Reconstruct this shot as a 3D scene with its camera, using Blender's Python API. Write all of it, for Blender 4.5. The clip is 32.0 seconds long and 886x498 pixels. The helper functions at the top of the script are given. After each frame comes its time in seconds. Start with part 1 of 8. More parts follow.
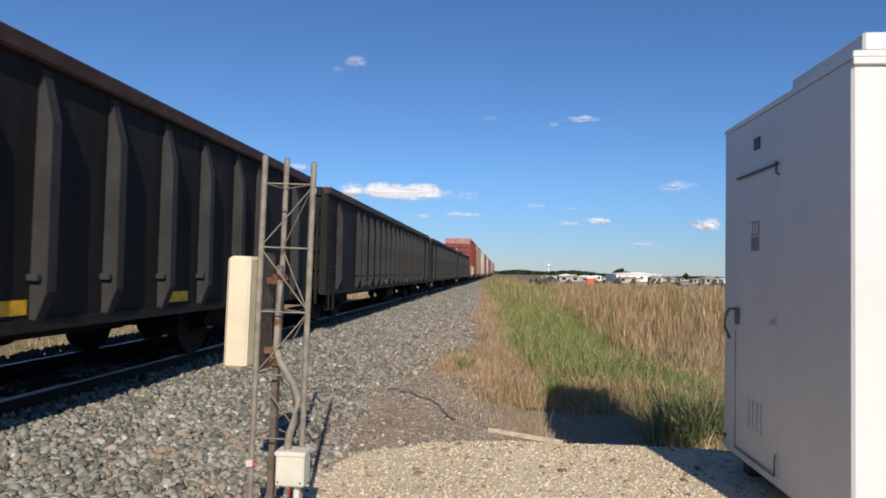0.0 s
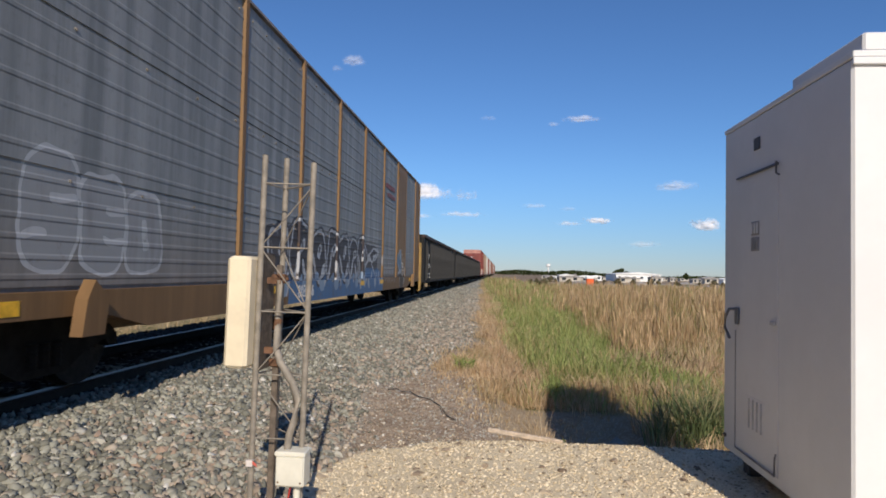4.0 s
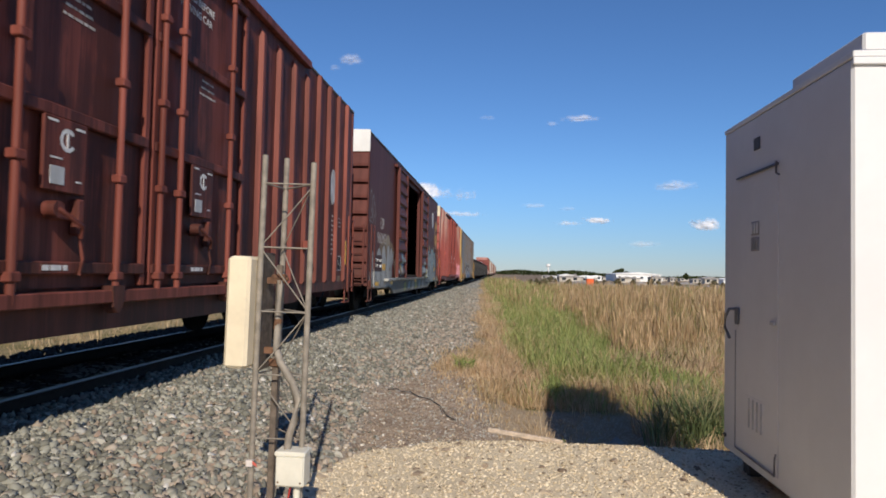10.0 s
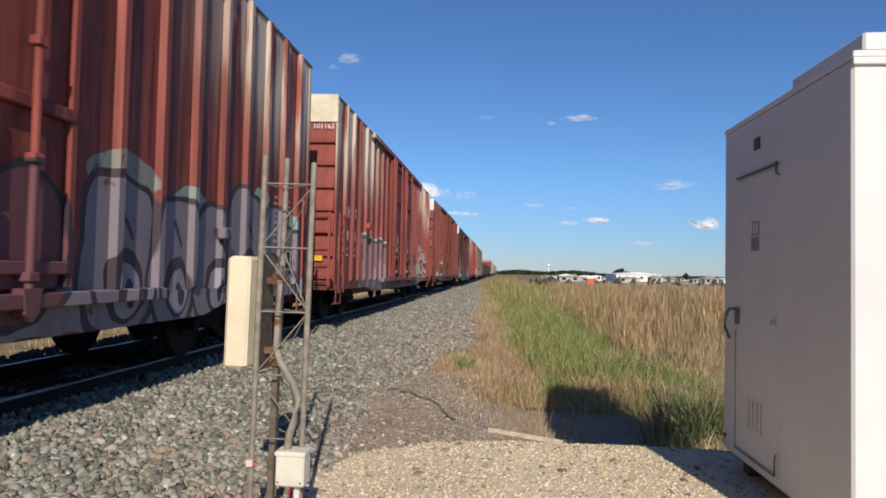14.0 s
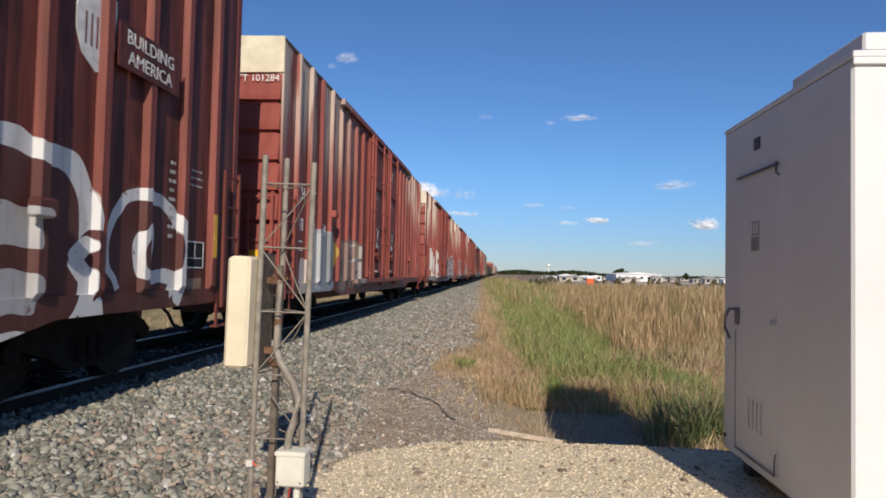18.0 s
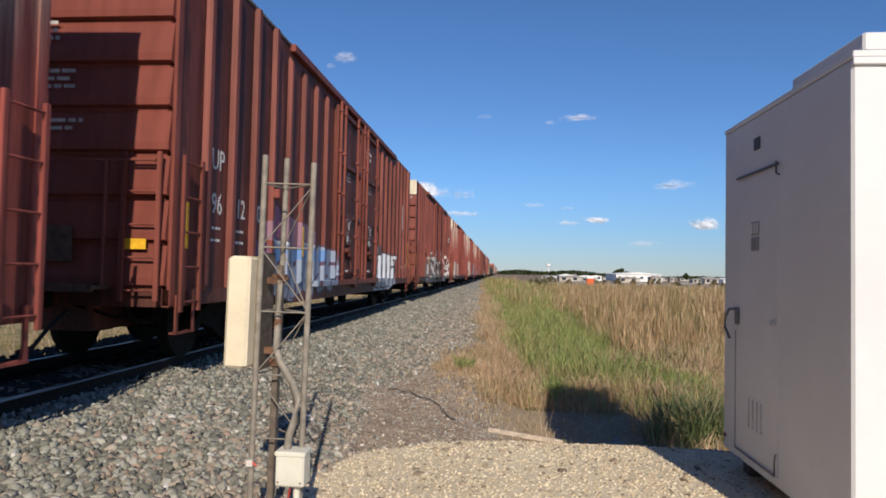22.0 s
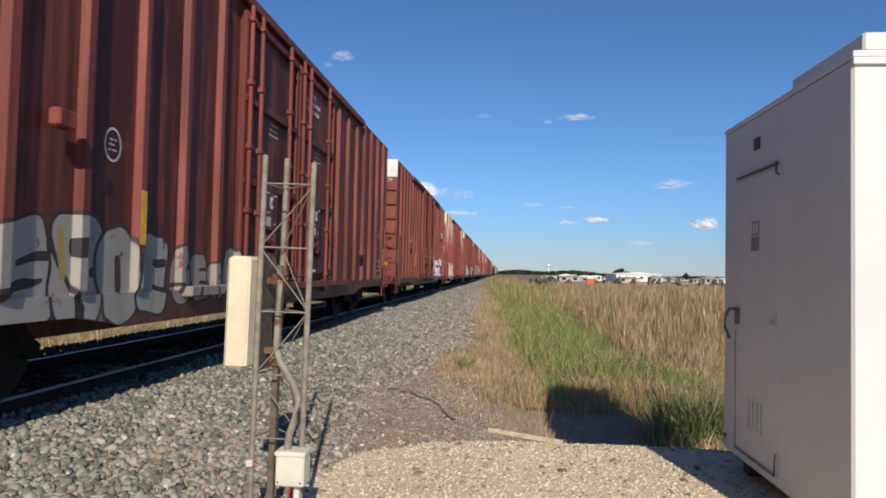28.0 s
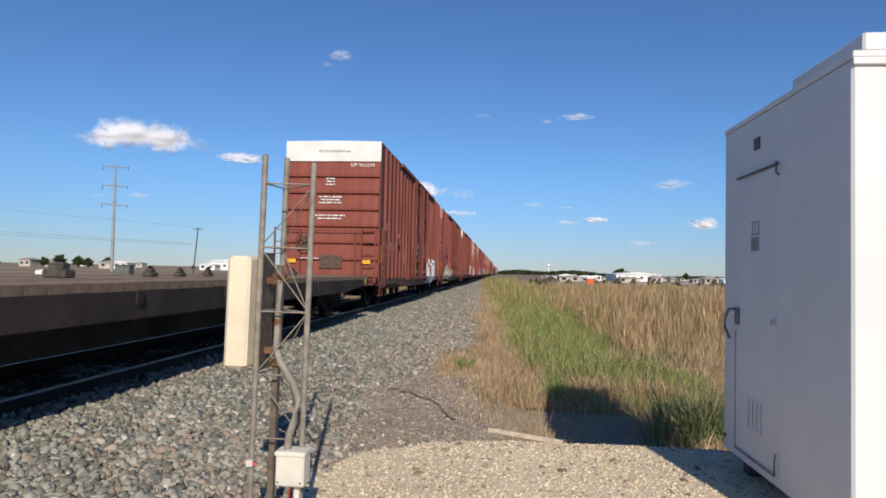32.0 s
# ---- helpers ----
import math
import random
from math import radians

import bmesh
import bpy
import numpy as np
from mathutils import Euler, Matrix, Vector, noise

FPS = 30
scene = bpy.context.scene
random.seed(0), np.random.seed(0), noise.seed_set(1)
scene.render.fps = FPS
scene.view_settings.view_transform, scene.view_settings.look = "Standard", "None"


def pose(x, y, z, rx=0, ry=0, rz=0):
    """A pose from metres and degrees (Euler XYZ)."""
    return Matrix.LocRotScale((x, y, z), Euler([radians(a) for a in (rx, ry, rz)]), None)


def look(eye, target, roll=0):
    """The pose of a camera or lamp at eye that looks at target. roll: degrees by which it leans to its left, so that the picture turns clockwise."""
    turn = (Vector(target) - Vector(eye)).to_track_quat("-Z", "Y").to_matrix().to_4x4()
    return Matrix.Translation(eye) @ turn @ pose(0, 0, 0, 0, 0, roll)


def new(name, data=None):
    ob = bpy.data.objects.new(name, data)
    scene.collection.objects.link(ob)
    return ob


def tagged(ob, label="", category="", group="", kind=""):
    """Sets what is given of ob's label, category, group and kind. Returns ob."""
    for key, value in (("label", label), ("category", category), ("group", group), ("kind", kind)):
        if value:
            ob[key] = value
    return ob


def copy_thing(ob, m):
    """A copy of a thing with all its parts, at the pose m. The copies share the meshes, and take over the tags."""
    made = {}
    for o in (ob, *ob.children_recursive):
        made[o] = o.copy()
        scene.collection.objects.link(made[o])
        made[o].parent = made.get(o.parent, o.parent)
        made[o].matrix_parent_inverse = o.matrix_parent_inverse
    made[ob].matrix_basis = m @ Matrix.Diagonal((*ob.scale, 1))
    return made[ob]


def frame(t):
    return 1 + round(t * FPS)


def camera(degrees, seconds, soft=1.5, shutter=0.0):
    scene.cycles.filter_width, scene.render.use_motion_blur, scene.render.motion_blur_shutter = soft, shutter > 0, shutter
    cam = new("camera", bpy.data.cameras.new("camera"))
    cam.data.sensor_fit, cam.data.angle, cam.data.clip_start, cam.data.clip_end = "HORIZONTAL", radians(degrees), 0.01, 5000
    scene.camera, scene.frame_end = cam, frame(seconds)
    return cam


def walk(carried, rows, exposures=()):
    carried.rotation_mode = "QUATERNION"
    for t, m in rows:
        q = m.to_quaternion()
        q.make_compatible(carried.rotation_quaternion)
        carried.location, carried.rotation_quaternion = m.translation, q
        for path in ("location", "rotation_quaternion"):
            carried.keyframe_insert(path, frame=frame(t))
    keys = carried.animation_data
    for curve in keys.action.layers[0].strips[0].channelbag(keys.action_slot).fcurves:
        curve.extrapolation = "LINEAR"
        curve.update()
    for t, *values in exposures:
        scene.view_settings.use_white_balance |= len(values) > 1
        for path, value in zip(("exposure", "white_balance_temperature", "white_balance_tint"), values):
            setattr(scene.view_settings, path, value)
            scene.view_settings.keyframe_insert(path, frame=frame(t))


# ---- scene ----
EYE = Vector((0.0, 0.0, 1.70))
YAW, PITCH, ROLL = radians(-5.27), radians(2.01), 1.22
AIM = EYE + Vector((math.sin(YAW) * math.cos(PITCH), math.cos(YAW) * math.cos(PITCH), math.sin(PITCH))) * 20
cam = camera(69.47, 32.0, soft=1.75, shutter=0.08)
walk(cam, [(0, look(EYE, AIM, ROLL)), (32, look(EYE, AIM, ROLL))])

# ---- light ----
SUN_EL, SUN_AZ = radians(31.0), radians(12.5)
SUN_DIR = Vector((math.sin(SUN_AZ) * math.cos(SUN_EL), -math.cos(SUN_AZ) * math.cos(SUN_EL), math.sin(SUN_EL)))
world = bpy.data.worlds.new("sky")
scene.world = world
world.use_nodes = True
wt = world.node_tree
sky = wt.nodes.new("ShaderNodeTexSky")
sky.sky_type, sky.sun_disc = "NISHITA", False
sky.sun_elevation, sky.sun_rotation = SUN_EL, math.pi - SUN_AZ
sky.air_density, sky.dust_density, sky.ozone_density = 1.0, 0.0, 3.1
rich = wt.nodes.new("ShaderNodeMix")
rich.data_type, rich.blend_type = "RGBA", "MULTIPLY"
rich.inputs[0].default_value = 1.0
# the air near the horizon is duller and greyer than high up
up = wt.nodes.new("ShaderNodeTexCoord")
rise = wt.nodes.new("ShaderNodeSeparateXYZ")
wt.links.new(up.outputs["Generated"], rise.inputs[0])
clear = wt.nodes.new("ShaderNodeMapRange")
clear.interpolation_type = "SMOOTHSTEP"
clear.inputs["From Min"].default_value, clear.inputs["From Max"].default_value = -0.04, 0.17
wt.links.new(rise.outputs[2], clear.inputs["Value"])
tint = wt.nodes.new("ShaderNodeMix")
tint.data_type = "RGBA"
tint.inputs[6].default_value, tint.inputs[7].default_value = (0.43, 0.53, 0.80, 1), (0.54, 0.77, 1.065, 1)
wt.links.new(clear.outputs[0], tint.inputs[0])
wt.links.new(tint.outputs[2], rich.inputs[7])
wt.links.new(sky.outputs[0], rich.inputs[6])
wt.links.new(rich.outputs[2], wt.nodes["Background"].inputs[0])
wt.nodes["Background"].inputs[1].default_value = 0.100
sun = new("sun", bpy.data.lights.new("sun", "SUN"))
sun.data.energy, sun.data.angle, sun.data.color = 4.6, radians(0.55), (1.0, 0.89, 0.75)
sun.matrix_world = look(SUN_DIR * 50, (0, 0, 0))
scene.view_settings.exposure = 0.0

# ---- mesh and material helpers ----
TAU = 2 * math.pi


class Solid:
    """Collects corners and faces of one mesh."""

    def __init__(self):
        self.v, self.f, self.s = [], [], []

    def add(self, verts, faces, smooth=False):
        n = len(self.v)
        self.v += [tuple(p) for p in verts]
        self.f += [tuple(i + n for i in f) for f in faces]
        self.s += [smooth] * len(faces)
        return self

    def box(self, x0, y0, z0, x1, y1, z1, c=0.0):
        """A box; c chamfers its upright edges and its top."""
        if c <= 0:
            return self.add([(x, y, z) for z in (z0, z1) for x, y in ((x0, y0), (x1, y0), (x1, y1), (x0, y1))],
                            [(3, 2, 1, 0), (4, 5, 6, 7), (0, 1, 5, 4), (1, 2, 6, 5), (2, 3, 7, 6), (3, 0, 4, 7)])
        ring = lambda d: [(x0 + c + d, y0 + d), (x1 - c - d, y0 + d), (x1 - d, y0 + c + d), (x1 - d, y1 - c - d), (x1 - c - d, y1 - d), (x0 + c + d, y1 - d), (x0 + d, y1 - c - d), (x0 + d, y0 + c + d)]
        vs = [(*p, z0 + c) for p in ring(0)] + [(*p, z1 - c) for p in ring(0)] + [(*p, z1) for p in ring(c)] + [(*p, z0) for p in ring(c)]
        fs = [tuple(range(16, 24)), tuple(range(31, 23, -1))]
        for i in range(8):
            j = (i + 1) % 8
            fs += [(i, j, 8 + j, 8 + i), (8 + i, 8 + j, 16 + j, 16 + i), (24 + i, 24 + j, j, i)]
        return self.add(vs, fs)

    def rod(self, a, b, r, n=8, r2=None):
        a, b = Vector(a), Vector(b)
        q = (b - a).to_track_quat("Z", "Y")
        vs = []
        for p, rr in ((a, r), (b, r if r2 is None else r2)):
            vs += [p + q @ Vector((rr * math.cos(TAU * i / n), rr * math.sin(TAU * i / n), 0)) for i in range(n)]
        self.add(vs, [(i, (i + 1) % n, n + (i + 1) % n, n + i) for i in range(n)], True)
        return self.add([vs[i] for i in range(n)], [tuple(range(n - 1, -1, -1))]).add([vs[n + i] for i in range(n)], [tuple(range(n))])

    def tube(self, pts, r, n=8):
        pts = [Vector(p) for p in pts]
        vs = []
        for i, p in enumerate(pts):
            d = pts[min(i + 1, len(pts) - 1)] - pts[max(i - 1, 0)]
            q = d.to_track_quat("Z", "Y")
            vs += [p + q @ Vector((r * math.cos(TAU * k / n), r * math.sin(TAU * k / n), 0)) for k in range(n)]
        fs = [(i * n + k, i * n + (k + 1) % n, (i + 1) * n + (k + 1) % n, (i + 1) * n + k) for i in range(len(pts) - 1) for k in range(n)]
        self.add(vs, fs, True)
        return self.add(vs[:n], [tuple(range(n - 1, -1, -1))]).add(vs[-n:], [tuple(range(n))])

    def prism(self, outline, axis, a, b):
        """An outline of (u, w) pairs swept from a to b along axis."""
        place = {"x": lambda u, w, t: (t, u, w), "y": lambda u, w, t: (u, t, w), "z": lambda u, w, t: (u, w, t)}[axis]
        n = len(outline)
        vs = [place(u, w, a) for u, w in outline] + [place(u, w, b) for u, w in outline]
        return self.add(vs, [tuple(range(n - 1, -1, -1)), tuple(range(n, 2 * n))] + [(i, (i + 1) % n, n + (i + 1) % n, n + i) for i in range(n)])

    def mesh(self, name="mesh"):
        me = bpy.data.meshes.new(name)
        me.from_pydata(self.v, [], self.f)
        me.polygons.foreach_set("use_smooth", self.s)
        bm = bmesh.new()
        bm.from_mesh(me)
        bmesh.ops.recalc_face_normals(bm, faces=bm.faces)
        bm.to_mesh(me)
        bm.free()
        return me


def part(name, shape, mat, parent=None, label="", at=None):
    """One mesh object from a Solid or a shared mesh, under parent."""
    me = shape.mesh(name) if isinstance(shape, Solid) else shape
    if not me.materials:
        me.materials.append(None)
    ob = new(name, me)
    ob.material_slots[0].link = "OBJECT"
    ob.material_slots[0].material = mat
    if parent:
        ob.parent = parent
    if at is not None:
        ob.matrix_basis = at
    return tagged(ob, label)


def thing(name, m, label, category, group="", kind=""):
    ob = new(name)
    ob.empty_display_size = 0.2
    ob.matrix_basis = m
    return tagged(ob, label, category, group, kind)


CACHE = {}


def once(key, make):
    """A mesh built the first time it is asked for and shared after that."""
    if key not in CACHE:
        CACHE[key] = make().mesh(key)
    return CACHE[key]


def lettering(name, words, size, m, mat, parent, label="", squeeze=1.0):
    cu = bpy.data.curves.new(name, "FONT")
    cu.body, cu.size, cu.extrude, cu.align_x, cu.align_y, cu.resolution_u = words, size, 0.0015, "CENTER", "CENTER", 2
    tmp = bpy.data.objects.new(name, cu)
    me = bpy.data.meshes.new_from_object(tmp)
    bpy.data.objects.remove(tmp)
    me.materials.clear()
    return part(name, me, mat, parent, label, m @ Matrix.Diagonal((squeeze, 1, 1, 1)))


def notice(name, words, size, m, mat, parent):
    """A line of words, each a piece of its own, centred on m."""
    obs, x = [], 0.0
    for word in words.split():
        ob = lettering(name, word, size, m, mat, parent)
        w = ob.data.vertices and max(v.co.x for v in ob.data.vertices) * 2
        obs.append((ob, x + w / 2))
        x += w + size * 0.28
    for ob, at in obs:
        ob.matrix_basis = m @ pose(at - (x - size * 0.28) / 2, 0, 0)


class Nodes:
    """Short hand for a node material."""

    def __init__(self, name):
        self.mat = bpy.data.materials.new(name)
        self.mat.use_nodes = True
        self.t = self.mat.node_tree
        self.bsdf = self.t.nodes["Principled BSDF"]

    def n(self, kind, **inputs):
        node = self.t.nodes.new("ShaderNode" + kind)
        for key, value in inputs.items():
            self.put(node.inputs[key.replace("_", " ")], value)
        return node

    def put(self, socket, value):
        if isinstance(value, bpy.types.NodeSocket):
            self.t.links.new(value, socket)
        else:
            socket.default_value = value

    def math(self, op, a, b=0.0, c=0.0):
        node = self.t.nodes.new("ShaderNodeMath")
        node.operation = op
        for i, value in enumerate((a, b, c)):
            self.put(node.inputs[i], value)
        return node.outputs[0]

    def step(self, a, lo, hi):
        node = self.n("MapRange", Value=a, From_Min=lo, From_Max=hi)
        node.interpolation_type = "SMOOTHSTEP"
        return node.outputs[0]

    def mix(self, fac, a, b, mode="MIX"):
        node = self.t.nodes.new("ShaderNodeMix")
        node.data_type, node.blend_type = "RGBA", mode
        self.put(node.inputs[0], fac)
        self.put(node.inputs[6], a if isinstance(a, bpy.types.NodeSocket) else (*a, 1))
        self.put(node.inputs[7], b if isinstance(b, bpy.types.NodeSocket) else (*b, 1))
        return node.outputs[2]

    def coord(self, ob=None):
        node = self.t.nodes.new("ShaderNodeTexCoord")
        node.object = ob
        return node.outputs["Object"]

    def scaled(self, vec, s):
        node = self.n("Mapping", Vector=vec)
        node.inputs["Scale"].default_value = s
        return node.outputs[0]

    def noise(self, vec, scale, detail=4.0, rough=0.6):
        return self.n("TexNoise", Vector=vec, Scale=scale, Detail=detail, Roughness=rough).outputs["Fac"]

    def bump(self, height, strength, distance):
        return self.n("Bump", Height=height, Strength=strength, Distance=distance).outputs[0]

    def done(self, color, rough=0.7, metal=0.0, normal=None, spec=0.3):
        self.put(self.bsdf.inputs["Base Color"], color if isinstance(color, bpy.types.NodeSocket) else (*color, 1))
        self.put(self.bsdf.inputs["Roughness"], rough)
        self.put(self.bsdf.inputs["Metallic"], metal)
        self.put(self.bsdf.inputs["Specular IOR Level"], spec)
        if normal is not None:
            self.put(self.bsdf.inputs["Normal"], normal)
        return self.mat


def plain(name, color, rough=0.7, metal=0.0, scale=6.0, vary=0.35, bump=0.15, distance=0.01, spec=0.3):
    """Paint, steel or stone of one colour with stains at two scales."""
    n = Nodes(name)
    p = n.coord()
    a, b = n.noise(p, scale, 5), n.noise(p, scale * 9, 3)
    dark = tuple(c * (1 - vary) for c in color)
    light = tuple(min(1, c * (1 + vary * 0.6)) for c in color)
    col = n.mix(n.step(a, 0.3, 0.7), dark, light)
    col = n.mix(n.math("MULTIPLY", n.step(b, 0.5, 0.75), 0.35), col, dark)
    return n.done(col, rough, metal, n.bump(b, bump, distance), spec)


class Group(Nodes):
    """The same short hand inside a node group with a point as its input."""

    def __init__(self, name):
        self.t = bpy.data.node_groups.new(name, "ShaderNodeTree")
        self.t.interface.new_socket("Point", in_out="INPUT", socket_type="NodeSocketVector")
        self.t.interface.new_socket("Tone", in_out="OUTPUT", socket_type="NodeSocketColor")
        self.t.interface.new_socket("Mask", in_out="OUTPUT", socket_type="NodeSocketFloat")
        self.source = self.t.nodes.new("NodeGroupInput").outputs[0]


class Spray:
    """Lettering sprayed on a car side: blots laid over one another in the (y, z) plane of the car."""

    def __init__(self, name, wobble=0.10):
        n = self.n = Group(name)
        self.tone, self.mask, self.count = None, None, 0
        sep = n.n("SeparateXYZ", Vector=n.source)
        self.flat = n.n("CombineXYZ", X=0.0, Y=sep.outputs[1], Z=sep.outputs[2]).outputs[0]
        shake = n.n("TexNoise", Vector=self.flat, Scale=2.2, Detail=1.0).outputs["Color"]
        node = n.n("VectorMath")
        node.operation = "MULTIPLY_ADD"
        n.put(node.inputs[0], shake)
        node.inputs[1].default_value = (0.0, wobble * 2, wobble * 2)
        n.put(node.inputs[2], self.flat)
        back = n.n("VectorMath", Vector=node.outputs[0])
        back.operation = "SUBTRACT"
        back.inputs[1].default_value = (0.0, wobble, wobble)
        self.at = back.outputs[0]

    def blot(self, y, z, w, h, tone, rot=0.0, power=2, ring=0.0, thin=1.0):
        """An oval (power 1) or rounded block (2, 3) w wide and h high; ring keeps only its rim."""
        n = self.n
        m = n.n("Mapping", Vector=self.at)
        m.vector_type = "TEXTURE"
        m.inputs["Location"].default_value = (0, y, z)
        m.inputs["Rotation"].default_value = (radians(rot), 0, 0)
        m.inputs["Scale"].default_value = (1, w / 2, h / 2)
        v = m.outputs[0]
        for _ in range(power - 1):
            sq = n.n("VectorMath")
            sq.operation = "MULTIPLY"
            n.put(sq.inputs[0], v)
            n.put(sq.inputs[1], v)
            v = sq.outputs[0]
        size = n.n("VectorMath", Vector=v)
        size.operation = "LENGTH"
        d = size.outputs["Value"]
        here = n.math("COMPARE", d, 1.0, ring) if ring else n.math("LESS_THAN", d, 1.0)
        if thin < 1.0:
            here = n.math("MULTIPLY", here, thin)
        self.tone = n.mix(here, self.tone if self.tone else tone, tone)
        self.mask = n.math("MAXIMUM", here, self.mask) if self.mask else here
        self.count += 1
        if self.count % 10 == 0:
            # the next run starts from the last one, which keeps few values open at a time
            both = n.mix(0.5, self.tone, n.n("CombineXYZ", X=self.mask).outputs[0])
            node = n.n("VectorMath")
            node.operation = "MULTIPLY_ADD"
            n.put(node.inputs[0], both)
            node.inputs[1].default_value = (0.0, 1e-7, 1e-7)
            n.put(node.inputs[2], self.at)
            self.at = node.outputs[0]

    def stroke(self, y0, z0, y1, z1, w, tone):
        """A straight spray line."""
        self.blot((y0 + y1) / 2, (z0 + z1) / 2, math.hypot(y1 - y0, z1 - z0) + w, w, tone, math.degrees(math.atan2(z1 - z0, y1 - y0)), 2)

    def letter(self, kind, y, z, w, h, fill, line, edge=0.05, rot=0.0, power=2):
        """One bubble letter: outline, filling, then the holes and notches of its kind."""
        self.blot(y, z, w + 2 * edge, h + 2 * edge, line, rot, power)
        self.blot(y, z, w, h, fill, rot, power)
        cuts = {"O": ((0, 0, 0.20, 0.42, 0),), "A": ((0, 0.10, 0.22, 0.20, 45), (0, -0.42, 0.18, 0.30, 0)), "R": ((0.02, 0.20, 0.26, 0.17, 0), (0.02, -0.40, 0.16, 0.32, 12), (0.48, -0.02, 0.30, 0.10, 20)),
                "S": ((0.26, 0.14, 0.52, 0.085, 12), (-0.26, -0.17, 0.52, 0.085, 12)), "C": ((0.26, -0.02, 0.56, 0.18, 8), (-0.02, -0.02, 0.16, 0.40, 0)), "E": ((0.28, 0.17, 0.5, 0.09, 0), (0.28, -0.17, 0.5, 0.09, 0)),
                "N": ((-0.12, 0.38, 0.12, 0.42, 8), (0.14, -0.38, 0.12, 0.42, 8)), "U": ((0.02, 0.30, 0.16, 0.55, 0),), "B": ((0, 0.20, 0.26, 0.16, 0), (0, -0.20, 0.28, 0.18, 0)), "I": ()}[kind]
        for dy, dz, cw, ch, turn in cuts:
            self.blot(y + dy * w, z + dz * h, cw * w, ch * h, line, turn + rot, 2)

    def word(self, kinds, y0, y1, z0, z1, fill, line, edge=0.05, jump=0.10, fills=()):
        """Letters side by side from y0 to y1, jumping up and down a little."""
        step = (y1 - y0) / len(kinds)
        for i, kind in enumerate(kinds):
            up = jump * (((i * 5 + 2) % 3) - 1)
            tone = fills[i % len(fills)] if fills else fill
            self.letter(kind, y0 + step * (i + 0.5), (z0 + z1) / 2 + up / 2, step * 0.92, z1 - z0 + up, tone, line, edge, 5 * (((i * 7) % 3) - 1))

    def group(self):
        out = self.n.t.nodes.new("NodeGroupOutput")
        self.n.t.links.new(self.tone, out.inputs["Tone"])
        self.n.t.links.new(self.mask, out.inputs["Mask"])
        return self.n.t


SPRAYED = {}


def sprayed(n, p, col, tag, cover=0.93):
    """A tag laid over the paint, worn through in spots and dirty in streaks."""
    if tag not in SPRAYED:
        spray = Spray("sprayed_paint")
        tag(spray)
        SPRAYED[tag] = spray.group()
    node = n.t.nodes.new("ShaderNodeGroup")
    node.node_tree = SPRAYED[tag]
    n.put(node.inputs[0], p)
    grime = n.noise(n.scaled(p, (5.0, 5.0, 1.0)), 1.0, 5)
    tone = n.mix(n.math("MULTIPLY", n.step(grime, 0.45, 0.75), 0.35), node.outputs["Tone"], (0.10, 0.08, 0.07))
    worn = n.math("MULTIPLY", node.outputs["Mask"], n.step(n.noise(p, 5.0, 5), 0.28, 0.38))
    return n.mix(n.math("MULTIPLY", worn, cover), col, tone)


def car_paint(name, root, color, fade=0.0, rust=0.4, tags=(), rough=0.6, soot_shade=0.0, streaks=1.0):
    """Weathered car paint in the space of the car at root: streaks run down, dust lies low, chalky fade high up at the ends."""
    n = Nodes(name)
    p = n.coord(root)
    sep = n.n("SeparateXYZ", Vector=p)
    streak = n.noise(n.scaled(p, (6.0, 6.0, 0.35)), 1.0, 6, 0.65)
    big = n.noise(p, 0.55, 5)
    fine = n.noise(p, 14.0, 5, 0.7)
    dark = tuple(c * (1 - 0.54 * streaks) for c in color)
    light = tuple(min(1, c * (1 + 0.22 * streaks) + 0.01 * streaks) for c in color)
    col = n.mix(n.step(streak, 0.30, 0.72), dark, light)
    col = n.mix(n.math("MULTIPLY", n.step(big, 0.45, 0.7), 0.45), col, tuple(c * 0.75 for c in color))
    # soot runs on the sheets, dark enough to carry the shade between posts too
    if soot_shade:
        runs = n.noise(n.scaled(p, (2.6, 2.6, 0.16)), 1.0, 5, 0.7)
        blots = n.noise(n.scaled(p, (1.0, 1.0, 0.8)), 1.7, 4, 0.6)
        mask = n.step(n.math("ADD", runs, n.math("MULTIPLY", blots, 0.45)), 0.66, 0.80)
        col = n.mix(n.math("MULTIPLY", mask, soot_shade), col, tuple(c * 0.30 + 0.006 for c in color))
    low = n.math("SUBTRACT", 1.0, n.step(n.math("ADD", sep.outputs[2], n.math("MULTIPLY", streak, 1.2)), 1.0, 2.6))
    col = n.mix(n.math("MULTIPLY", low, rust * 0.7), col, (0.07, 0.045, 0.035))
    col = n.mix(n.math("MULTIPLY", n.step(fine, 0.58, 0.74), rust * 0.6), col, (0.10, 0.035, 0.018))
    if fade:
        mid = n.math("ABSOLUTE", n.math("SUBTRACT", sep.outputs[1], 9.6))
        ends = n.math("MULTIPLY", n.step(mid, 3.2, 7.0), n.step(n.math("ADD", sep.outputs[2], n.math("MULTIPLY", streak, 2.0)), 3.6, 5.6))
        ends = n.math("MULTIPLY", ends, n.step(n.noise(n.scaled(p, (3.0, 3.0, 0.25)), 1.0, 4), 0.40, 0.54))
        col = n.mix(n.math("MINIMUM", n.math("MULTIPLY", ends, fade), 1.0), col, (0.54, 0.46, 0.38))
    for tag in tags:
        col = sprayed(n, p, col, tag)
    return n.done(col, rough, 0.0, n.bump(n.math("ADD", fine, n.math("MULTIPLY", streak, 2.0)), 0.25, 0.004), 0.25)


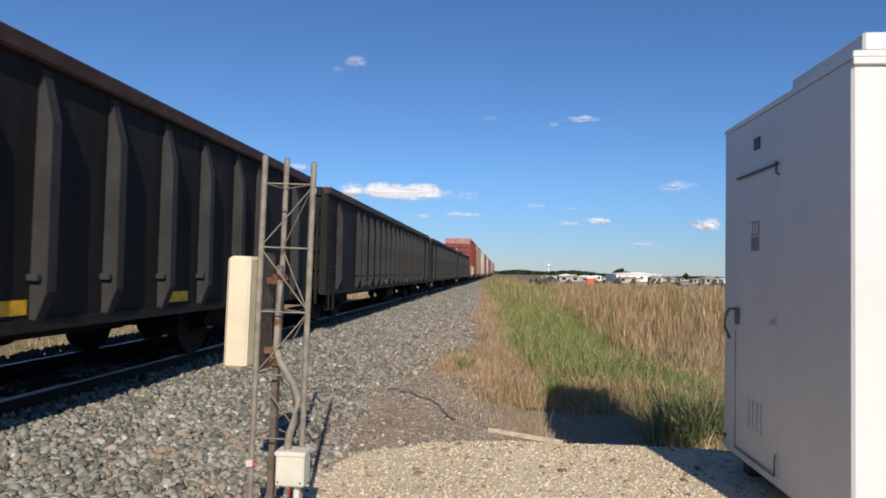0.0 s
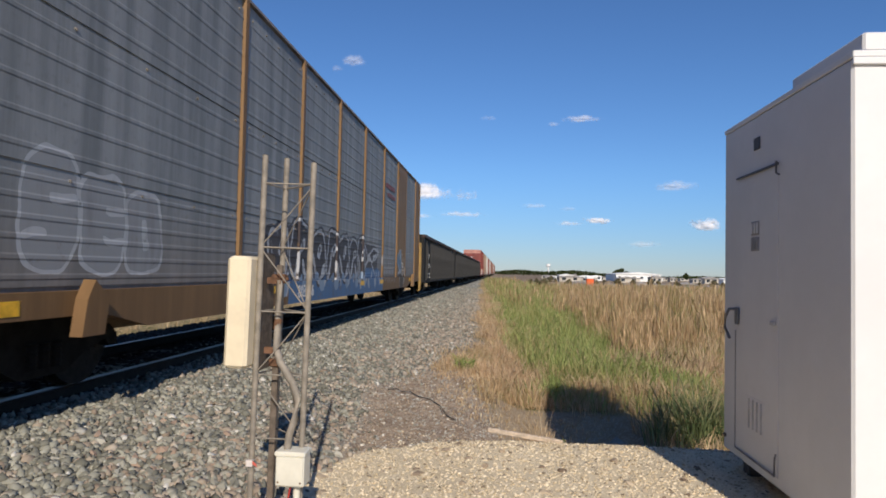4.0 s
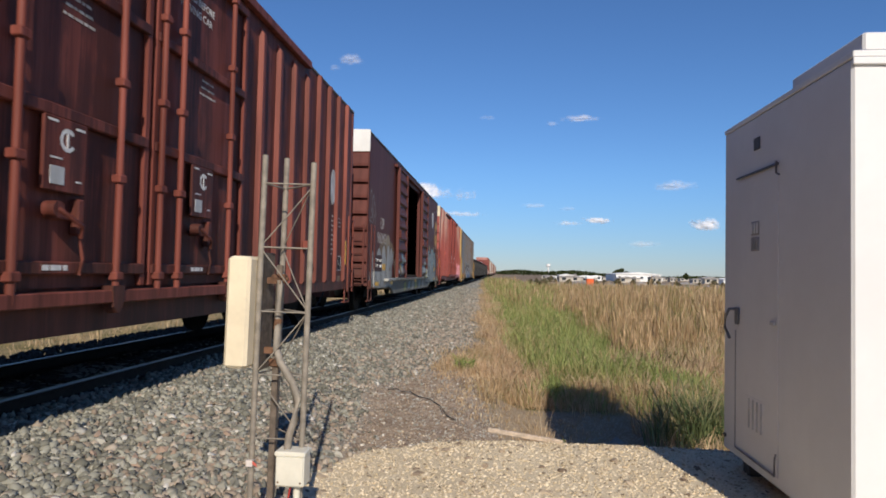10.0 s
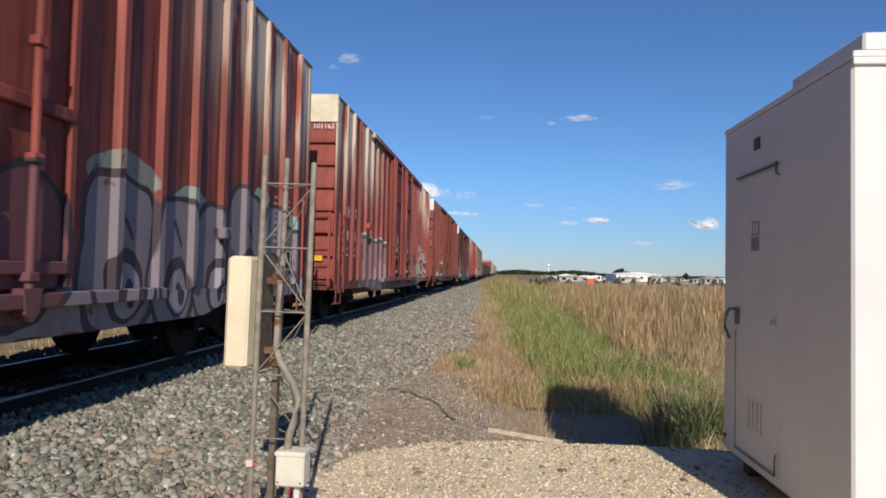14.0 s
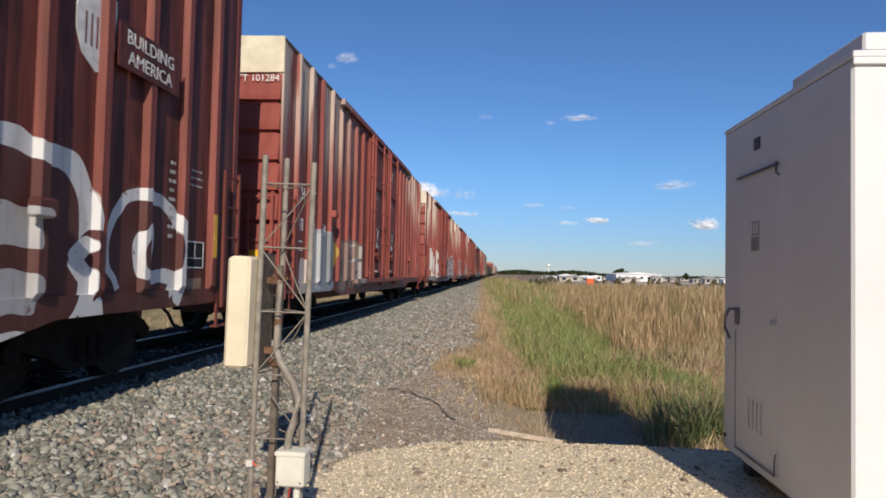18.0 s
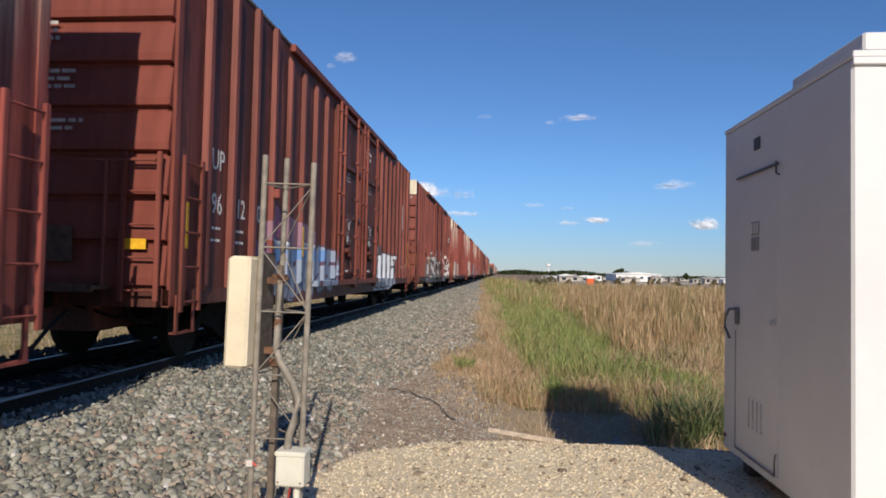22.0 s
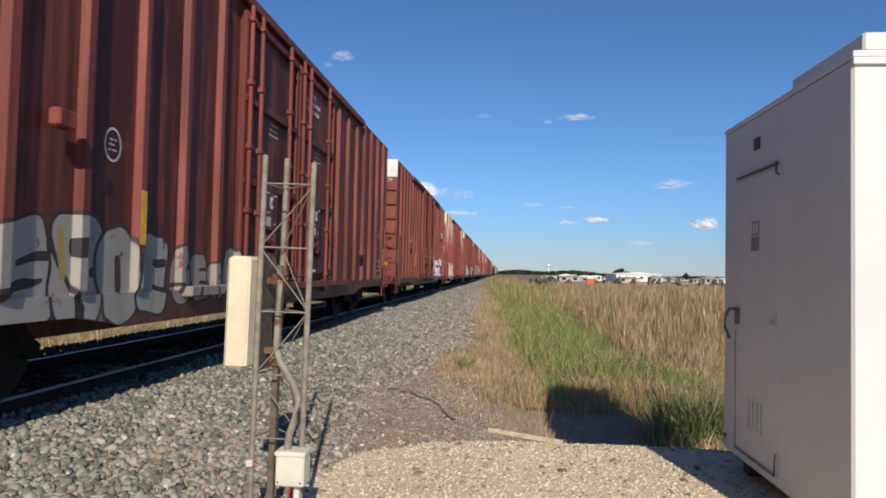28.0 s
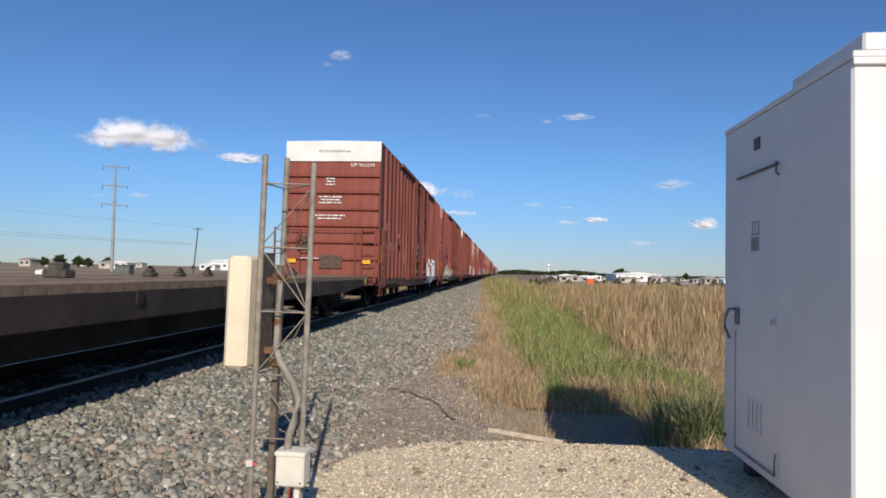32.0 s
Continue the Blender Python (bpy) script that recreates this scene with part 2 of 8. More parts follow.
# ---- materials ----
WHITE_PAINT = plain("white_paint", (0.76, 0.75, 0.71), 0.55, 0, 1.6, 0.10, 0.05)
CREAM = plain("cream_paint", (0.70, 0.62, 0.45), 0.6, 0, 3.0, 0.18, 0.08)
STENCIL = plain("stencil_white", (0.72, 0.71, 0.68), 0.6, 0, 8.0, 0.2, 0.02)
STENCIL_FAINT = plain("stencil_worn", (0.46, 0.43, 0.40), 0.7, 0, 8.0, 0.3, 0.02)
STENCIL_DARK = plain("stencil_black", (0.05, 0.05, 0.05), 0.6, 0, 8.0, 0.2, 0.02)
YELLOW = plain("reflector_yellow", (0.75, 0.42, 0.03), 0.4, 0, 9.0, 0.25, 0.05)
# running gear, rail sides and ties: near-black, including the shade under the train
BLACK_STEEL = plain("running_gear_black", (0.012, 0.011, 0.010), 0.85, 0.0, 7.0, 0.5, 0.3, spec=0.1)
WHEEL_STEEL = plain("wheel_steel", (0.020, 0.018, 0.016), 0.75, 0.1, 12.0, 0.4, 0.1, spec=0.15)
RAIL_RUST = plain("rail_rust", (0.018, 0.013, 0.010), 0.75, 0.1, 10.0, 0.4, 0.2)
RAIL_HEAD = plain("rail_head", (0.27, 0.26, 0.25), 0.42, 1.0, 20.0, 0.12, 0.03)
TIE_WOOD = plain("tie_wood", (0.040, 0.033, 0.027), 0.9, 0, 6.0, 0.5, 0.5)
GALV = plain("galvanised_steel", (0.27, 0.24, 0.20), 0.65, 0.1, 14.0, 0.28, 0.15)
RUST = plain("rusty_steel", (0.16, 0.085, 0.05), 0.8, 0.1, 16.0, 0.45, 0.35)
DARK_HOLE = plain("dark_rubber", (0.018, 0.018, 0.02), 0.8, 0, 8.0, 0.3, 0.1)
ROOF_GREY = plain("car_roof", (0.16, 0.14, 0.125), 0.7, 0.2, 3.0, 0.4, 0.2)

# ---- ground ----
TRACK_X, RAIL_Z = -5.28, 0.44


def bed(x):
    """Height of the ground across the track."""
    a = abs(x - TRACK_X)
    if x > TRACK_X:
        return 0.27 * max(0.0, min(1.0, (3.9 - a) / 2.25))
    if a < 3.0:
        return 0.27 - 0.39 * max(0.0, min(1.0, (a - 1.5) / 1.5))
    return -0.12 * max(0.0, min(1.0, (14.0 - a) / 8.0))


def pad_edge(x, y):
    """Above zero inside the cream gravel pad."""
    w = noise.noise((x * 1.3, y * 1.3, 0)) * 0.22 + noise.noise((x * 5, y * 5, 3)) * 0.08
    far = 6.30 - 0.14 * (x - 0.2) ** 2 - y
    side = x + 1.55 + 0.10 * (y - 5.0) * -1
    return min(far, side) + w


def stone_edge(x, y):
    """Above zero on the ballast shoulder."""
    return -1.45 - x + 0.75 * max(0.0, min(1.0, (y - 10) / 6)) - 0.02 * max(0.0, y - 16) + 0.35 * noise.noise((x, y * 0.7, 5)) - 0.35 * max(0.0, 1 - abs(y - 8.5) / 2.5)


def grass_edge(x, y):
    """Above zero inside the grass beside the track."""
    left = -0.46 - 0.033 * max(0.0, y - 12) + 0.30 * max(0.0, min(1.0, (10.2 - y) / 1.6))
    w = noise.noise((x * 0.6, y * 0.5, 7)) * 0.36 + noise.noise((x * 1.7, y * 1.3, 9)) * 0.30
    near = 7.15 + 0.9 * max(0.0, 0.9 - x)
    return min(x - left, (y - near) * 0.8) + w


def field_z(x, y):
    z = bed(x)
    soft = lambda t: max(0.0, min(1.0, t)) ** 2 * (3 - 2 * max(0.0, min(1.0, t)))
    if -1.5 < x < 30 and y < 60:
        z += 0.15 * soft((x + 1.3) / 1.5) * (1 - soft((y - 5.9) / 0.7))
        z -= 0.52 * soft((x + 0.5) / 0.9) * soft((y - 6.3) / 0.9) * (1 - 0.35 * soft((y - 8.0) / 1.6))
    if x > 0 and y > 9:
        z -= 0.12 * min(1.0, x / 4) * min(1.0, (y - 9) / 6)
    if x > 1 and y > 28:
        z -= 1.0 * min(1.0, (x - 1) / 7) * min(1.0, (y - 28) / 60)
    if abs(x) < 30 and y < 60:
        z += noise.noise((x * 0.9, y * 0.9, 1)) * 0.025 * (0.4 if y < 7 else 1.0)
    return z


def axis(*runs):
    """Grid lines: (from, to, count) runs joined end to end."""
    out = []
    for a, b, k in runs:
        out += [a + (b - a) * i / k for i in range(k)]
    return out + [runs[-1][1]]


GX = axis((-4000, -400, 6), (-400, -40, 18), (-40, -12, 28), (-12, -7.5, 18), (-7.5, 4.0, 92), (4, 16, 36), (16, 60, 30), (60, 500, 18), (500, 4000, 6))
GY = axis((-3000, -200, 5), (-200, -10, 10), (-10, 2, 12), (2, 14, 96), (14, 40, 70), (40, 120, 50), (120, 600, 20), (600, 4500, 8))
verts = [(x, y, field_z(x, y)) for y in GY for x in GX]
nx = len(GX)
faces = [(j * nx + i, j * nx + i + 1, (j + 1) * nx + i + 1, (j + 1) * nx + i) for j in range(len(GY) - 1) for i in range(nx - 1)]
gm = bpy.data.meshes.new("ground")
gm.from_pydata(verts, [], faces)
cover = gm.color_attributes.new("cover", "FLOAT_COLOR", "POINT")
flat = np.ones((len(verts), 4), dtype=np.float32)
for i, (x, y, z) in enumerate(verts):
    pad = max(0.0, min(1.0, pad_edge(x, y) * 6 + 0.5))
    gr = max(0.0, min(1.0, grass_edge(x, y) * 3 + 0.4)) if x > -4 else max(0.0, min(1.0, (-8.4 - x) * 1.5 + 0.5))
    if -0.1 < x < 3 and y < 9.75 - 0.35 * max(0.0, x - 1.2):
        gr *= 0.3
    stone = max(0.0, min(1.0, stone_edge(x, y) * 2.0 + 0.5)) if x > -8.6 else 0.0
    flat[i, :3] = pad, gr, stone
cover.data.foreach_set("color", flat.ravel())
n = Nodes("ground")
p = n.coord()
cov = n.n("Attribute")
cov.attribute_name = "cover"
cv = n.n("SeparateColor", Color=cov.outputs["Color"])
big, mid, fine = n.noise(p, 0.35, 5), n.noise(p, 3.0, 5), n.noise(p, 60.0, 4, 0.7)
peb = n.n("TexVoronoi", Vector=p, Scale=26.0)
peb2 = n.n("TexVoronoi", Vector=p, Scale=55.0)
grain = n.n("SeparateColor", Color=peb.outputs["Color"]).outputs[0]
grain2 = n.n("SeparateColor", Color=peb2.outputs["Color"]).outputs[0]
dirt = n.mix(n.step(mid, 0.3, 0.7), (0.23, 0.165, 0.115), (0.38, 0.285, 0.20))
dirt = n.mix(n.math("MULTIPLY", n.step(grain2, 0.6, 0.9), 0.6), dirt, (0.50, 0.46, 0.39))
ballast = n.mix(grain, (0.14, 0.14, 0.12), (0.46, 0.45, 0.39))
ballast = n.mix(n.math("MULTIPLY", n.step(mid, 0.45, 0.7), 0.4), ballast, (0.30, 0.24, 0.19))
cream = n.mix(n.step(mid, 0.25, 0.75), (0.55, 0.455, 0.31), (0.70, 0.60, 0.43))
cream = n.mix(n.math("MULTIPLY", grain2, 0.5), cream, (0.68, 0.60, 0.45))
cream = n.mix(n.math("MULTIPLY", n.step(fine, 0.55, 0.7), 0.5), cream, (0.33, 0.27, 0.19))
straw = n.mix(n.step(big, 0.3, 0.7), (0.27, 0.21, 0.11), (0.38, 0.30, 0.17))
straw = n.mix(n.step(mid, 0.4, 0.7), straw, (0.13, 0.13, 0.05))
wide = n.noise(n.scaled(p, (0.012, 0.05, 1.0)), 1.0, 4)
px = n.n("SeparateXYZ", Vector=p)
away = n.math("MAXIMUM", n.step(px.outputs[1], 45, 160), n.step(n.math("MULTIPLY", px.outputs[0], -1.0), 16, 60))
plough = n.mix(n.step(wide, 0.35, 0.65), (0.20, 0.145, 0.10), (0.33, 0.27, 0.19))
straw = n.mix(away, straw, plough)
col = n.mix(cv.outputs[2], dirt, ballast)
col = n.mix(cv.outputs[1], col, straw)
col = n.mix(n.step(cv.outputs[0], 0.3, 0.7), col, cream)
coarse = n.math("MULTIPLY", peb.outputs["Distance"], n.math("SUBTRACT", 1.0, n.math("MULTIPLY", n.step(cv.outputs[0], 0.3, 0.7), 0.75)))
GROUND = n.done(col, 0.95, 0, n.bump(n.math("ADD", coarse, n.math("MULTIPLY", fine, 0.4)), 0.6, 0.02), 0.1)
ground = part("ground", gm, GROUND)
tagged(ground, "flat ground with gravel, dirt and dry grass", "ground", kind="structure")

# ---- track ----
track = thing("railway_track", pose(TRACK_X, 0, 0), "standard gauge railway track on grey ballast", "track", kind="structure")
profile = [(-0.07, 0), (0.07, 0), (0.07, 0.012), (0.012, 0.035), (0.010, 0.125), (0.034, 0.14), (0.034, 0.158), (-0.034, 0.158), (-0.034, 0.14), (-0.010, 0.125), (-0.012, 0.035), (-0.07, 0.012)]
for side in (-1, 1):
    rail = part("rail", Solid().prism([(side * 0.7525 + u, RAIL_Z - 0.17 + w) for u, w in profile], "y", -300, 2500), RAIL_RUST, track, "rusty steel rail")
    part("rail_head", Solid().prism([(side * 0.7525 + u, RAIL_Z + w) for u, w in ((-0.034, -0.012), (0.034, -0.012), (0.028, 0.0), (-0.028, 0.0))], "y", -300, 2500), RAIL_HEAD, rail, "polished running surface")
tie_mesh = once("tie", lambda: Solid().box(-1.3, -0.11, 0.13, 1.3, 0.11, 0.275, 0.012))
for i in range(110):
    part("tie", tie_mesh, TIE_WOOD, track, at=pose(random.uniform(-0.02, 0.02), -6 + i * 0.5, 0, 0, 0, random.uniform(-0.6, 0.6)))
rest = Solid()
for i in range(500):
    rest.box(-1.3, 49 + i * 0.5, 0.13, 1.3, 49.22 + i * 0.5, 0.275)
tagged(part("far_ties", rest, TIE_WOOD, track), kind="stuff")

# ---- train ----
SPEED, LENGTH, END_AT_31 = 9.50, 20.73, 9.85
GAP = 1.5
BOX_LENGTH, LONG_BOX = 18.65, 18.90
TRAIN = []          # (root, place of its rear end at 31 s)
SPINNING = []       # (wheelset, rear end, place on the car)
RED, PINK_RED = (0.197, 0.051, 0.035), (0.262, 0.062, 0.047)


def wheelset_mesh():
    s = Solid()
    s.rod((-0.95, 0, 0), (0.95, 0, 0), 0.08, 10)
    for side in (-1, 1):
        for a, b, r in ((0.70, 0.735, 0.485), (0.735, 0.84, 0.457)):
            s.rod((side * a, 0, 0), (side * b, 0, 0), r, 28)
        s.rod((side * 0.84, 0, 0), (side * 0.87, 0, 0), 0.17, 12)
        for k in range(3):
            a = TAU * k / 3
            s.rod((side * 0.99, 0.06 * math.cos(a), 0.06 * math.sin(a)), (side * 1.02, 0.06 * math.cos(a), 0.06 * math.sin(a)), 0.02, 6)
        s.rod((side * 0.92, 0, 0), (side * 1.0, 0, 0), 0.11, 12)
    return s


def sideframe_mesh():
    s = Solid()
    outline = [(-1.12, 0.52), (-1.0, 0.62), (-0.45, 0.80), (0.45, 0.80), (1.0, 0.62), (1.12, 0.52), (1.12, 0.40), (0.98, 0.40), (0.92, 0.48), (0.55, 0.36), (0.30, 0.22), (-0.30, 0.22), (-0.55, 0.36), (-0.92, 0.48), (-0.98, 0.40), (-1.12, 0.40)]
    s.prism(outline, "x", -0.07, 0.07)
    return s


def spring_mesh():
    """One coil spring as a ridged column."""
    s, k = Solid(), 8
    rings = [(0.055 if i % 2 else 0.068, 0.30 + i * 0.023) for i in range(11)]
    vs = [(r * math.cos(TAU * j / k), r * math.sin(TAU * j / k), z) for r, z in rings for j in range(k)]
    fs = [(i * k + j, i * k + (j + 1) % k, (i + 1) * k + (j + 1) % k, (i + 1) * k + j) for i in range(10) for j in range(k)]
    return s.add(vs, fs + [tuple(range(k)), tuple(range(10 * k, 11 * k))])


def truck(root, y, rear):
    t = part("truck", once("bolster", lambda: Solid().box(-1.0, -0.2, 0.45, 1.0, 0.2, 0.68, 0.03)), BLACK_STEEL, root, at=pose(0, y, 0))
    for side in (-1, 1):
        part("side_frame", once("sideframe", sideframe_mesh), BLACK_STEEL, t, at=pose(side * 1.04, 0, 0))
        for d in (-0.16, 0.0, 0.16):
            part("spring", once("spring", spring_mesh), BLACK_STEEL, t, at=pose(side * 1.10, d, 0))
    for d in (-0.88, 0.88):
        w = part("wheelset", once("wheelset", wheelset_mesh), WHEEL_STEEL, t, "dark steel wheels on an axle", pose(0, d, 0.457))
        SPINNING.append((w, rear, y, d))
    return t


def coupler(root, y, way):
    part("coupler", once("coupler%d" % way, lambda: Solid().box(-0.11, min(0, way * 0.62), 0.75, 0.11, max(0, way * 0.62), 0.97, 0.02).box(-0.17, min(way * 0.55, way * 0.76), 0.70, 0.15, max(way * 0.55, way * 0.76), 1.02, 0.04)), BLACK_STEEL, root, at=pose(0, y, 0))
    part("air_hose", once("hose%d" % way, lambda: Solid().tube([(0.35, way * 0.1, 0.72), (0.35, way * 0.4, 0.55), (0.33, way * 0.6, 0.36), (0.3, way * 0.78, 0.33)], 0.025, 7)), DARK_HOLE, root, at=pose(0, y, 0))


def step_mesh():
    s = Solid()
    for y in (0.0, 0.40):
        s.box(-0.012, y, 0.37, 0.012, y + 0.05, 0.82)
    return s.box(-0.07, 0.0, 0.36, 0.02, 0.45, 0.385)


def ladder_mesh(z0, z1, w, rungs):
    s = Solid()
    for y in (0.0, w):
        s.box(-0.02, y - 0.028, z0, 0.02, y + 0.028, z1, 0.006)
    for i in range(rungs):
        z = z0 + 0.12 + (z1 - z0 - 0.2) * i / (rungs - 1)
        s.rod((0.0, 0, z), (0.0, w, z), 0.014, 6)
    return s


def rib_mesh(z0, z1, taper=0.0):
    """An upright hat-shaped side post, proud of the wall by 7 cm."""
    s = Solid()
    prof = [(0.0, -0.08), (0.075, -0.05), (0.075, 0.05), (0.0, 0.08)]
    vs = []
    for z, k in ((z0, 0.15), (z0 + 0.10, 1.0), (z1 - 0.12, 1.0), (z1, 0.1 if taper else 1.0)):
        vs += [(x * k if x else -0.004, y, z) for x, y in prof]
    fs = [(i * 4 + j, i * 4 + j + 1, i * 4 + j + 5, i * 4 + j + 4) for i in range(3) for j in range(3)]
    fs += [(0, 1, 2, 3), (12, 13, 14, 15)]
    return s.add(vs, fs)


def end_mesh(half, z0, z1, count, proud=0.07):
    """A pressed car end: corrugations that lean out towards their undercut lower edges."""
    h = (z1 - z0) / count
    prof = [(0.02, z1), (0.02, z0)]
    for i in range(count):
        a = z0 + i * h
        prof += [(0.0, a), (0.0, a + 0.035), (-proud, a + 0.055), (-proud, a + 0.14), (-0.014, a + h - 0.03), (0.0, a + h - 0.01)]
    return Solid().prism(prof, "x", -half + 0.03, half - 0.03)


def body_mesh(half, z0, z1, ln):
    s = Solid()
    s.box(-half, 0.01, z0, half, ln - 0.01, z1)
    return s


def sill_mesh(half, ln):
    s = Solid().box(-half, 0.0, 0.78, half, ln, 0.98)
    for side in (-1, 1):
        x0, x1 = (half - 0.06, half + 0.03) if side > 0 else (-half - 0.03, -half + 0.06)
        s.prism([(0.4, 0.98), (ln - 0.4, 0.98), (ln - 0.4, 0.80), (ln - 3.6, 0.78), (ln - 4.3, 0.64), (4.3, 0.64), (3.6, 0.78), (0.4, 0.80)], "x", x0, x1)
    s.box(-0.35, 0.3, 0.45, 0.35, ln - 0.3, 0.80)
    return s


def brake_mesh():
    s = Solid()
    for i in range(16):
        a, b = TAU * i / 16, TAU * (i + 1) / 16
        s.rod((0.26 * math.cos(a), -0.16, 0.26 * math.sin(a)), (0.26 * math.cos(b), -0.16, 0.26 * math.sin(b)), 0.018, 6)
    for i in range(5):
        a = TAU * i / 5
        s.rod((0, -0.15, 0), (0.26 * math.cos(a), -0.16, 0.26 * math.sin(a)), 0.014, 5)
    return s.rod((0, -0.17, 0), (0, 0.05, 0), 0.045, 10).box(-0.16, -0.08, -0.2, 0.14, 0.04, 0.16, 0.02)


def door_mesh(w, z0, z1):
    """A plug door leaf, set proud of the wall."""
    return Solid().box(0.0, 0.02, z0, 0.045, w - 0.02, z1)


def door_pipe_mesh(z0, z1):
    s = Solid().rod((0.13, 0, z0 - 0.12), (0.13, 0, z1 + 0.10), 0.035, 8)
    for i in range(5):
        z = z0 + 0.1 + (z1 - z0 - 0.2) * i / 4
        s.box(0.08, -0.06, z - 0.04, 0.175, 0.06, z + 0.04, 0.01)
    return s


def placard_mesh():
    return Solid().box(0.09, 0.0, 0.0, 0.125, 0.54, 0.62, 0.012)


def ring_mesh():
    """A plain open ring mark."""
    s = Solid()
    for i in range(15):
        a, b = 0.7 + 5.0 * i / 15, 0.7 + 5.0 * (i + 1) / 15
        s.add([(0.130, r * math.cos(t), r * math.sin(t)) for t in (a, b) for r in (0.065, 0.10)], [(0, 1, 3, 2)])
    return s.box(0.126, -0.012, -0.085, 0.131, 0.012, 0.085)


def drum_mesh(r, ln):
    """A lying drum with rounded heads along +y."""
    n, s = 16, Solid()
    rings = ((0.0, 0.35), (0.02, 0.72), (0.06, 0.93), (0.11, 1.0), (ln - 0.11, 1.0), (ln - 0.06, 0.93), (ln - 0.02, 0.72), (ln, 0.35))
    vs = [(r * f * math.cos(TAU * i / n), y, r * f * math.sin(TAU * i / n)) for y, f in rings for i in range(n)]
    fs = [(a * n + i, a * n + (i + 1) % n, (a + 1) * n + (i + 1) % n, (a + 1) * n + i) for a in range(len(rings) - 1) for i in range(n)]
    return s.add(vs, fs + [tuple(range(n)), tuple(range(7 * n, 8 * n))], True)


def bars(count, w, h, gap):
    """Rows of unreadable small print as short plain bars, facing +x."""
    s = Solid()
    for i in range(count):
        k = w * (0.75 + 0.25 * ((i * 7) % 5) / 4)
        y, j = -k / 2, i
        while y < k / 2 - 0.02:
            run = min(k / 2 - y, (0.05, 0.085, 0.035, 0.07, 0.10)[j % 5] * max(1.0, h / 0.03))
            s.box(0.0, y, -i * gap, 0.003, y + run, -i * gap + h)
            y += run + 0.022
            j += 1
    return s


SIDE = pose(0, 0, 0, 90, 0, 90)
FRONT = pose(0, 0, 0, 90, 0, 0)


def on_side(x, y, z):
    return pose(x, y, z) @ SIDE


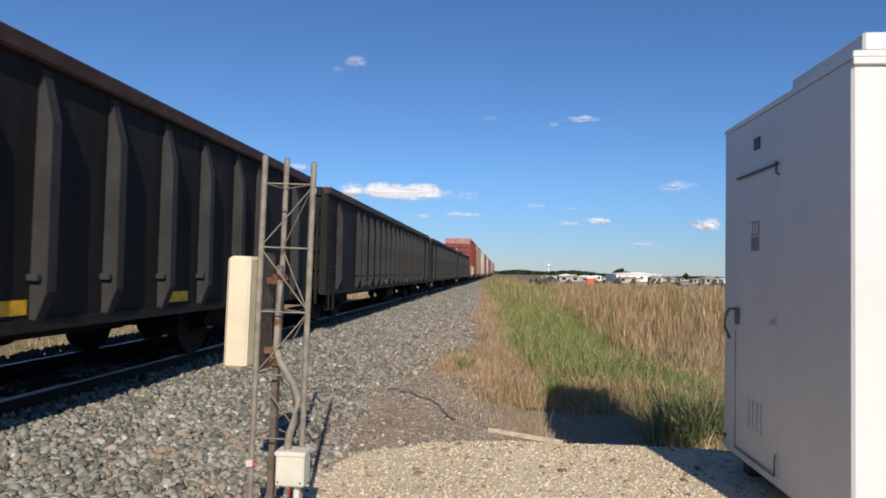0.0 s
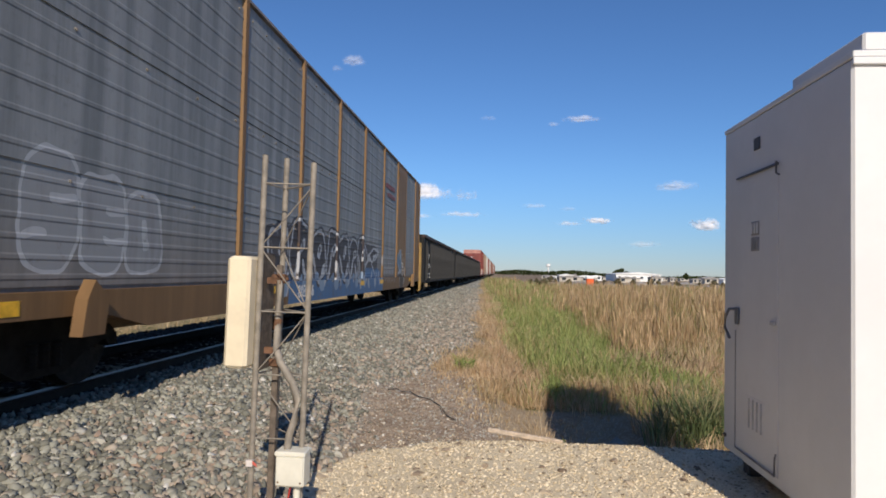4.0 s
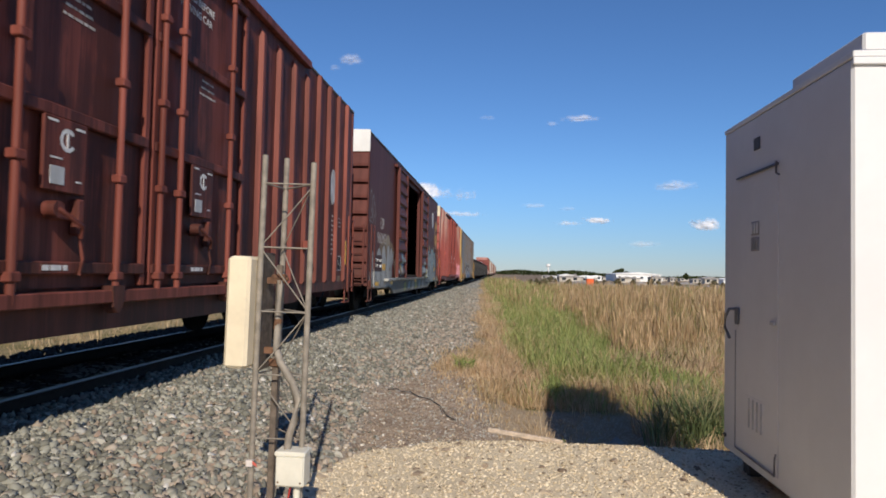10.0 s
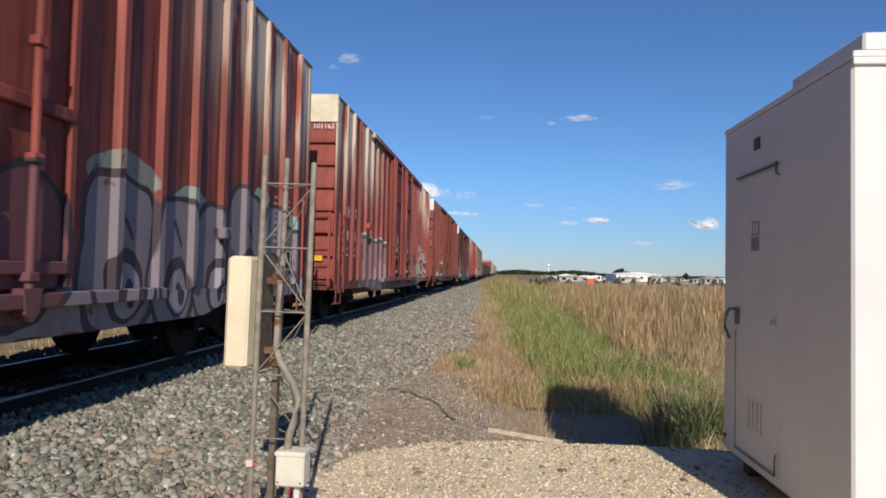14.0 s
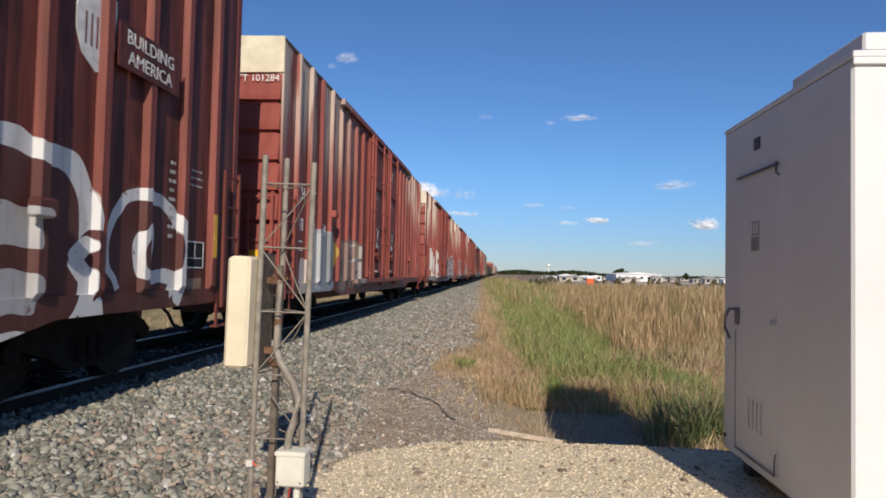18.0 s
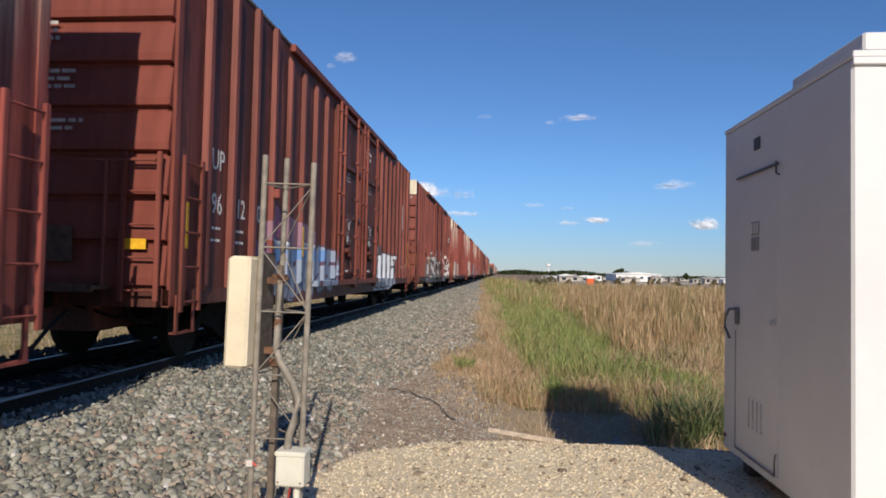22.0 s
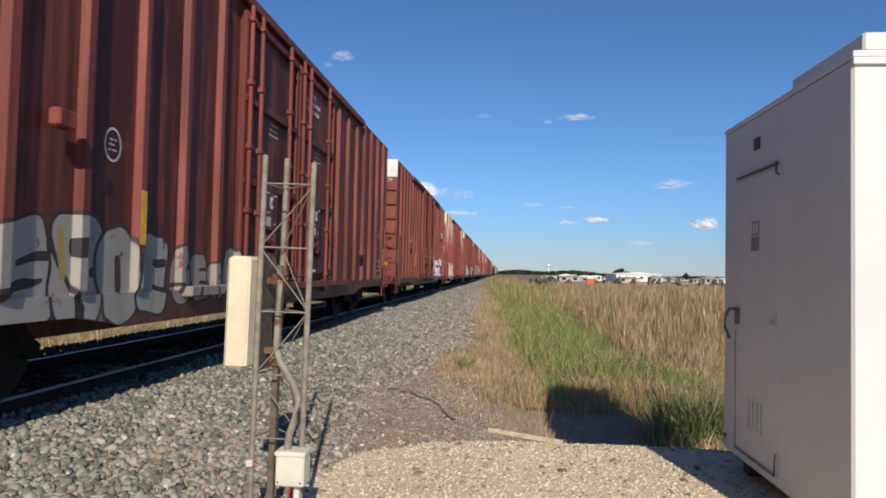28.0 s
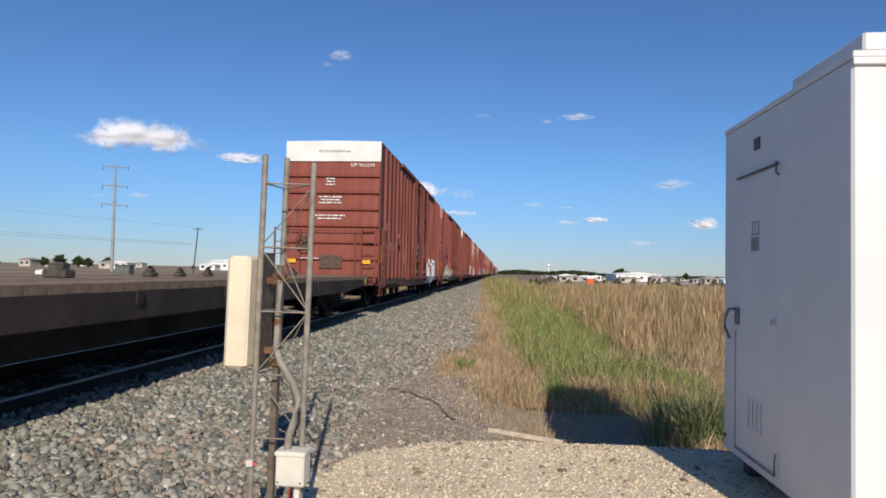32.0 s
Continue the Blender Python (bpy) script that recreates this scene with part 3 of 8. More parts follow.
def boxcar(k, color, number="", mark="", fade=0.0, tags=(), rust=0.4, cap="white", slogan=False, shield=False, patch=False, place=None):
    """A high ribbed boxcar with two plug doors a side; its origin is on the rails under its rear end."""
    rear = END_AT_31 + LENGTH * k if place is None else place
    ln = LONG_BOX if k in (0, 2, 5) and place is None else BOX_LENGTH
    of = "%.2f" % ln
    capname = {"white": "white", "cream": "cream", "red": "faded"}[cap]
    root = thing("boxcar", pose(TRACK_X, rear, RAIL_Z), "%s red-brown ribbed boxcar with %s end cap%s" % ("chalky weathered" if fade else "dull", capname, " and sprayed graffiti" if tags else ""), "boxcar", "freight cars of the train")
    TRAIN.append((root, rear))
    # posts get a paler copy, sheets a darker one: light and shade in paint
    sheet = car_paint("boxcar_shaded_sheet_paint", root, tuple(c * 0.88 for c in color), fade, rust, tags, soot_shade=0.55 if fade else 0.85)
    paint = car_paint("boxcar_lit_post_paint", root, tuple(c * 1.12 for c in color), fade * 1.1 if fade else 0.0, rust * 0.6, tags)
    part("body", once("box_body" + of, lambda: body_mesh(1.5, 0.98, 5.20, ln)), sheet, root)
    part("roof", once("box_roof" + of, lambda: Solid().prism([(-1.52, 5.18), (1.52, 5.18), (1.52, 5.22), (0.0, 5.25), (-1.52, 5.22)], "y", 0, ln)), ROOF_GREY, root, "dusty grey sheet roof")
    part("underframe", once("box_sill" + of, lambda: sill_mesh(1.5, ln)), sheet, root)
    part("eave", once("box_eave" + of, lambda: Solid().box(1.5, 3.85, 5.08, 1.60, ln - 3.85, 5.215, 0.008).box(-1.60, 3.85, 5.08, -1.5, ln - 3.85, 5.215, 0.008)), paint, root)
    # side posts
    rib_full, rib_low = once("rib_full", lambda: rib_mesh(0.92, 5.18)), once("rib_low", lambda: rib_mesh(0.92, 4.98, 1))
    first, pitch = (0.85, 0.905) if mark and mark[0] == "WC" else (0.76, 0.775)
    spots = [first + pitch * i for i in range(7 if pitch > 0.8 else 8)]
    for side in (1, -1):
        for y in spots + [ln - y for y in spots]:
            low = 3.85 < y < ln - 3.85
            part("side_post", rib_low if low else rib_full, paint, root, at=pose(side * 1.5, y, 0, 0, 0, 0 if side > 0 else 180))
    for y in (0.0, ln - 0.12):
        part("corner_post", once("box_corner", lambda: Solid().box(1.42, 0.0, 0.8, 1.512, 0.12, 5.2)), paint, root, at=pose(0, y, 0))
    # doors
    mid = ln / 2
    for side in (1, -1):
        m = pose(0, 0, 0) if side > 0 else pose(0, ln, 0, 0, 0, 180)
        for d in (mid - 2.44, mid + 0.02):
            leaf = part("plug_door", once("plug_door", lambda: door_mesh(2.42, 1.05, 4.95)), sheet, root, at=m @ pose(1.5, d, 0))
            if side > 0:
                for z in (1.22, 2.52, 3.70, 4.88):
                    part("door_beam", once("door_beam", lambda: Solid().box(0.04, 0.05, -0.055, 0.115, 2.37, 0.055, 0.012)), sheet, leaf, at=pose(0, 0, z))
                for y in (0.02, 2.32):
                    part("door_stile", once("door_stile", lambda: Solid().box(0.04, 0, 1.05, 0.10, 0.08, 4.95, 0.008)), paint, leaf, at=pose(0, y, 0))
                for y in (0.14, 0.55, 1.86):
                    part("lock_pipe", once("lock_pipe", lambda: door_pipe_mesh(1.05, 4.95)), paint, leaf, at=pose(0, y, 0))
                plac = part("placard", once("placard", placard_mesh), sheet, leaf, at=pose(0, 0.84, 1.85))
                part("placard_ring", once("ring", ring_mesh), STENCIL, plac, at=pose(0, 0.28, 0.44))
                part("placard_sheet", once("sheet", lambda: Solid().box(0.126, 0, 0, 0.13, 0.17, 0.15)), PATCH, plac, at=pose(0, 0.08, 0.06))
                tagged(part("placard_print", once("placard_print", lambda: Solid().box(0.126, 0.04, 0.57, 0.129, 0.16, 0.59).box(0.126, 0.38, 0.55, 0.129, 0.50, 0.57).box(0.126, 0.08, 0.27, 0.129, 0.22, 0.285).box(0.126, 0.40, 0.10, 0.129, 0.47, 0.115)), STENCIL, plac), kind="stuff")
                if d > mid:
                    for i, words in enumerate(("LOCK", "DOORS BEFORE", "MOVING CAR")):
                        notice("door_notice", words, 0.13, on_side(0.047, 0.98, 4.62 - 0.15 * i), STENCIL, leaf)
                tagged(part("small_print", once("bars_a", lambda: bars(3, 0.42, 0.025, 0.085)), STENCIL_FAINT, leaf, at=pose(0.046, 1.32, 3.55)), kind="stuff")
                tagged(part("small_print", once("bars_d", lambda: bars(1, 0.42, 0.045, 0.1)), STENCIL, leaf, at=pose(0.116, 1.05, 1.20)), kind="stuff")
                part("door_handle", once("door_handle", lambda: Solid().tube([(0.1, 0, 0), (0.2, 0.0, 0.02), (0.2, 0.3, -0.1), (0.16, 0.34, -0.2)], 0.02, 6).rod((0.09, 0.0, 0.02), (0.2, 0.0, 0.02), 0.07, 10)), sheet, leaf, at=pose(0, 0.95, 1.68))
                part("door_crank", once("door_crank", lambda: Solid().box(0.045, 0.0, -0.16, 0.13, 0.10, 0.16, 0.015).tube([(0.12, 0.05, -0.16), (0.15, 0.06, -0.36), (0.12, 0.05, -0.50)], 0.018, 6).box(0.05, -0.35, -0.03, 0.09, 0.02, 0.02, 0.006)), sheet, leaf, at=pose(0, 1.28, 1.66))
                part("floor_bracket", once("floor_bracket", lambda: Solid().prism([(-0.10, 0.0), (0.10, 0.0), (0.07, -0.20), (0.0, -0.26), (-0.07, -0.20)], "x", 0.05, 0.17)), sheet, leaf, at=pose(0, 1.86, 1.06))
        part("door_track", once("door_track" + of, lambda: Solid().box(1.5, mid - 3.9, 0.90, 1.66, mid + 3.9, 1.02, 0.01)), paint, root, at=m)
        part("door_stop", once("door_stop", lambda: Solid().box(1.57, -0.12, 0, 1.68, 0.12, 0.16, 0.02)), paint, root, at=m @ pose(0, 3.14, 2.38))
        part("door_stop", once("door_stop", lambda: Solid()), paint, root, at=m @ pose(0, ln - 3.95, 1.62))
    # rear end with its cap, corrugations, ladders and brake gear
    end_mat = car_paint("boxcar_end_paint", root, tuple(c * (1.2 if k == 0 else 1.05) for c in color), 0.0, 0.25, (), streaks=0.35) if place is None else paint
    cap_mat = {"white": WHITE_PAINT, "cream": CREAM, "red": FADED_CAP}[cap]
    part("end_panel", once("box_end", lambda: end_mesh(1.5, 0.98, 4.60, 7)), end_mat, root)
    part("end_panel", once("box_end", lambda: Solid()), end_mat, root, at=pose(0, ln, 0, 0, 0, 180))
    part("end_cap", once("box_cap", lambda: Solid().prism([(-1.51, 4.62), (1.51, 4.62), (1.51, 5.245), (0.3, 5.265), (-0.3, 5.265), (-1.51, 5.245)], "y", -0.03, 0.02)), cap_mat, root, capname + " painted end cap")
    if number:
        on_cap = k in (1, 11)
        lettering("end_number", number, 0.17, pose(0.85 if on_cap else 0.95, -0.036 if on_cap else -0.075, 4.78 if on_cap else 4.50) @ FRONT, STENCIL_DARK if on_cap else STENCIL, root)
        if not on_cap:
            notice("end_notice", "EXCESS HEIGHT CAR", 0.11, pose(0.05, -0.036, 4.93) @ FRONT, STENCIL_DARK, root)
    for x, z, w, c in ((-0.05, 4.05, 0.3, 3), (-0.05, 3.48, 0.72, 3), (-0.05, 2.9, 0.95, 2)):
        tagged(part("small_print", once("ebars%.2f" % w, lambda: end_bars(c, w)), STENCIL if k == 0 else STENCIL_FAINT, root, at=pose(x, -0.078, z)), kind="stuff")
    notice("end_notice", "DO NOT WELD TO COUPLER", 0.09, pose(-0.4, -0.078, 1.58) @ FRONT, STENCIL, root)
    for x in (-1.22, 1.12):
        part("reflector", once("reflector_end", lambda: Solid().box(-0.13, -0.012, -0.06, 0.13, 0.0, 0.06)), YELLOW, root, at=pose(x, -0.075, 1.50))
    part("brake_wheel", once("brake", brake_mesh), BROWN_GEAR, root, at=pose(-0.78, -0.1, 2.1))
    part("brake_rod", once("brake_rod", lambda: Solid().tube([(0, -0.1, 2.0), (0, -0.1, 1.3), (0.1, -0.12, 1.05)], 0.02, 6)), BROWN_GEAR, root, at=pose(-0.66, 0, 0))
    part("route_board", once("board", lambda: Solid().box(-0.36, -0.10, 1.28, 0.36, -0.07, 1.70, 0.008)), BROWN_GEAR, root, "grey-brown route board")
    part("end_platform", once("platform", lambda: Solid().box(-1.0, -0.35, 0.98, 0.8, -0.02, 1.02).box(-1.0, -0.36, 0.95, 0.8, -0.33, 1.04)), BROWN_GEAR, root)
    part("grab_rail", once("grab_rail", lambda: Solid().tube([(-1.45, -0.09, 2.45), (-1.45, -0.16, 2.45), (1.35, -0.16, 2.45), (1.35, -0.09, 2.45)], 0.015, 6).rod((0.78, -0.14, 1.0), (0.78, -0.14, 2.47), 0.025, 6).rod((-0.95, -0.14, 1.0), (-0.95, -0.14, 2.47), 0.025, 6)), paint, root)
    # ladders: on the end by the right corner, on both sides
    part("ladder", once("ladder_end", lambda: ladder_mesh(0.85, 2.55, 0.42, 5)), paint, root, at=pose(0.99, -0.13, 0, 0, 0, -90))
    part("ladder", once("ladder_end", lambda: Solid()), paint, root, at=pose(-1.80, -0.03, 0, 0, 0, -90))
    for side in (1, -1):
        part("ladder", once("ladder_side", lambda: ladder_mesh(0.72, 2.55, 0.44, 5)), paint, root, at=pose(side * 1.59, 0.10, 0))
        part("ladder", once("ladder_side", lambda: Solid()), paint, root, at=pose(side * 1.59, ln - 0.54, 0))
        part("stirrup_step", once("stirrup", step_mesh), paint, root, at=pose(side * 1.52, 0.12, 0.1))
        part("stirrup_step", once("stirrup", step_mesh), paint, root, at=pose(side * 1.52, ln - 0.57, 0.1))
    # reflectors along the side
    for y in (0.35,) if fade else (0.35, spots[-1] - pitch * 2):
        part("reflector", once("reflector_side", lambda: Solid().box(0, -0.05, -0.28, 0.004, 0.05, 0.28)), YELLOW, root, at=pose(1.58 if y > 1 else 1.503, y, 1.75))
    if k == 4:
        part("reflector", once("reflector_tall", lambda: Solid().box(0, -0.045, -0.49, 0.004, 0.045, 0.49)), YELLOW, root, at=pose(1.577, ln - 0.76, 1.88))
    elif not fade:
        part("reflector", once("reflector_side", lambda: Solid()), YELLOW, root, at=pose(1.577, ln - 0.76, 1.65))
    part("data_plate", once("plate", lambda: Solid().box(0, -0.2, -0.22, 0.004, 0.2, 0.22)), DARK_HOLE, root, at=pose(1.503, ln - 1.16, 1.40) @ Matrix.Diagonal((1, 1.15, 0.75, 1)))
    part("plate_print", once("plate_print", plate_print_mesh), STENCIL, root, at=pose(1.503, ln - 1.16, 1.40) @ Matrix.Diagonal((1, 1.15, 0.75, 1)))
    # marks between the posts
    if mark:
        w, num = mark
        runs = (num[:2], num[2:4], num[4:]) if len(num) > 5 else (num[:2], num[2:], "")
        for i, ch in enumerate((w[:2], *runs, w[2:])):
            drop = 0.44
            bay = spots[0] + pitch / 2
            y, z = (bay if i == 0 else bay + pitch, 3.10 - drop) if i in (0, 4) else (bay + pitch * (i - 1), 2.45 - drop * 0.85)
            if ch:
                lettering("car_mark", ch, 0.36 if fade else 0.40, on_side(1.504, y, z), STENCIL, root, squeeze=0.8)
        for y in (spots[0] + pitch / 2, spots[1] + pitch / 2):
            tagged(part("small_print", once("bars_b", lambda: bars(2, 0.34, 0.035, 0.16)), STENCIL, root, at=pose(1.502, y, 1.75)), kind="stuff")
    if slogan:
        for word, z in (("BUILDING", 3.60), ("AMERICA", 3.40)):
            lettering("slogan", word, 0.20, on_side(1.585, ln - 2.40, z - 0.10), STENCIL, root)
        part("slogan_board", once("slogan_board", lambda: Solid().box(0, -0.58, -0.22, 0.006, 0.58, 0.22)), sheet, root, at=pose(1.577, ln - 2.40, 3.4))
    if shield:
        sign = part("shield_sign", once("shield", shield_mesh), STENCIL, root, at=pose(1.504, ln - 3.20, 3.45))
        for i in range(5):
            part("shield_stripe", once("shield_stripe", lambda: Solid().box(0.005, -0.012, -0.2, 0.007, 0.012, 0.1)), paint, sign, at=pose(0, -0.16 + 0.08 * i, 0))
    if mark and mark[0] == "WC":
        ring = Solid()
        for i in range(20):
            ring.add([(1.504, 4.02 + r * math.cos(t), 2.42 + r * 1.25 * math.sin(t)) for t in (TAU * i / 20, TAU * (i + 1) / 20) for r in (0.118, 0.135)], [(0, 1, 3, 2)])
        part("ring_mark", ring, STENCIL, root, "thin white ring")
        tagged(part("small_print", once("bars_f", lambda: bars(3, 0.14, 0.018, 0.05)), STENCIL_FAINT, root, at=pose(1.503, 4.02, 2.46)), kind="stuff")
    if patch:
        part("paint_patch", once("paint_patch", lambda: Solid().prism([(0.30 * math.cos(TAU * i / 20) * (1.0 if 3 < i < 17 else 0.94), 0.42 * math.sin(TAU * i / 20) + (0.12 if i < 10 else 0.0) - (0.06 if i in (13, 14) else 0.0)) for i in range(20)], "x", 0, 0.004)), PATCH, root, "worn pale grey repaint patch", pose(1.503, ln - 1.74, 3.22 if k == 4 else 3.05) @ Matrix.Diagonal((1, 1, 1, 1) if k == 4 else (1, 0.72, 0.8, 1)))
    tagged(part("small_print", once("bars_c", lambda: bars(9, 0.15, 0.04, 0.105)), STENCIL_FAINT, root, at=pose(1.502, ln - 1.74, 2.42)), kind="stuff")
    tagged(part("small_print", once("bars_e", lambda: bars(3, 0.36, 0.022, 0.09)), STENCIL_FAINT, root, at=pose(1.502, ln - 1.16, 2.42)), kind="stuff")
    part("small_plate", once("small_plate", lambda: Solid().box(0, -0.19, -0.08, 0.006, 0.19, 0.08)), DUSTY, root, "brown dusty plate", pose(1.502, ln - 1.16, 1.03))
    if k == 4:
        lettering("car_mark", "0-65", 0.15, on_side(1.503, ln - 1.74, 1.38), STENCIL, root)
    for y in (0.2, ln - 0.2):
        part("brake_rigging", once("rigging", lambda: Solid().tube([(0.9, -0.15, 0.86), (0.95, 0.0, 0.62), (0.95, 0.35, 0.55), (0.9, 0.75, 0.70), (0.9, 1.1, 0.66)], 0.022, 6).tube([(0.2, 0.0, 0.78), (0.5, 0.4, 0.60), (0.5, 1.0, 0.62)], 0.02, 6).box(0.45, 0.75, 0.50, 0.75, 0.95, 0.80, 0.03)), BLACK_STEEL, root, at=pose(0, y, 0, 0, 0, 0 if y < 5 else 180))
    for y in (2.55, ln - 2.55):
        truck(root, y, rear)
    coupler(root, 0, -1)
    coupler(root, ln, 1)
    return root


def shield_mesh():
    return Solid().prism([(-0.29, 0.36), (-0.18, 0.43), (0.0, 0.38), (0.18, 0.43), (0.29, 0.36), (0.29, -0.10), (0.2, -0.30), (0.0, -0.42), (-0.2, -0.30), (-0.29, -0.10)], "x", 0.0, 0.005)


def plate_print_mesh():
    s = Solid()
    for y0, y1, z0, z1 in ((-0.2, 0.2, 0.2, 0.22), (-0.2, 0.2, -0.22, -0.2), (-0.2, -0.18, -0.2, 0.2), (0.18, 0.2, -0.2, 0.2), (-0.006, 0.006, -0.05, 0.2), (-0.18, 0.18, -0.062, -0.05)):
        s.box(0.004, y0, z0, 0.006, y1, z1)
    return s


def end_bars(count, w):
    """Lines of unreadable words as short plain bars."""
    s = Solid()
    for i in range(count):
        k = w * (1.0 - 0.18 * (i % 2))
        x, j = -k / 2, i
        while x < k / 2 - 0.03:
            run = min(k / 2 - x, (0.09, 0.15, 0.06, 0.12, 0.18)[j % 5])
            s.box(x, 0.0, -i * 0.09, x + run, 0.003, -i * 0.09 + 0.042)
            x += run + 0.035
            j += 1
    return s


DUSTY = plain("dusty_plate", (0.27, 0.19, 0.13), 0.85, 0, 6.0, 0.3, 0.1)
PATCH = plain("repaint_patch", (0.60, 0.61, 0.60), 0.7, 0, 3.0, 0.3, 0.05)
BROWN_GEAR = plain("brown_gear", (0.12, 0.075, 0.055), 0.75, 0.0, 9.0, 0.4, 0.25)
FADED_CAP = plain("faded_cap", (0.45, 0.22, 0.18), 0.7, 0.0, 2.5, 0.35, 0.1)
GREYW, WHITE, BLUE, BLACK, TEAL = (0.48, 0.48, 0.47), (0.66, 0.66, 0.65), (0.10, 0.26, 0.56), (0.03, 0.03, 0.035), (0.25, 0.48, 0.42)
OCHRE, PINK, PALE = (0.42, 0.29, 0.09), (0.55, 0.24, 0.28), (0.52, 0.45, 0.41)
SILVER, DUSK = (0.50, 0.53, 0.58), (0.20, 0.185, 0.215)


# ---- sprayed lettering, car by car ----
def tag_silver(g):
    line = (0.09, 0.09, 0.12)
    g.blot(14.1, 0.78, 4.4, 0.36, SILVER, 0, 3)
    g.letter("A", 12.25, 1.25, 0.85, 1.15, SILVER, line, 0.05, -4)
    g.letter("R", 13.35, 1.30, 1.15, 1.20, SILVER, line, 0.05, 5)
    g.letter("O", 14.72, 1.28, 0.85, 1.30, SILVER, line, 0.05)
    g.blot(14.55, 1.66, 0.62, 0.15, line, -6)
    g.blot(14.68, 1.20, 0.24, 0.30, line, 45)
    g.letter("I", 15.68, 1.25, 0.98, 1.20, SILVER, line, 0.05, 3, 3)
    g.blot(15.48, 1.42, 0.30, 0.24, line, 4, 3)
    g.blot(15.50, 0.98, 0.26, 0.26, line, 0, 3)
    g.stroke(13.95, 1.85, 14.35, 1.55, 0.07, WHITE)
    for y in (16.75, 16.95, 17.15):
        g.stroke(y - 0.06, 0.98, y + 0.03, 1.32, 0.03, GREYW)
    for y in (4.98, 5.78):
        g.letter("S", y, 1.80, 0.34, 0.75, GREYW, (0.2, 0.06, 0.045), 0.02, 8)
        g.stroke(y - 0.15, 1.45, y + 0.2, 2.1, 0.04, PALE)


def tag_scrawl(g):
    fill, line = (0.35, 0.34, 0.31), (0.035, 0.035, 0.035)
    g.blot(2.7, 0.92, 3.4, 0.40, (0.26, 0.24, 0.21), 0, 3)
    g.letter("C", 1.28, 1.10, 0.75, 0.72, fill, line, 0.04, 12)
    g.letter("A", 2.08, 1.14, 0.80, 0.95, fill, line, 0.04, -10)
    g.letter("S", 2.85, 1.14, 0.70, 0.90, fill, line, 0.04, 6)
    g.letter("R", 3.55, 1.22, 0.66, 1.00, fill, line, 0.04, -4)
    g.letter("O", 4.18, 1.16, 0.60, 0.92, fill, line, 0.04, 8)
    g.stroke(1.35, 1.52, 2.15, 1.18, 0.09, line)
    g.stroke(2.15, 0.92, 3.10, 1.10, 0.06, line)
    g.stroke(3.1, 1.6, 3.6, 0.85, 0.06, line)
    g.blot(3.36, 1.35, 0.10, 0.45, OCHRE)
    g.blot(1.30, 1.02, 0.40, 0.20, OCHRE, 0, 3)
    g.letter("E", 4.80, 1.15, 0.55, 0.85, fill, line, 0.04, -8)
    g.word("SEAN", 5.2, 7.0, 0.85, 1.40, (0.30, 0.27, 0.24), line, 0.03)


def tag_violet(g):
    lilac, line = (0.46, 0.42, 0.60), (0.045, 0.035, 0.05)
    g.blot(12.72, 1.40, 0.42, 1.30, (0.46, 0.22, 0.06), 0, 2, 0.0, 0.85)
    g.blot(13.02, 1.45, 0.26, 1.15, (0.50, 0.42, 0.14))
    g.blot(14.2, 1.25, 2.2, 1.15, line, 0, 3, 0.0, 0.9)
    g.letter("S", 13.50, 1.35, 0.70, 1.10, lilac, line, 0.06, 6)
    g.letter("R", 14.25, 1.35, 0.72, 1.10, (0.58, 0.56, 0.64), line, 0.06, -5)
    g.letter("N", 14.98, 1.30, 0.60, 0.95, lilac, line, 0.06, 4)
    g.blot(15.35, 1.95, 0.5, 0.45, (0.26, 0.24, 0.09), 0, 1)
    g.blot(16.15, 1.60, 1.55, 1.10, line, 0, 1)
    g.blot(16.15, 1.62, 1.38, 0.92, (0.58, 0.56, 0.68), -4, 1)
    g.blot(16.55, 1.30, 0.75, 0.55, line, -30)
    g.blot(15.95, 1.16, 1.15, 0.44, (0.32, 0.48, 0.46), 0, 3)
    g.blot(15.6, 1.20, 0.36, 0.13, (0.60, 0.34, 0.05), 0, 3)
    g.blot(15.85, 1.62, 0.42, 0.24, line, 20)
    g.blot(16.28, 1.36, 0.20, 0.22, (0.34, 0.12, 0.14), 30, 1)
    g.stroke(16.75, 1.45, 16.2, 0.85, 0.10, line)
    g.stroke(15.3, 0.9, 16.2, 0.86, 0.12, line)
    g.blot(16.65, 1.98, 0.26, 0.36, (0.55, 0.14, 0.03), 0, 1, 0.0, 0.8)
    g.blot(18.02, 1.05, 0.30, 0.80, (0.62, 0.16, 0.03), 0, 1, 0.0, 0.85)
    g.blot(17.85, 1.15, 0.40, 0.24, (0.52, 0.40, 0.05), 0, 3)
    g.blot(16.98, 1.42, 0.34, 0.22, (0.52, 0.40, 0.05), 0, 3)
    g.blot(18.0, 3.0, 0.50, 0.75, PALE, 15, 1, 0.10, 0.6)
    g.blot(18.35, 2.75, 0.34, 0.60, PALE, -20, 1, 0.13, 0.6)
    g.stroke(18.05, 2.9, 18.6, 2.35, 0.035, PALE)


def tag_pale(g):
    g.word("ANOSE", 1.6, 5.7, 0.72, 1.72, PALE, (0.22, 0.065, 0.05), 0.05, 0.16)
    g.blot(3.3, 0.72, 3.6, 0.16, (0.34, 0.22, 0.19), 0, 3)


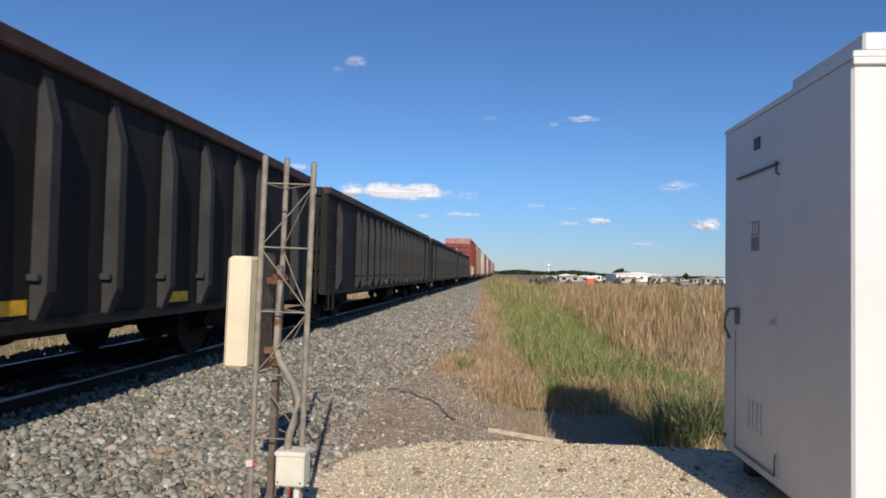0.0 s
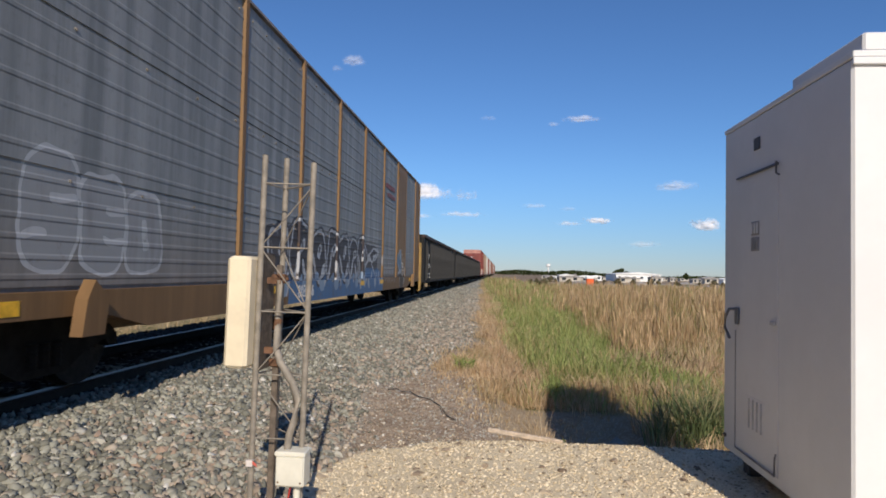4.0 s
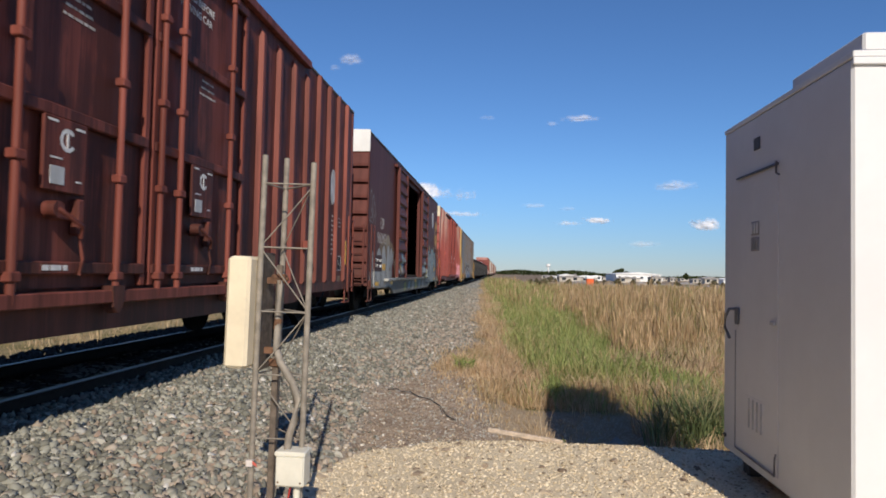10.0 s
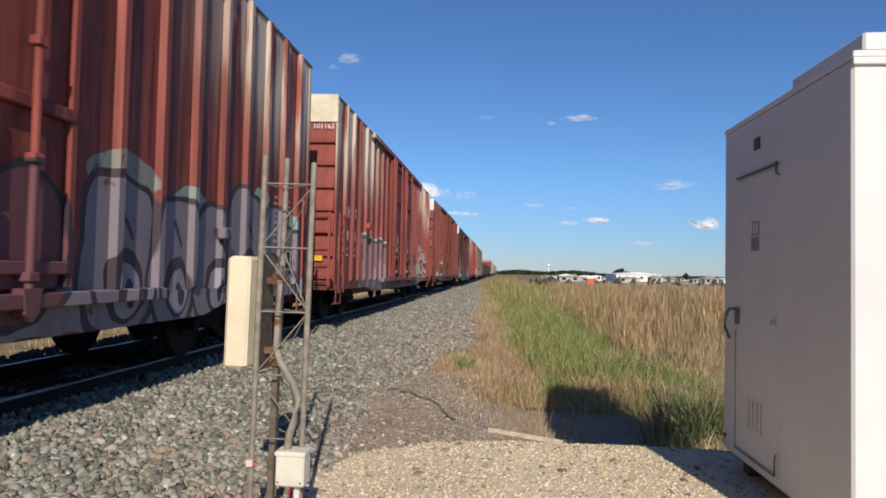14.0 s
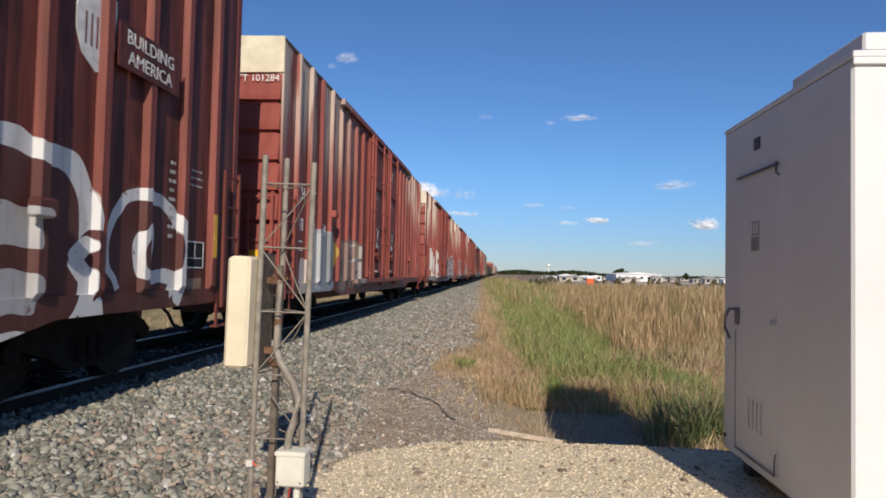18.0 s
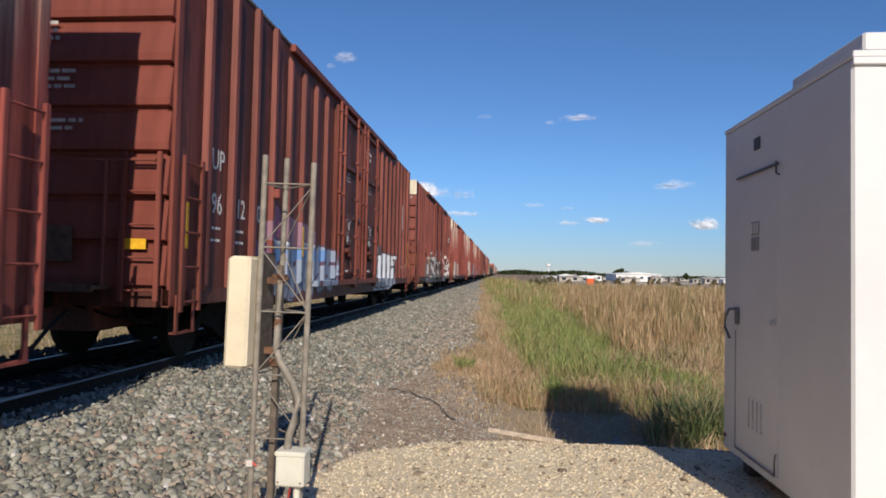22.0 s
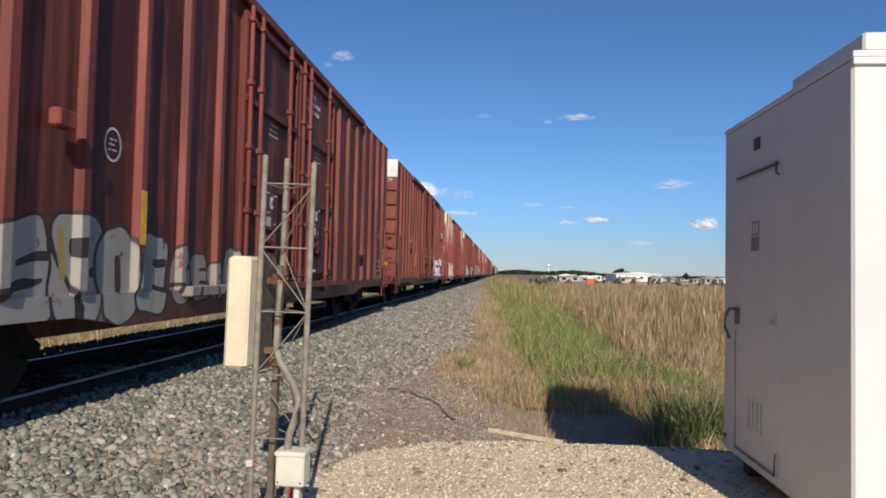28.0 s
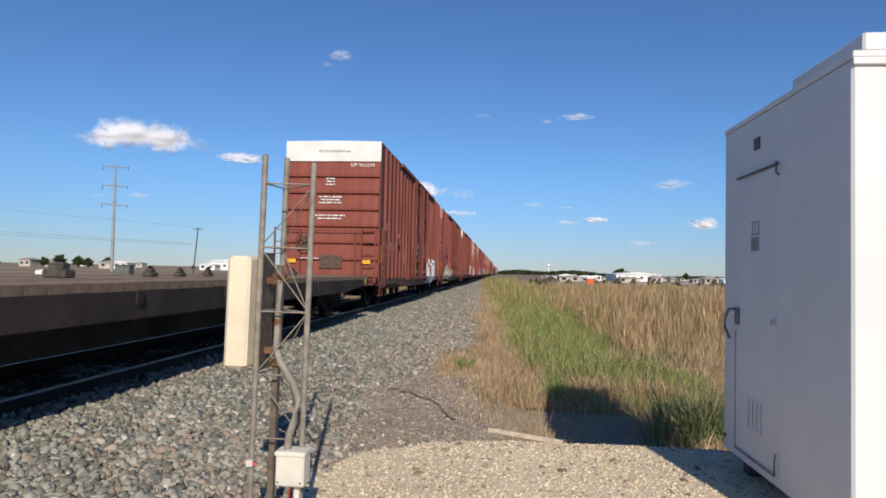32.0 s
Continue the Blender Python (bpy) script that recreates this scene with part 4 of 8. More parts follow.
def tag_frost(g):
    line = (0.035, 0.035, 0.05)
    g.blot(13.6, 0.74, 3.9, 0.24, SILVER, 0, 3)
    for y in (12.35, 13.2, 14.1, 14.9):
        g.stroke(y, 0.66, y + 0.16, 0.84, 0.04, line)
    g.letter("I", 12.02, 1.40, 0.62, 1.32, SILVER, line, 0.05, -10)
    g.letter("I", 12.48, 1.26, 0.70, 1.00, SILVER, line, 0.05)
    g.blot(12.28, 1.24, 0.22, 0.78, line, -6, 1)
    g.blot(12.36, 1.26, 0.16, 0.60, SILVER, -6, 1)
    g.letter("O", 13.05, 1.26, 0.72, 1.06, SILVER, line, 0.05, 0, 2)
    g.letter("O", 13.80, 1.24, 0.66, 1.02, SILVER, line, 0.05, 0, 2)
    g.letter("S", 14.55, 1.22, 0.62, 1.02, SILVER, line, 0.05, 4)
    g.letter("S", 15.22, 1.22, 0.46, 1.00, SILVER, line, 0.04, -4)
    g.blot(16.9, 2.95, 0.14, 0.70, GREYW, 0, 1)
    # the blue piece by the other end
    steel = (0.27, 0.33, 0.43)
    g.blot(4.2, 1.85, 2.9, 0.62, (0.26, 0.09, 0.17), 0, 1, 0.0, 0.75)
    g.blot(3.4, 2.0, 0.6, 0.55, (0.34, 0.10, 0.20), 0, 1, 0.0, 0.8)
    g.blot(2.78, 1.25, 0.50, 0.95, (0.16, 0.08, 0.15), 8)
    g.blot(3.5, 0.82, 1.7, 0.28, steel, 0, 3)
    g.letter("A", 3.60, 1.25, 0.85, 0.98, steel, (0.10, 0.06, 0.10), 0.04, -6, 3)
    g.letter("R", 4.42, 1.20, 0.72, 0.86, steel, (0.10, 0.06, 0.10), 0.04, 4, 3)
    g.letter("A", 5.22, 1.26, 0.74, 0.92, steel, (0.10, 0.06, 0.10), 0.04, -4, 3)
    g.letter("S", 6.02, 1.25, 0.62, 0.90, steel, (0.10, 0.06, 0.10), 0.04, 6)
    g.letter("S", 6.72, 1.25, 0.55, 0.86, steel, (0.10, 0.06, 0.10), 0.04, -6)
    for y in (3.55, 4.5, 5.25, 6.1):
        g.blot(y, 1.52, 0.46, 0.26, BLUE, 10, 1, 0.0, 0.8)
    g.stroke(3.2, 1.74, 3.98, 1.70, 0.05, WHITE)
    g.stroke(4.9, 1.74, 5.5, 1.72, 0.04, WHITE)
    g.blot(2.48, 1.30, 0.18, 0.20, PALE, 0, 3)


def tag_hollow(g):
    dark = (0.085, 0.028, 0.024)
    g.blot(14.62, 1.44, 2.35, 1.72, WHITE, 0, 2)
    g.blot(14.58, 1.42, 2.05, 1.42, dark, 0, 2)
    g.blot(15.85, 1.30, 0.30, 0.55, dark, 45)
    g.blot(15.62, 1.36, 0.34, 0.16, WHITE, 35)
    g.blot(15.62, 1.20, 0.34, 0.16, WHITE, -35)
    g.blot(14.62, 1.55, 0.80, 0.34, (0.42, 0.42, 0.42), 0, 3)
    g.blot(14.62, 1.02, 0.85, 0.34, (0.42, 0.42, 0.42), 0, 3)
    g.blot(15.72, 0.78, 0.42, 0.24, WHITE, 20, 3)
    g.blot(16.72, 1.44, 1.62, 1.30, WHITE, 0, 1)
    g.blot(16.68, 1.40, 1.36, 1.04, dark, 0, 1)
    g.blot(16.62, 0.88, 0.95, 0.36, dark, 0, 2)
    g.blot(16.62, 1.44, 0.34, 0.66, WHITE, -18, 1)
    g.blot(16.66, 1.44, 0.17, 0.42, dark, -18, 1)
    g.blot(17.12, 1.10, 0.85, 0.16, WHITE, -4, 3)
    g.blot(17.34, 0.96, 0.22, 0.34, WHITE, -25, 2)
    g.blot(12.85, 1.40, 1.05, 1.35, WHITE, 0, 2)
    g.blot(12.82, 1.38, 0.82, 1.08, dark, 0, 2)
    g.blot(12.9, 1.35, 0.36, 0.50, WHITE, 30, 2)
    # the smoky piece by the other end, with pale line drawing
    smoke, pale = (0.040, 0.036, 0.038), (0.36, 0.36, 0.37)
    g.blot(6.9, 1.18, 7.0, 1.02, smoke, 0, 3, 0.0, 0.92)
    for y, z in ((4.3, 1.6), (5.3, 1.72), (7.6, 1.75), (8.6, 1.62), (9.6, 1.55)):
        g.blot(y, z, 1.1, 0.55, smoke, 0, 1, 0.0, 0.9)
    g.blot(6.45, 1.52, 1.65, 1.55, pale, 0, 1)
    g.blot(6.45, 1.50, 1.48, 1.36, smoke, 0, 1)
    g.blot(6.62, 1.50, 0.85, 1.20, pale, 0, 1, 0.10)
    g.blot(5.62, 1.55, 0.50, 0.16, pale, 35)
    g.blot(5.62, 1.50, 0.22, 0.55, pale, 12)
    g.blot(5.72, 1.30, 0.36, 0.14, pale, -40)
    g.stroke(5.3, 1.92, 6.0, 1.90, 0.05, pale)
    g.blot(6.35, 1.62, 0.12, 0.17, WHITE, 0, 3)
    g.blot(6.62, 1.62, 0.12, 0.17, WHITE, 0, 3)
    g.blot(6.48, 1.36, 0.22, 0.11, WHITE, 0, 1)
    g.blot(6.02, 1.80, 0.50, 0.34, pale, 0, 1, 0.16)
    for y, r in ((5.15, 20), (5.45, -25), (5.95, 30), (6.4, -20), (7.0, 35), (7.6, -30), (8.3, 25)):
        g.blot(y, 0.90, 0.12, 0.46, pale, r, 1)
    g.blot(4.55, 1.35, 1.15, 1.10, pale, 0, 1, 0.09)
    g.blot(4.55, 1.35, 0.45, 0.50, pale, 20, 2)
    g.blot(7.45, 1.55, 0.95, 1.25, pale, 0, 1, 0.07)
    g.blot(8.15, 1.62, 0.26, 0.30, WHITE, 0, 3)
    g.blot(9.3, 1.35, 1.0, 1.0, pale, 0, 1, 0.08)


def tag_slate(g):
    slate, line = (0.30, 0.33, 0.35), (0.10, 0.085, 0.08)
    g.blot(2.60, 1.42, 1.85, 1.32, slate, 0, 3)
    g.blot(2.35, 1.42, 0.60, 1.10, (0.40, 0.43, 0.43), 0, 3)
    g.blot(3.10, 1.50, 0.46, 1.10, (0.22, 0.25, 0.27), 6, 2)
    g.blot(2.30, 0.94, 0.50, 0.20, GREYW, 0, 3)
    g.blot(1.62, 1.50, 0.28, 0.70, (0.45, 0.30, 0.05), 0, 2)
    g.blot(1.30, 1.10, 0.45, 0.70, PALE, 0, 2)
    g.blot(3.66, 1.62, 0.20, 0.55, (0.45, 0.30, 0.05), 0, 2)
    brown = (0.24, 0.165, 0.14)
    g.letter("O", 4.35, 1.35, 0.80, 1.15, brown, line, 0.04, -8)
    g.letter("A", 5.20, 1.42, 0.85, 1.15, brown, line, 0.04, 6)
    g.letter("S", 6.05, 1.36, 0.75, 1.05, (0.36, 0.33, 0.31), line, 0.04, -5)
    g.blot(5.85, 1.75, 0.34, 0.42, (0.48, 0.34, 0.10), 0, 1)
    g.blot(5.15, 1.65, 0.85, 0.40, (0.36, 0.36, 0.34), 15, 1, 0.14)


def tag_lilac(g):
    line = (0.035, 0.032, 0.042)
    g.blot(14.4, 0.86, 7.6, 0.44, (0.22, 0.205, 0.23), 0, 3)
    g.blot(12.6, 2.15, 1.2, 0.50, TEAL, 0, 1, 0.0, 0.6)
    g.blot(14.0, 2.0, 0.9, 0.42, TEAL, 0, 1, 0.0, 0.7)
    g.blot(16.15, 2.18, 0.55, 0.62, TEAL, 0, 1, 0.0, 0.85)
    g.blot(17.75, 1.92, 0.40, 0.60, TEAL, 0, 1, 0.0, 0.85)
    g.letter("I", 11.20, 1.40, 0.95, 1.25, (0.14, 0.06, 0.07), line, 0.07, 0, 1)
    for y, w, top in ((12.55, 1.15, 2.12), (13.62, 0.92, 2.02), (14.62, 0.95, 2.00), (15.68, 1.20, 2.36), (16.78, 1.02, 2.26), (17.65, 0.62, 1.92)):
        mid, h = (top + 0.62) / 2, top - 0.62
        g.letter("I", y, mid, w, h, DUSK, line, 0.07, -4)
        g.blot(y + w * 0.10, mid - h * 0.22, w * 0.62, h * 0.50, line, 0, 1)
        g.blot(y + w * 0.12, mid - h * 0.25, w * 0.46, h * 0.38, (0.30, 0.285, 0.33), 0, 1)
        g.blot(y + w * 0.16, mid - h * 0.28, w * 0.16, h * 0.22, line, 10, 1)
        g.stroke(y + w * 0.05, mid + h * 0.30, y + w * 0.20, mid + h * 0.12, 0.06, line)
    g.blot(15.2, 0.98, 0.45, 0.15, OCHRE, 0, 3)
    # the pale block by the other end
    g.word("NOSIR", 1.6, 6.6, 0.75, 2.3, PALE, (0.20, 0.08, 0.07), 0.05, 0.2, ((0.46, 0.49, 0.48), PALE))


def tag_rose(g):
    fill, rim, line = (0.34, 0.215, 0.205), (0.33, 0.36, 0.34), (0.045, 0.04, 0.04)
    for y, w, top, rot in ((14.75, 0.95, 2.28, 8), (15.65, 0.85, 2.10, -6), (16.50, 0.90, 2.02, 9), (17.20, 0.60, 1.80, -12)):
        mid, h = (top + 0.62) / 2, top - 0.62
        g.blot(y, mid, w + 0.22, h + 0.20, rim, rot, 2)
        g.letter("I", y, mid, w, h, fill, line, 0.05, rot, 3)
        g.blot(y + w * 0.22, mid, w * 0.40, h * 0.9, (0.17, 0.12, 0.125), rot, 2)
        g.stroke(y - w * 0.35, mid - h * 0.1, y + w * 0.25, mid - h * 0.38, 0.09, line)
        g.stroke(y - w * 0.30, mid + h * 0.35, y - w * 0.1, mid - h * 0.1, 0.06, line)
    g.blot(17.62, 1.60, 0.24, 0.36, (0.06, 0.30, 0.22), 0, 1)
    g.blot(14.1, 1.35, 0.30, 0.9, (0.10, 0.26, 0.15), 0, 1)
    g.blot(13.75, 1.25, 0.26, 0.8, (0.46, 0.30, 0.05), 0, 1)
    g.word("ERAN", 10.6, 13.6, 0.85, 1.75, (0.20, 0.085, 0.075), line, 0.05)
    # tall thin letters under one pale line by the other end
    plum, grey = (0.17, 0.075, 0.095), (0.38, 0.38, 0.36)
    g.blot(2.62, 1.30, 0.45, 1.20, (0.16, 0.22, 0.22), 0, 2, 0.0, 0.8)
    g.blot(4.6, 1.42, 3.9, 1.48, plum, 0, 3, 0.0, 0.85)
    for y, z, w in ((3.35, 1.2, 0.42), (4.35, 1.2, 0.5), (5.2, 1.2, 0.42), (6.0, 1.25, 0.4)):
        g.blot(y, z, w, 0.95, (0.30, 0.17, 0.21), 6, 1)
        g.blot(y + 0.2, 0.88, 0.30, 0.34, (0.24, 0.22, 0.22), 20, 2)
    for y0, z0, y1, z1 in ((2.75, 2.20, 3.25, 2.26), (3.25, 2.26, 3.70, 2.10), (3.70, 2.16, 4.20, 2.24), (4.20, 2.12, 4.70, 2.22), (4.70, 2.22, 5.35, 2.26), (5.35, 2.26, 5.80, 2.08), (5.80, 2.08, 6.35, 2.12)):
        g.stroke(y0, z0 - 0.07, y1, z1 - 0.07, 0.11, line)
        g.stroke(y0, z0, y1, z1, 0.06, grey)
    for y0, z0, y1, z1 in ((2.78, 2.15, 2.72, 1.1), (3.30, 2.1, 3.62, 1.5), (3.62, 1.5, 3.60, 0.8), (4.12, 2.1, 4.2, 1.6), (4.35, 2.1, 4.30, 0.75), (4.9, 2.1, 5.1, 1.0), (5.6, 2.0, 5.5, 1.0), (6.3, 2.0, 6.45, 1.1)):
        g.stroke(y0, z0, y1, z1, 0.05, grey)
    g.blot(2.93, 1.18, 0.10, 0.52, (0.55, 0.34, 0.05), 0, 3)
    g.blot(3.62, 2.16, 0.16, 0.26, (0.20, 0.42, 0.32), 0, 1)


def tag_outline(g):
    pale = (0.44, 0.44, 0.42)
    g.blot(2.52, 2.06, 0.15, 0.34, pale, 0, 1, 0.35)
    g.blot(2.72, 2.02, 0.15, 0.34, pale, 0, 1, 0.35)
    g.letter("I", 2.62, 1.35, 0.62, 1.12, BLACK, pale, 0.05, 0, 1)
    g.blot(2.72, 1.75, 0.34, 0.30, (0.12, 0.045, 0.035), 0, 1)
    g.blot(2.30, 1.10, 0.20, 0.30, pale, 0, 2)
    for y, w in ((3.35, 0.55), (4.05, 0.6), (4.75, 0.65), (5.25, 0.4)):
        g.stroke(y - w / 2, 1.86, y, 1.70, 0.06, pale)
        g.stroke(y, 1.70, y + w / 2, 1.88, 0.06, pale)
        g.blot(y, 1.28, w * 0.72, 0.85, BLACK, 8, 2)
        g.stroke(y - w * 0.4, 0.75, y - w * 0.1, 1.3, 0.05, pale)
    g.blot(4.0, 0.95, 0.30, 0.55, BLACK, -15, 1)
    g.blot(5.55, 1.20, 0.16, 0.34, pale, 0, 1, 0.4)


def tag_pink(g):
    g.word("SAINR", 14.2, 18.3, 0.72, 1.80, PINK, (0.25, 0.06, 0.06), 0.04, 0.15)


def tag_bubbles(g):
    grey, rim, line = (0.31, 0.325, 0.31), (0.22, 0.38, 0.42), (0.03, 0.03, 0.04)
    g.blot(10.0, 0.70, 18.2, 0.62, (0.15, 0.15, 0.13), 0, 3)
    for y, tone in ((7.0, (0.26, 0.28, 0.10)), (8.1, (0.18, 0.27, 0.30)), (9.2, (0.30, 0.31, 0.28)), (10.2, (0.27, 0.29, 0.11)), (11.4, (0.18, 0.24, 0.26)), (12.6, (0.32, 0.33, 0.30)), (15.2, (0.36, 0.33, 0.16))):
        g.blot(y, 0.68, 0.75, 0.42, line, 8, 2)
        g.blot(y, 0.68, 0.65, 0.34, tone, 8, 2)
    for y, z in ((15.45, 2.34), (17.38, 2.32), (14.55, 2.10)):
        g.blot(y, z, 0.62, 0.62, (0.12, 0.09, 0.05), 0, 1)
        g.blot(y, z, 0.52, 0.54, (0.40, 0.30, 0.15), 0, 1)
    for y, w, top in ((13.95, 0.60, 1.95), (14.55, 0.85, 1.85), (15.15, 0.80, 2.30), (15.88, 0.72, 2.18), (16.78, 1.20, 2.44), (17.92, 1.00, 2.28)):
        mid, h = (top + 0.72) / 2, top - 0.72
        g.blot(y, mid, w + 0.14, h + 0.14, line, 0, 2)
        g.blot(y, mid, w + 0.03, h + 0.03, rim, 0, 2)
        g.blot(y, mid - 0.03, w - 0.12, h - 0.08, grey, 0, 2)
        g.blot(y + w * 0.30, mid, w * 0.16, h * 0.80, rim, 0, 1, 0.0, 0.8)
    g.blot(16.72, 1.70, 0.26, 0.30, rim, 0, 1)
    g.blot(17.75, 1.45, 0.26, 0.75, (0.12, 0.13, 0.16), 20, 1)
    for y in (15.35, 15.50, 15.64):
        g.blot(y, 1.42, 0.09, 0.34, line, 25, 1)
    for y in (15.32, 15.58):
        g.blot(y, 1.12, 0.20, 0.22, line, 0, 1, 0.3)
        g.blot(y, 0.80, 0.09, 0.30, line, 15, 1)
    g.blot(16.1, 1.45, 0.14, 0.42, WHITE, 5, 1)
    for r in (0, 60, 120):
        g.blot(17.05, 1.15, 0.34, 0.04, line, r, 2)
    g.blot(18.75, 1.65, 0.16, 1.1, (0.16, 0.38, 0.52), 0, 2)
    g.blot(18.8, 2.25, 0.20, 0.5, (0.46, 0.24, 0.07), 0, 1)
    for y, z, w, h, r in ((0.42, 3.25, 0.22, 0.55, 10), (0.66, 3.15, 0.20, 0.60, -12), (0.88, 3.05, 0.24, 0.42, 20), (0.55, 2.72, 0.55, 0.16, 8), (1.05, 2.75, 0.14, 0.50, -8)):
        g.blot(y, z, w, h, (0.30, 0.26, 0.22), r, 1, 0.16, 0.8)
    # white petals on ochre by the other end
    g.blot(3.1, 1.85, 2.8, 0.85, (0.27, 0.18, 0.08), 0, 1, 0.0, 0.85)
    g.blot(3.25, 2.15, 0.62, 0.50, (0.36, 0.29, 0.19), 0, 1)
    g.blot(2.2, 1.0, 3.8, 0.55, (0.30, 0.31, 0.30), 0, 3)
    for y, z, w, h, r in ((0.9, 1.35, 0.7, 1.0, 8), (1.7, 1.40, 0.75, 1.1, -6), (2.55, 1.45, 0.72, 1.15, 4), (3.35, 1.50, 0.66, 1.22, 0), (3.92, 1.72, 0.50, 0.58, 0), (4.3, 1.70, 0.2, 0.5, 0)):
        g.blot(y, z, w + 0.05, h + 0.05, (0.11, 0.075, 0.05), r, 1)
        g.blot(y, z, w, h, (0.44, 0.44, 0.41), r, 1)
        g.blot(y + w * 0.2, z - h * 0.1, w * 0.16, h * 0.7, (0.31, 0.33, 0.33), r, 1)
    g.blot(3.75, 1.30, 0.60, 0.40, (0.33, 0.34, 0.33), 15, 1)
    g.blot(3.72, 1.32, 0.30, 0.10, (0.24, 0.15, 0.08), 15, 1)
    g.blot(4.78, 1.30, 0.24, 0.80, (0.42, 0.42, 0.40), 10, 1)
    g.blot(5.28, 1.40, 0.26, 0.34, (0.44, 0.32, 0.05), 0, 1)
    g.blot(5.70, 1.62, 0.46, 0.66, line, 0, 1)
    g.blot(5.70, 1.62, 0.38, 0.56, (0.20, 0.33, 0.33), 0, 1)
    g.blot(5.55, 1.25, 0.42, 0.30, (0.32, 0.34, 0.32), 0, 2)
    g.blot(6.15, 1.50, 0.30, 0.70, line, -10, 1)
    g.blot(6.15, 1.62, 0.20, 0.34, (0.34, 0.40, 0.40), -10, 1)
    g.stroke(6.0, 1.0, 6.25, 1.45, 0.08, line)
    for y, z, w, h in ((12.4, 1.45, 0.9, 0.62), (13.1, 1.15, 0.5, 0.5), (11.7, 1.2, 0.6, 0.7)):
        g.blot(y, z, w + 0.06, h + 0.06, line, 0, 1)
        g.blot(y, z, w, h, (0.30, 0.33, 0.32), 0, 1)
    g.blot(13.05, 1.15, 0.36, 0.36, (0.44, 0.36, 0.06), 0, 2)


def tag_rack(g):
    dark, pale, blue = (0.035, 0.030, 0.036), (0.42, 0.43, 0.45), (0.065, 0.15, 0.29)
    g.blot(12.2, 1.45, 9.6, 1.15, dark, 0, 3, 0.0, 0.94)
    g.blot(13.0, 0.90, 9.0, 0.80, blue, 0, 3)
    for y, w, top, rot in ((8.2, 1.1, 2.0, 12), (9.4, 1.2, 2.15, -14), (10.6, 1.1, 2.05, 18), (11.75, 1.0, 2.15, -10), (12.75, 1.1, 2.10, 14), (13.85, 1.05, 2.05, -16), (14.75, 0.95, 2.15, 12)):
        mid, h = (top + 1.0) / 2, top - 1.0
        g.blot(y, mid, w + 0.10, h + 0.10, dark, rot, 2)
        g.blot(y, mid, w, h, pale, rot, 2)
        g.blot(y, mid, w - 0.13, h - 0.13, dark, rot, 2)
        g.blot(y + 0.10, mid + 0.12, 0.34, 0.20, pale, rot + 40, 2)
        g.blot(y + 0.08, mid + 0.14, 0.18, 0.09, dark, rot + 40, 2)
        g.blot(y - 0.22, mid - 0.25, 0.12, 0.75, pale, rot * 2, 1)
        g.blot(y + 0.30, mid - 0.40, 0.14, 0.65, pale, -rot * 2, 1)
        g.blot(y, 0.98, 0.36, 0.42, (0.22, 0.30, 0.40), rot * 2, 1)
    g.stroke(15.05, 2.02, 15.6, 1.62, 0.08, pale)
    g.blot(16.35, 1.70, 1.55, 0.42, dark, 8, 1)
    g.blot(16.35, 1.70, 1.40, 0.30, pale, 8, 1, 0.22)
    g.blot(16.55, 1.68, 0.50, 0.10, pale, 18, 2)
    g.stroke(15.2, 1.32, 15.9, 1.60, 0.09, pale)
    g.stroke(15.9, 1.60, 16.6, 1.15, 0.09, pale)
    for y in (14.3, 15.3, 16.2, 16.9, 17.3):
        g.blot(y, 0.98, 0.20, 0.46, (0.34, 0.38, 0.44), 18, 1)
    for y in (17.9, 18.3, 18.7, 19.2, 19.7):
        g.blot(y, 1.45, 0.30, 0.55, (0.34, 0.35, 0.36), 10, 1, 0.20, 0.8)
        g.blot(y + 0.1, 1.10, 0.20, 0.40, (0.34, 0.35, 0.36), -15, 1, 0.22, 0.8)
    # the blue head and the dark round beside the plain panel
    g.blot(21.32, 1.10, 1.10, 1.20, pale, 0, 1)
    g.blot(21.30, 1.08, 1.00, 1.10, (0.05, 0.045, 0.045), 0, 1)
    g.stroke(20.8, 1.16, 21.5, 1.22, 0.09, pale)
    g.blot(21.1, 1.30, 0.14, 0.26, pale, 20, 1)
    g.blot(21.22, 1.62, 0.74, 0.80, (0.38, 0.46, 0.54), 0, 1)
    g.blot(21.22, 1.62, 0.64, 0.70, (0.12, 0.20, 0.28), 0, 1)
    g.blot(21.28, 1.78, 0.16, 0.24, (0.36, 0.42, 0.46), 0, 1)
    g.blot(20.75, 1.66, 0.34, 0.55, (0.12, 0.20, 0.28), 15, 1)
    for y0, z0, y1, z1 in ((21.62, 1.90, 21.78, 1.80), (21.78, 1.80, 21.76, 1.62), (21.76, 1.62, 21.95, 1.64), (21.95, 1.64, 22.08, 1.76), (22.08, 1.76, 22.2, 1.60), (22.2, 1.60, 22.38, 1.64)):
        g.stroke(y0, z0, y1, z1, 0.04, (0.40, 0.36, 0.30))
    g.blot(22.42, 1.22, 0.20, 0.26, (0.38, 0.36, 0.33), 0, 1, 0.22)
    g.blot(22.0, 0.98, 0.24, 0.26, (0.34, 0.30, 0.26), 0, 1, 0.25)
    g.word("SEO", 2.2, 4.4, 1.2, 2.1, (0.27, 0.28, 0.29), pale, 0.04)


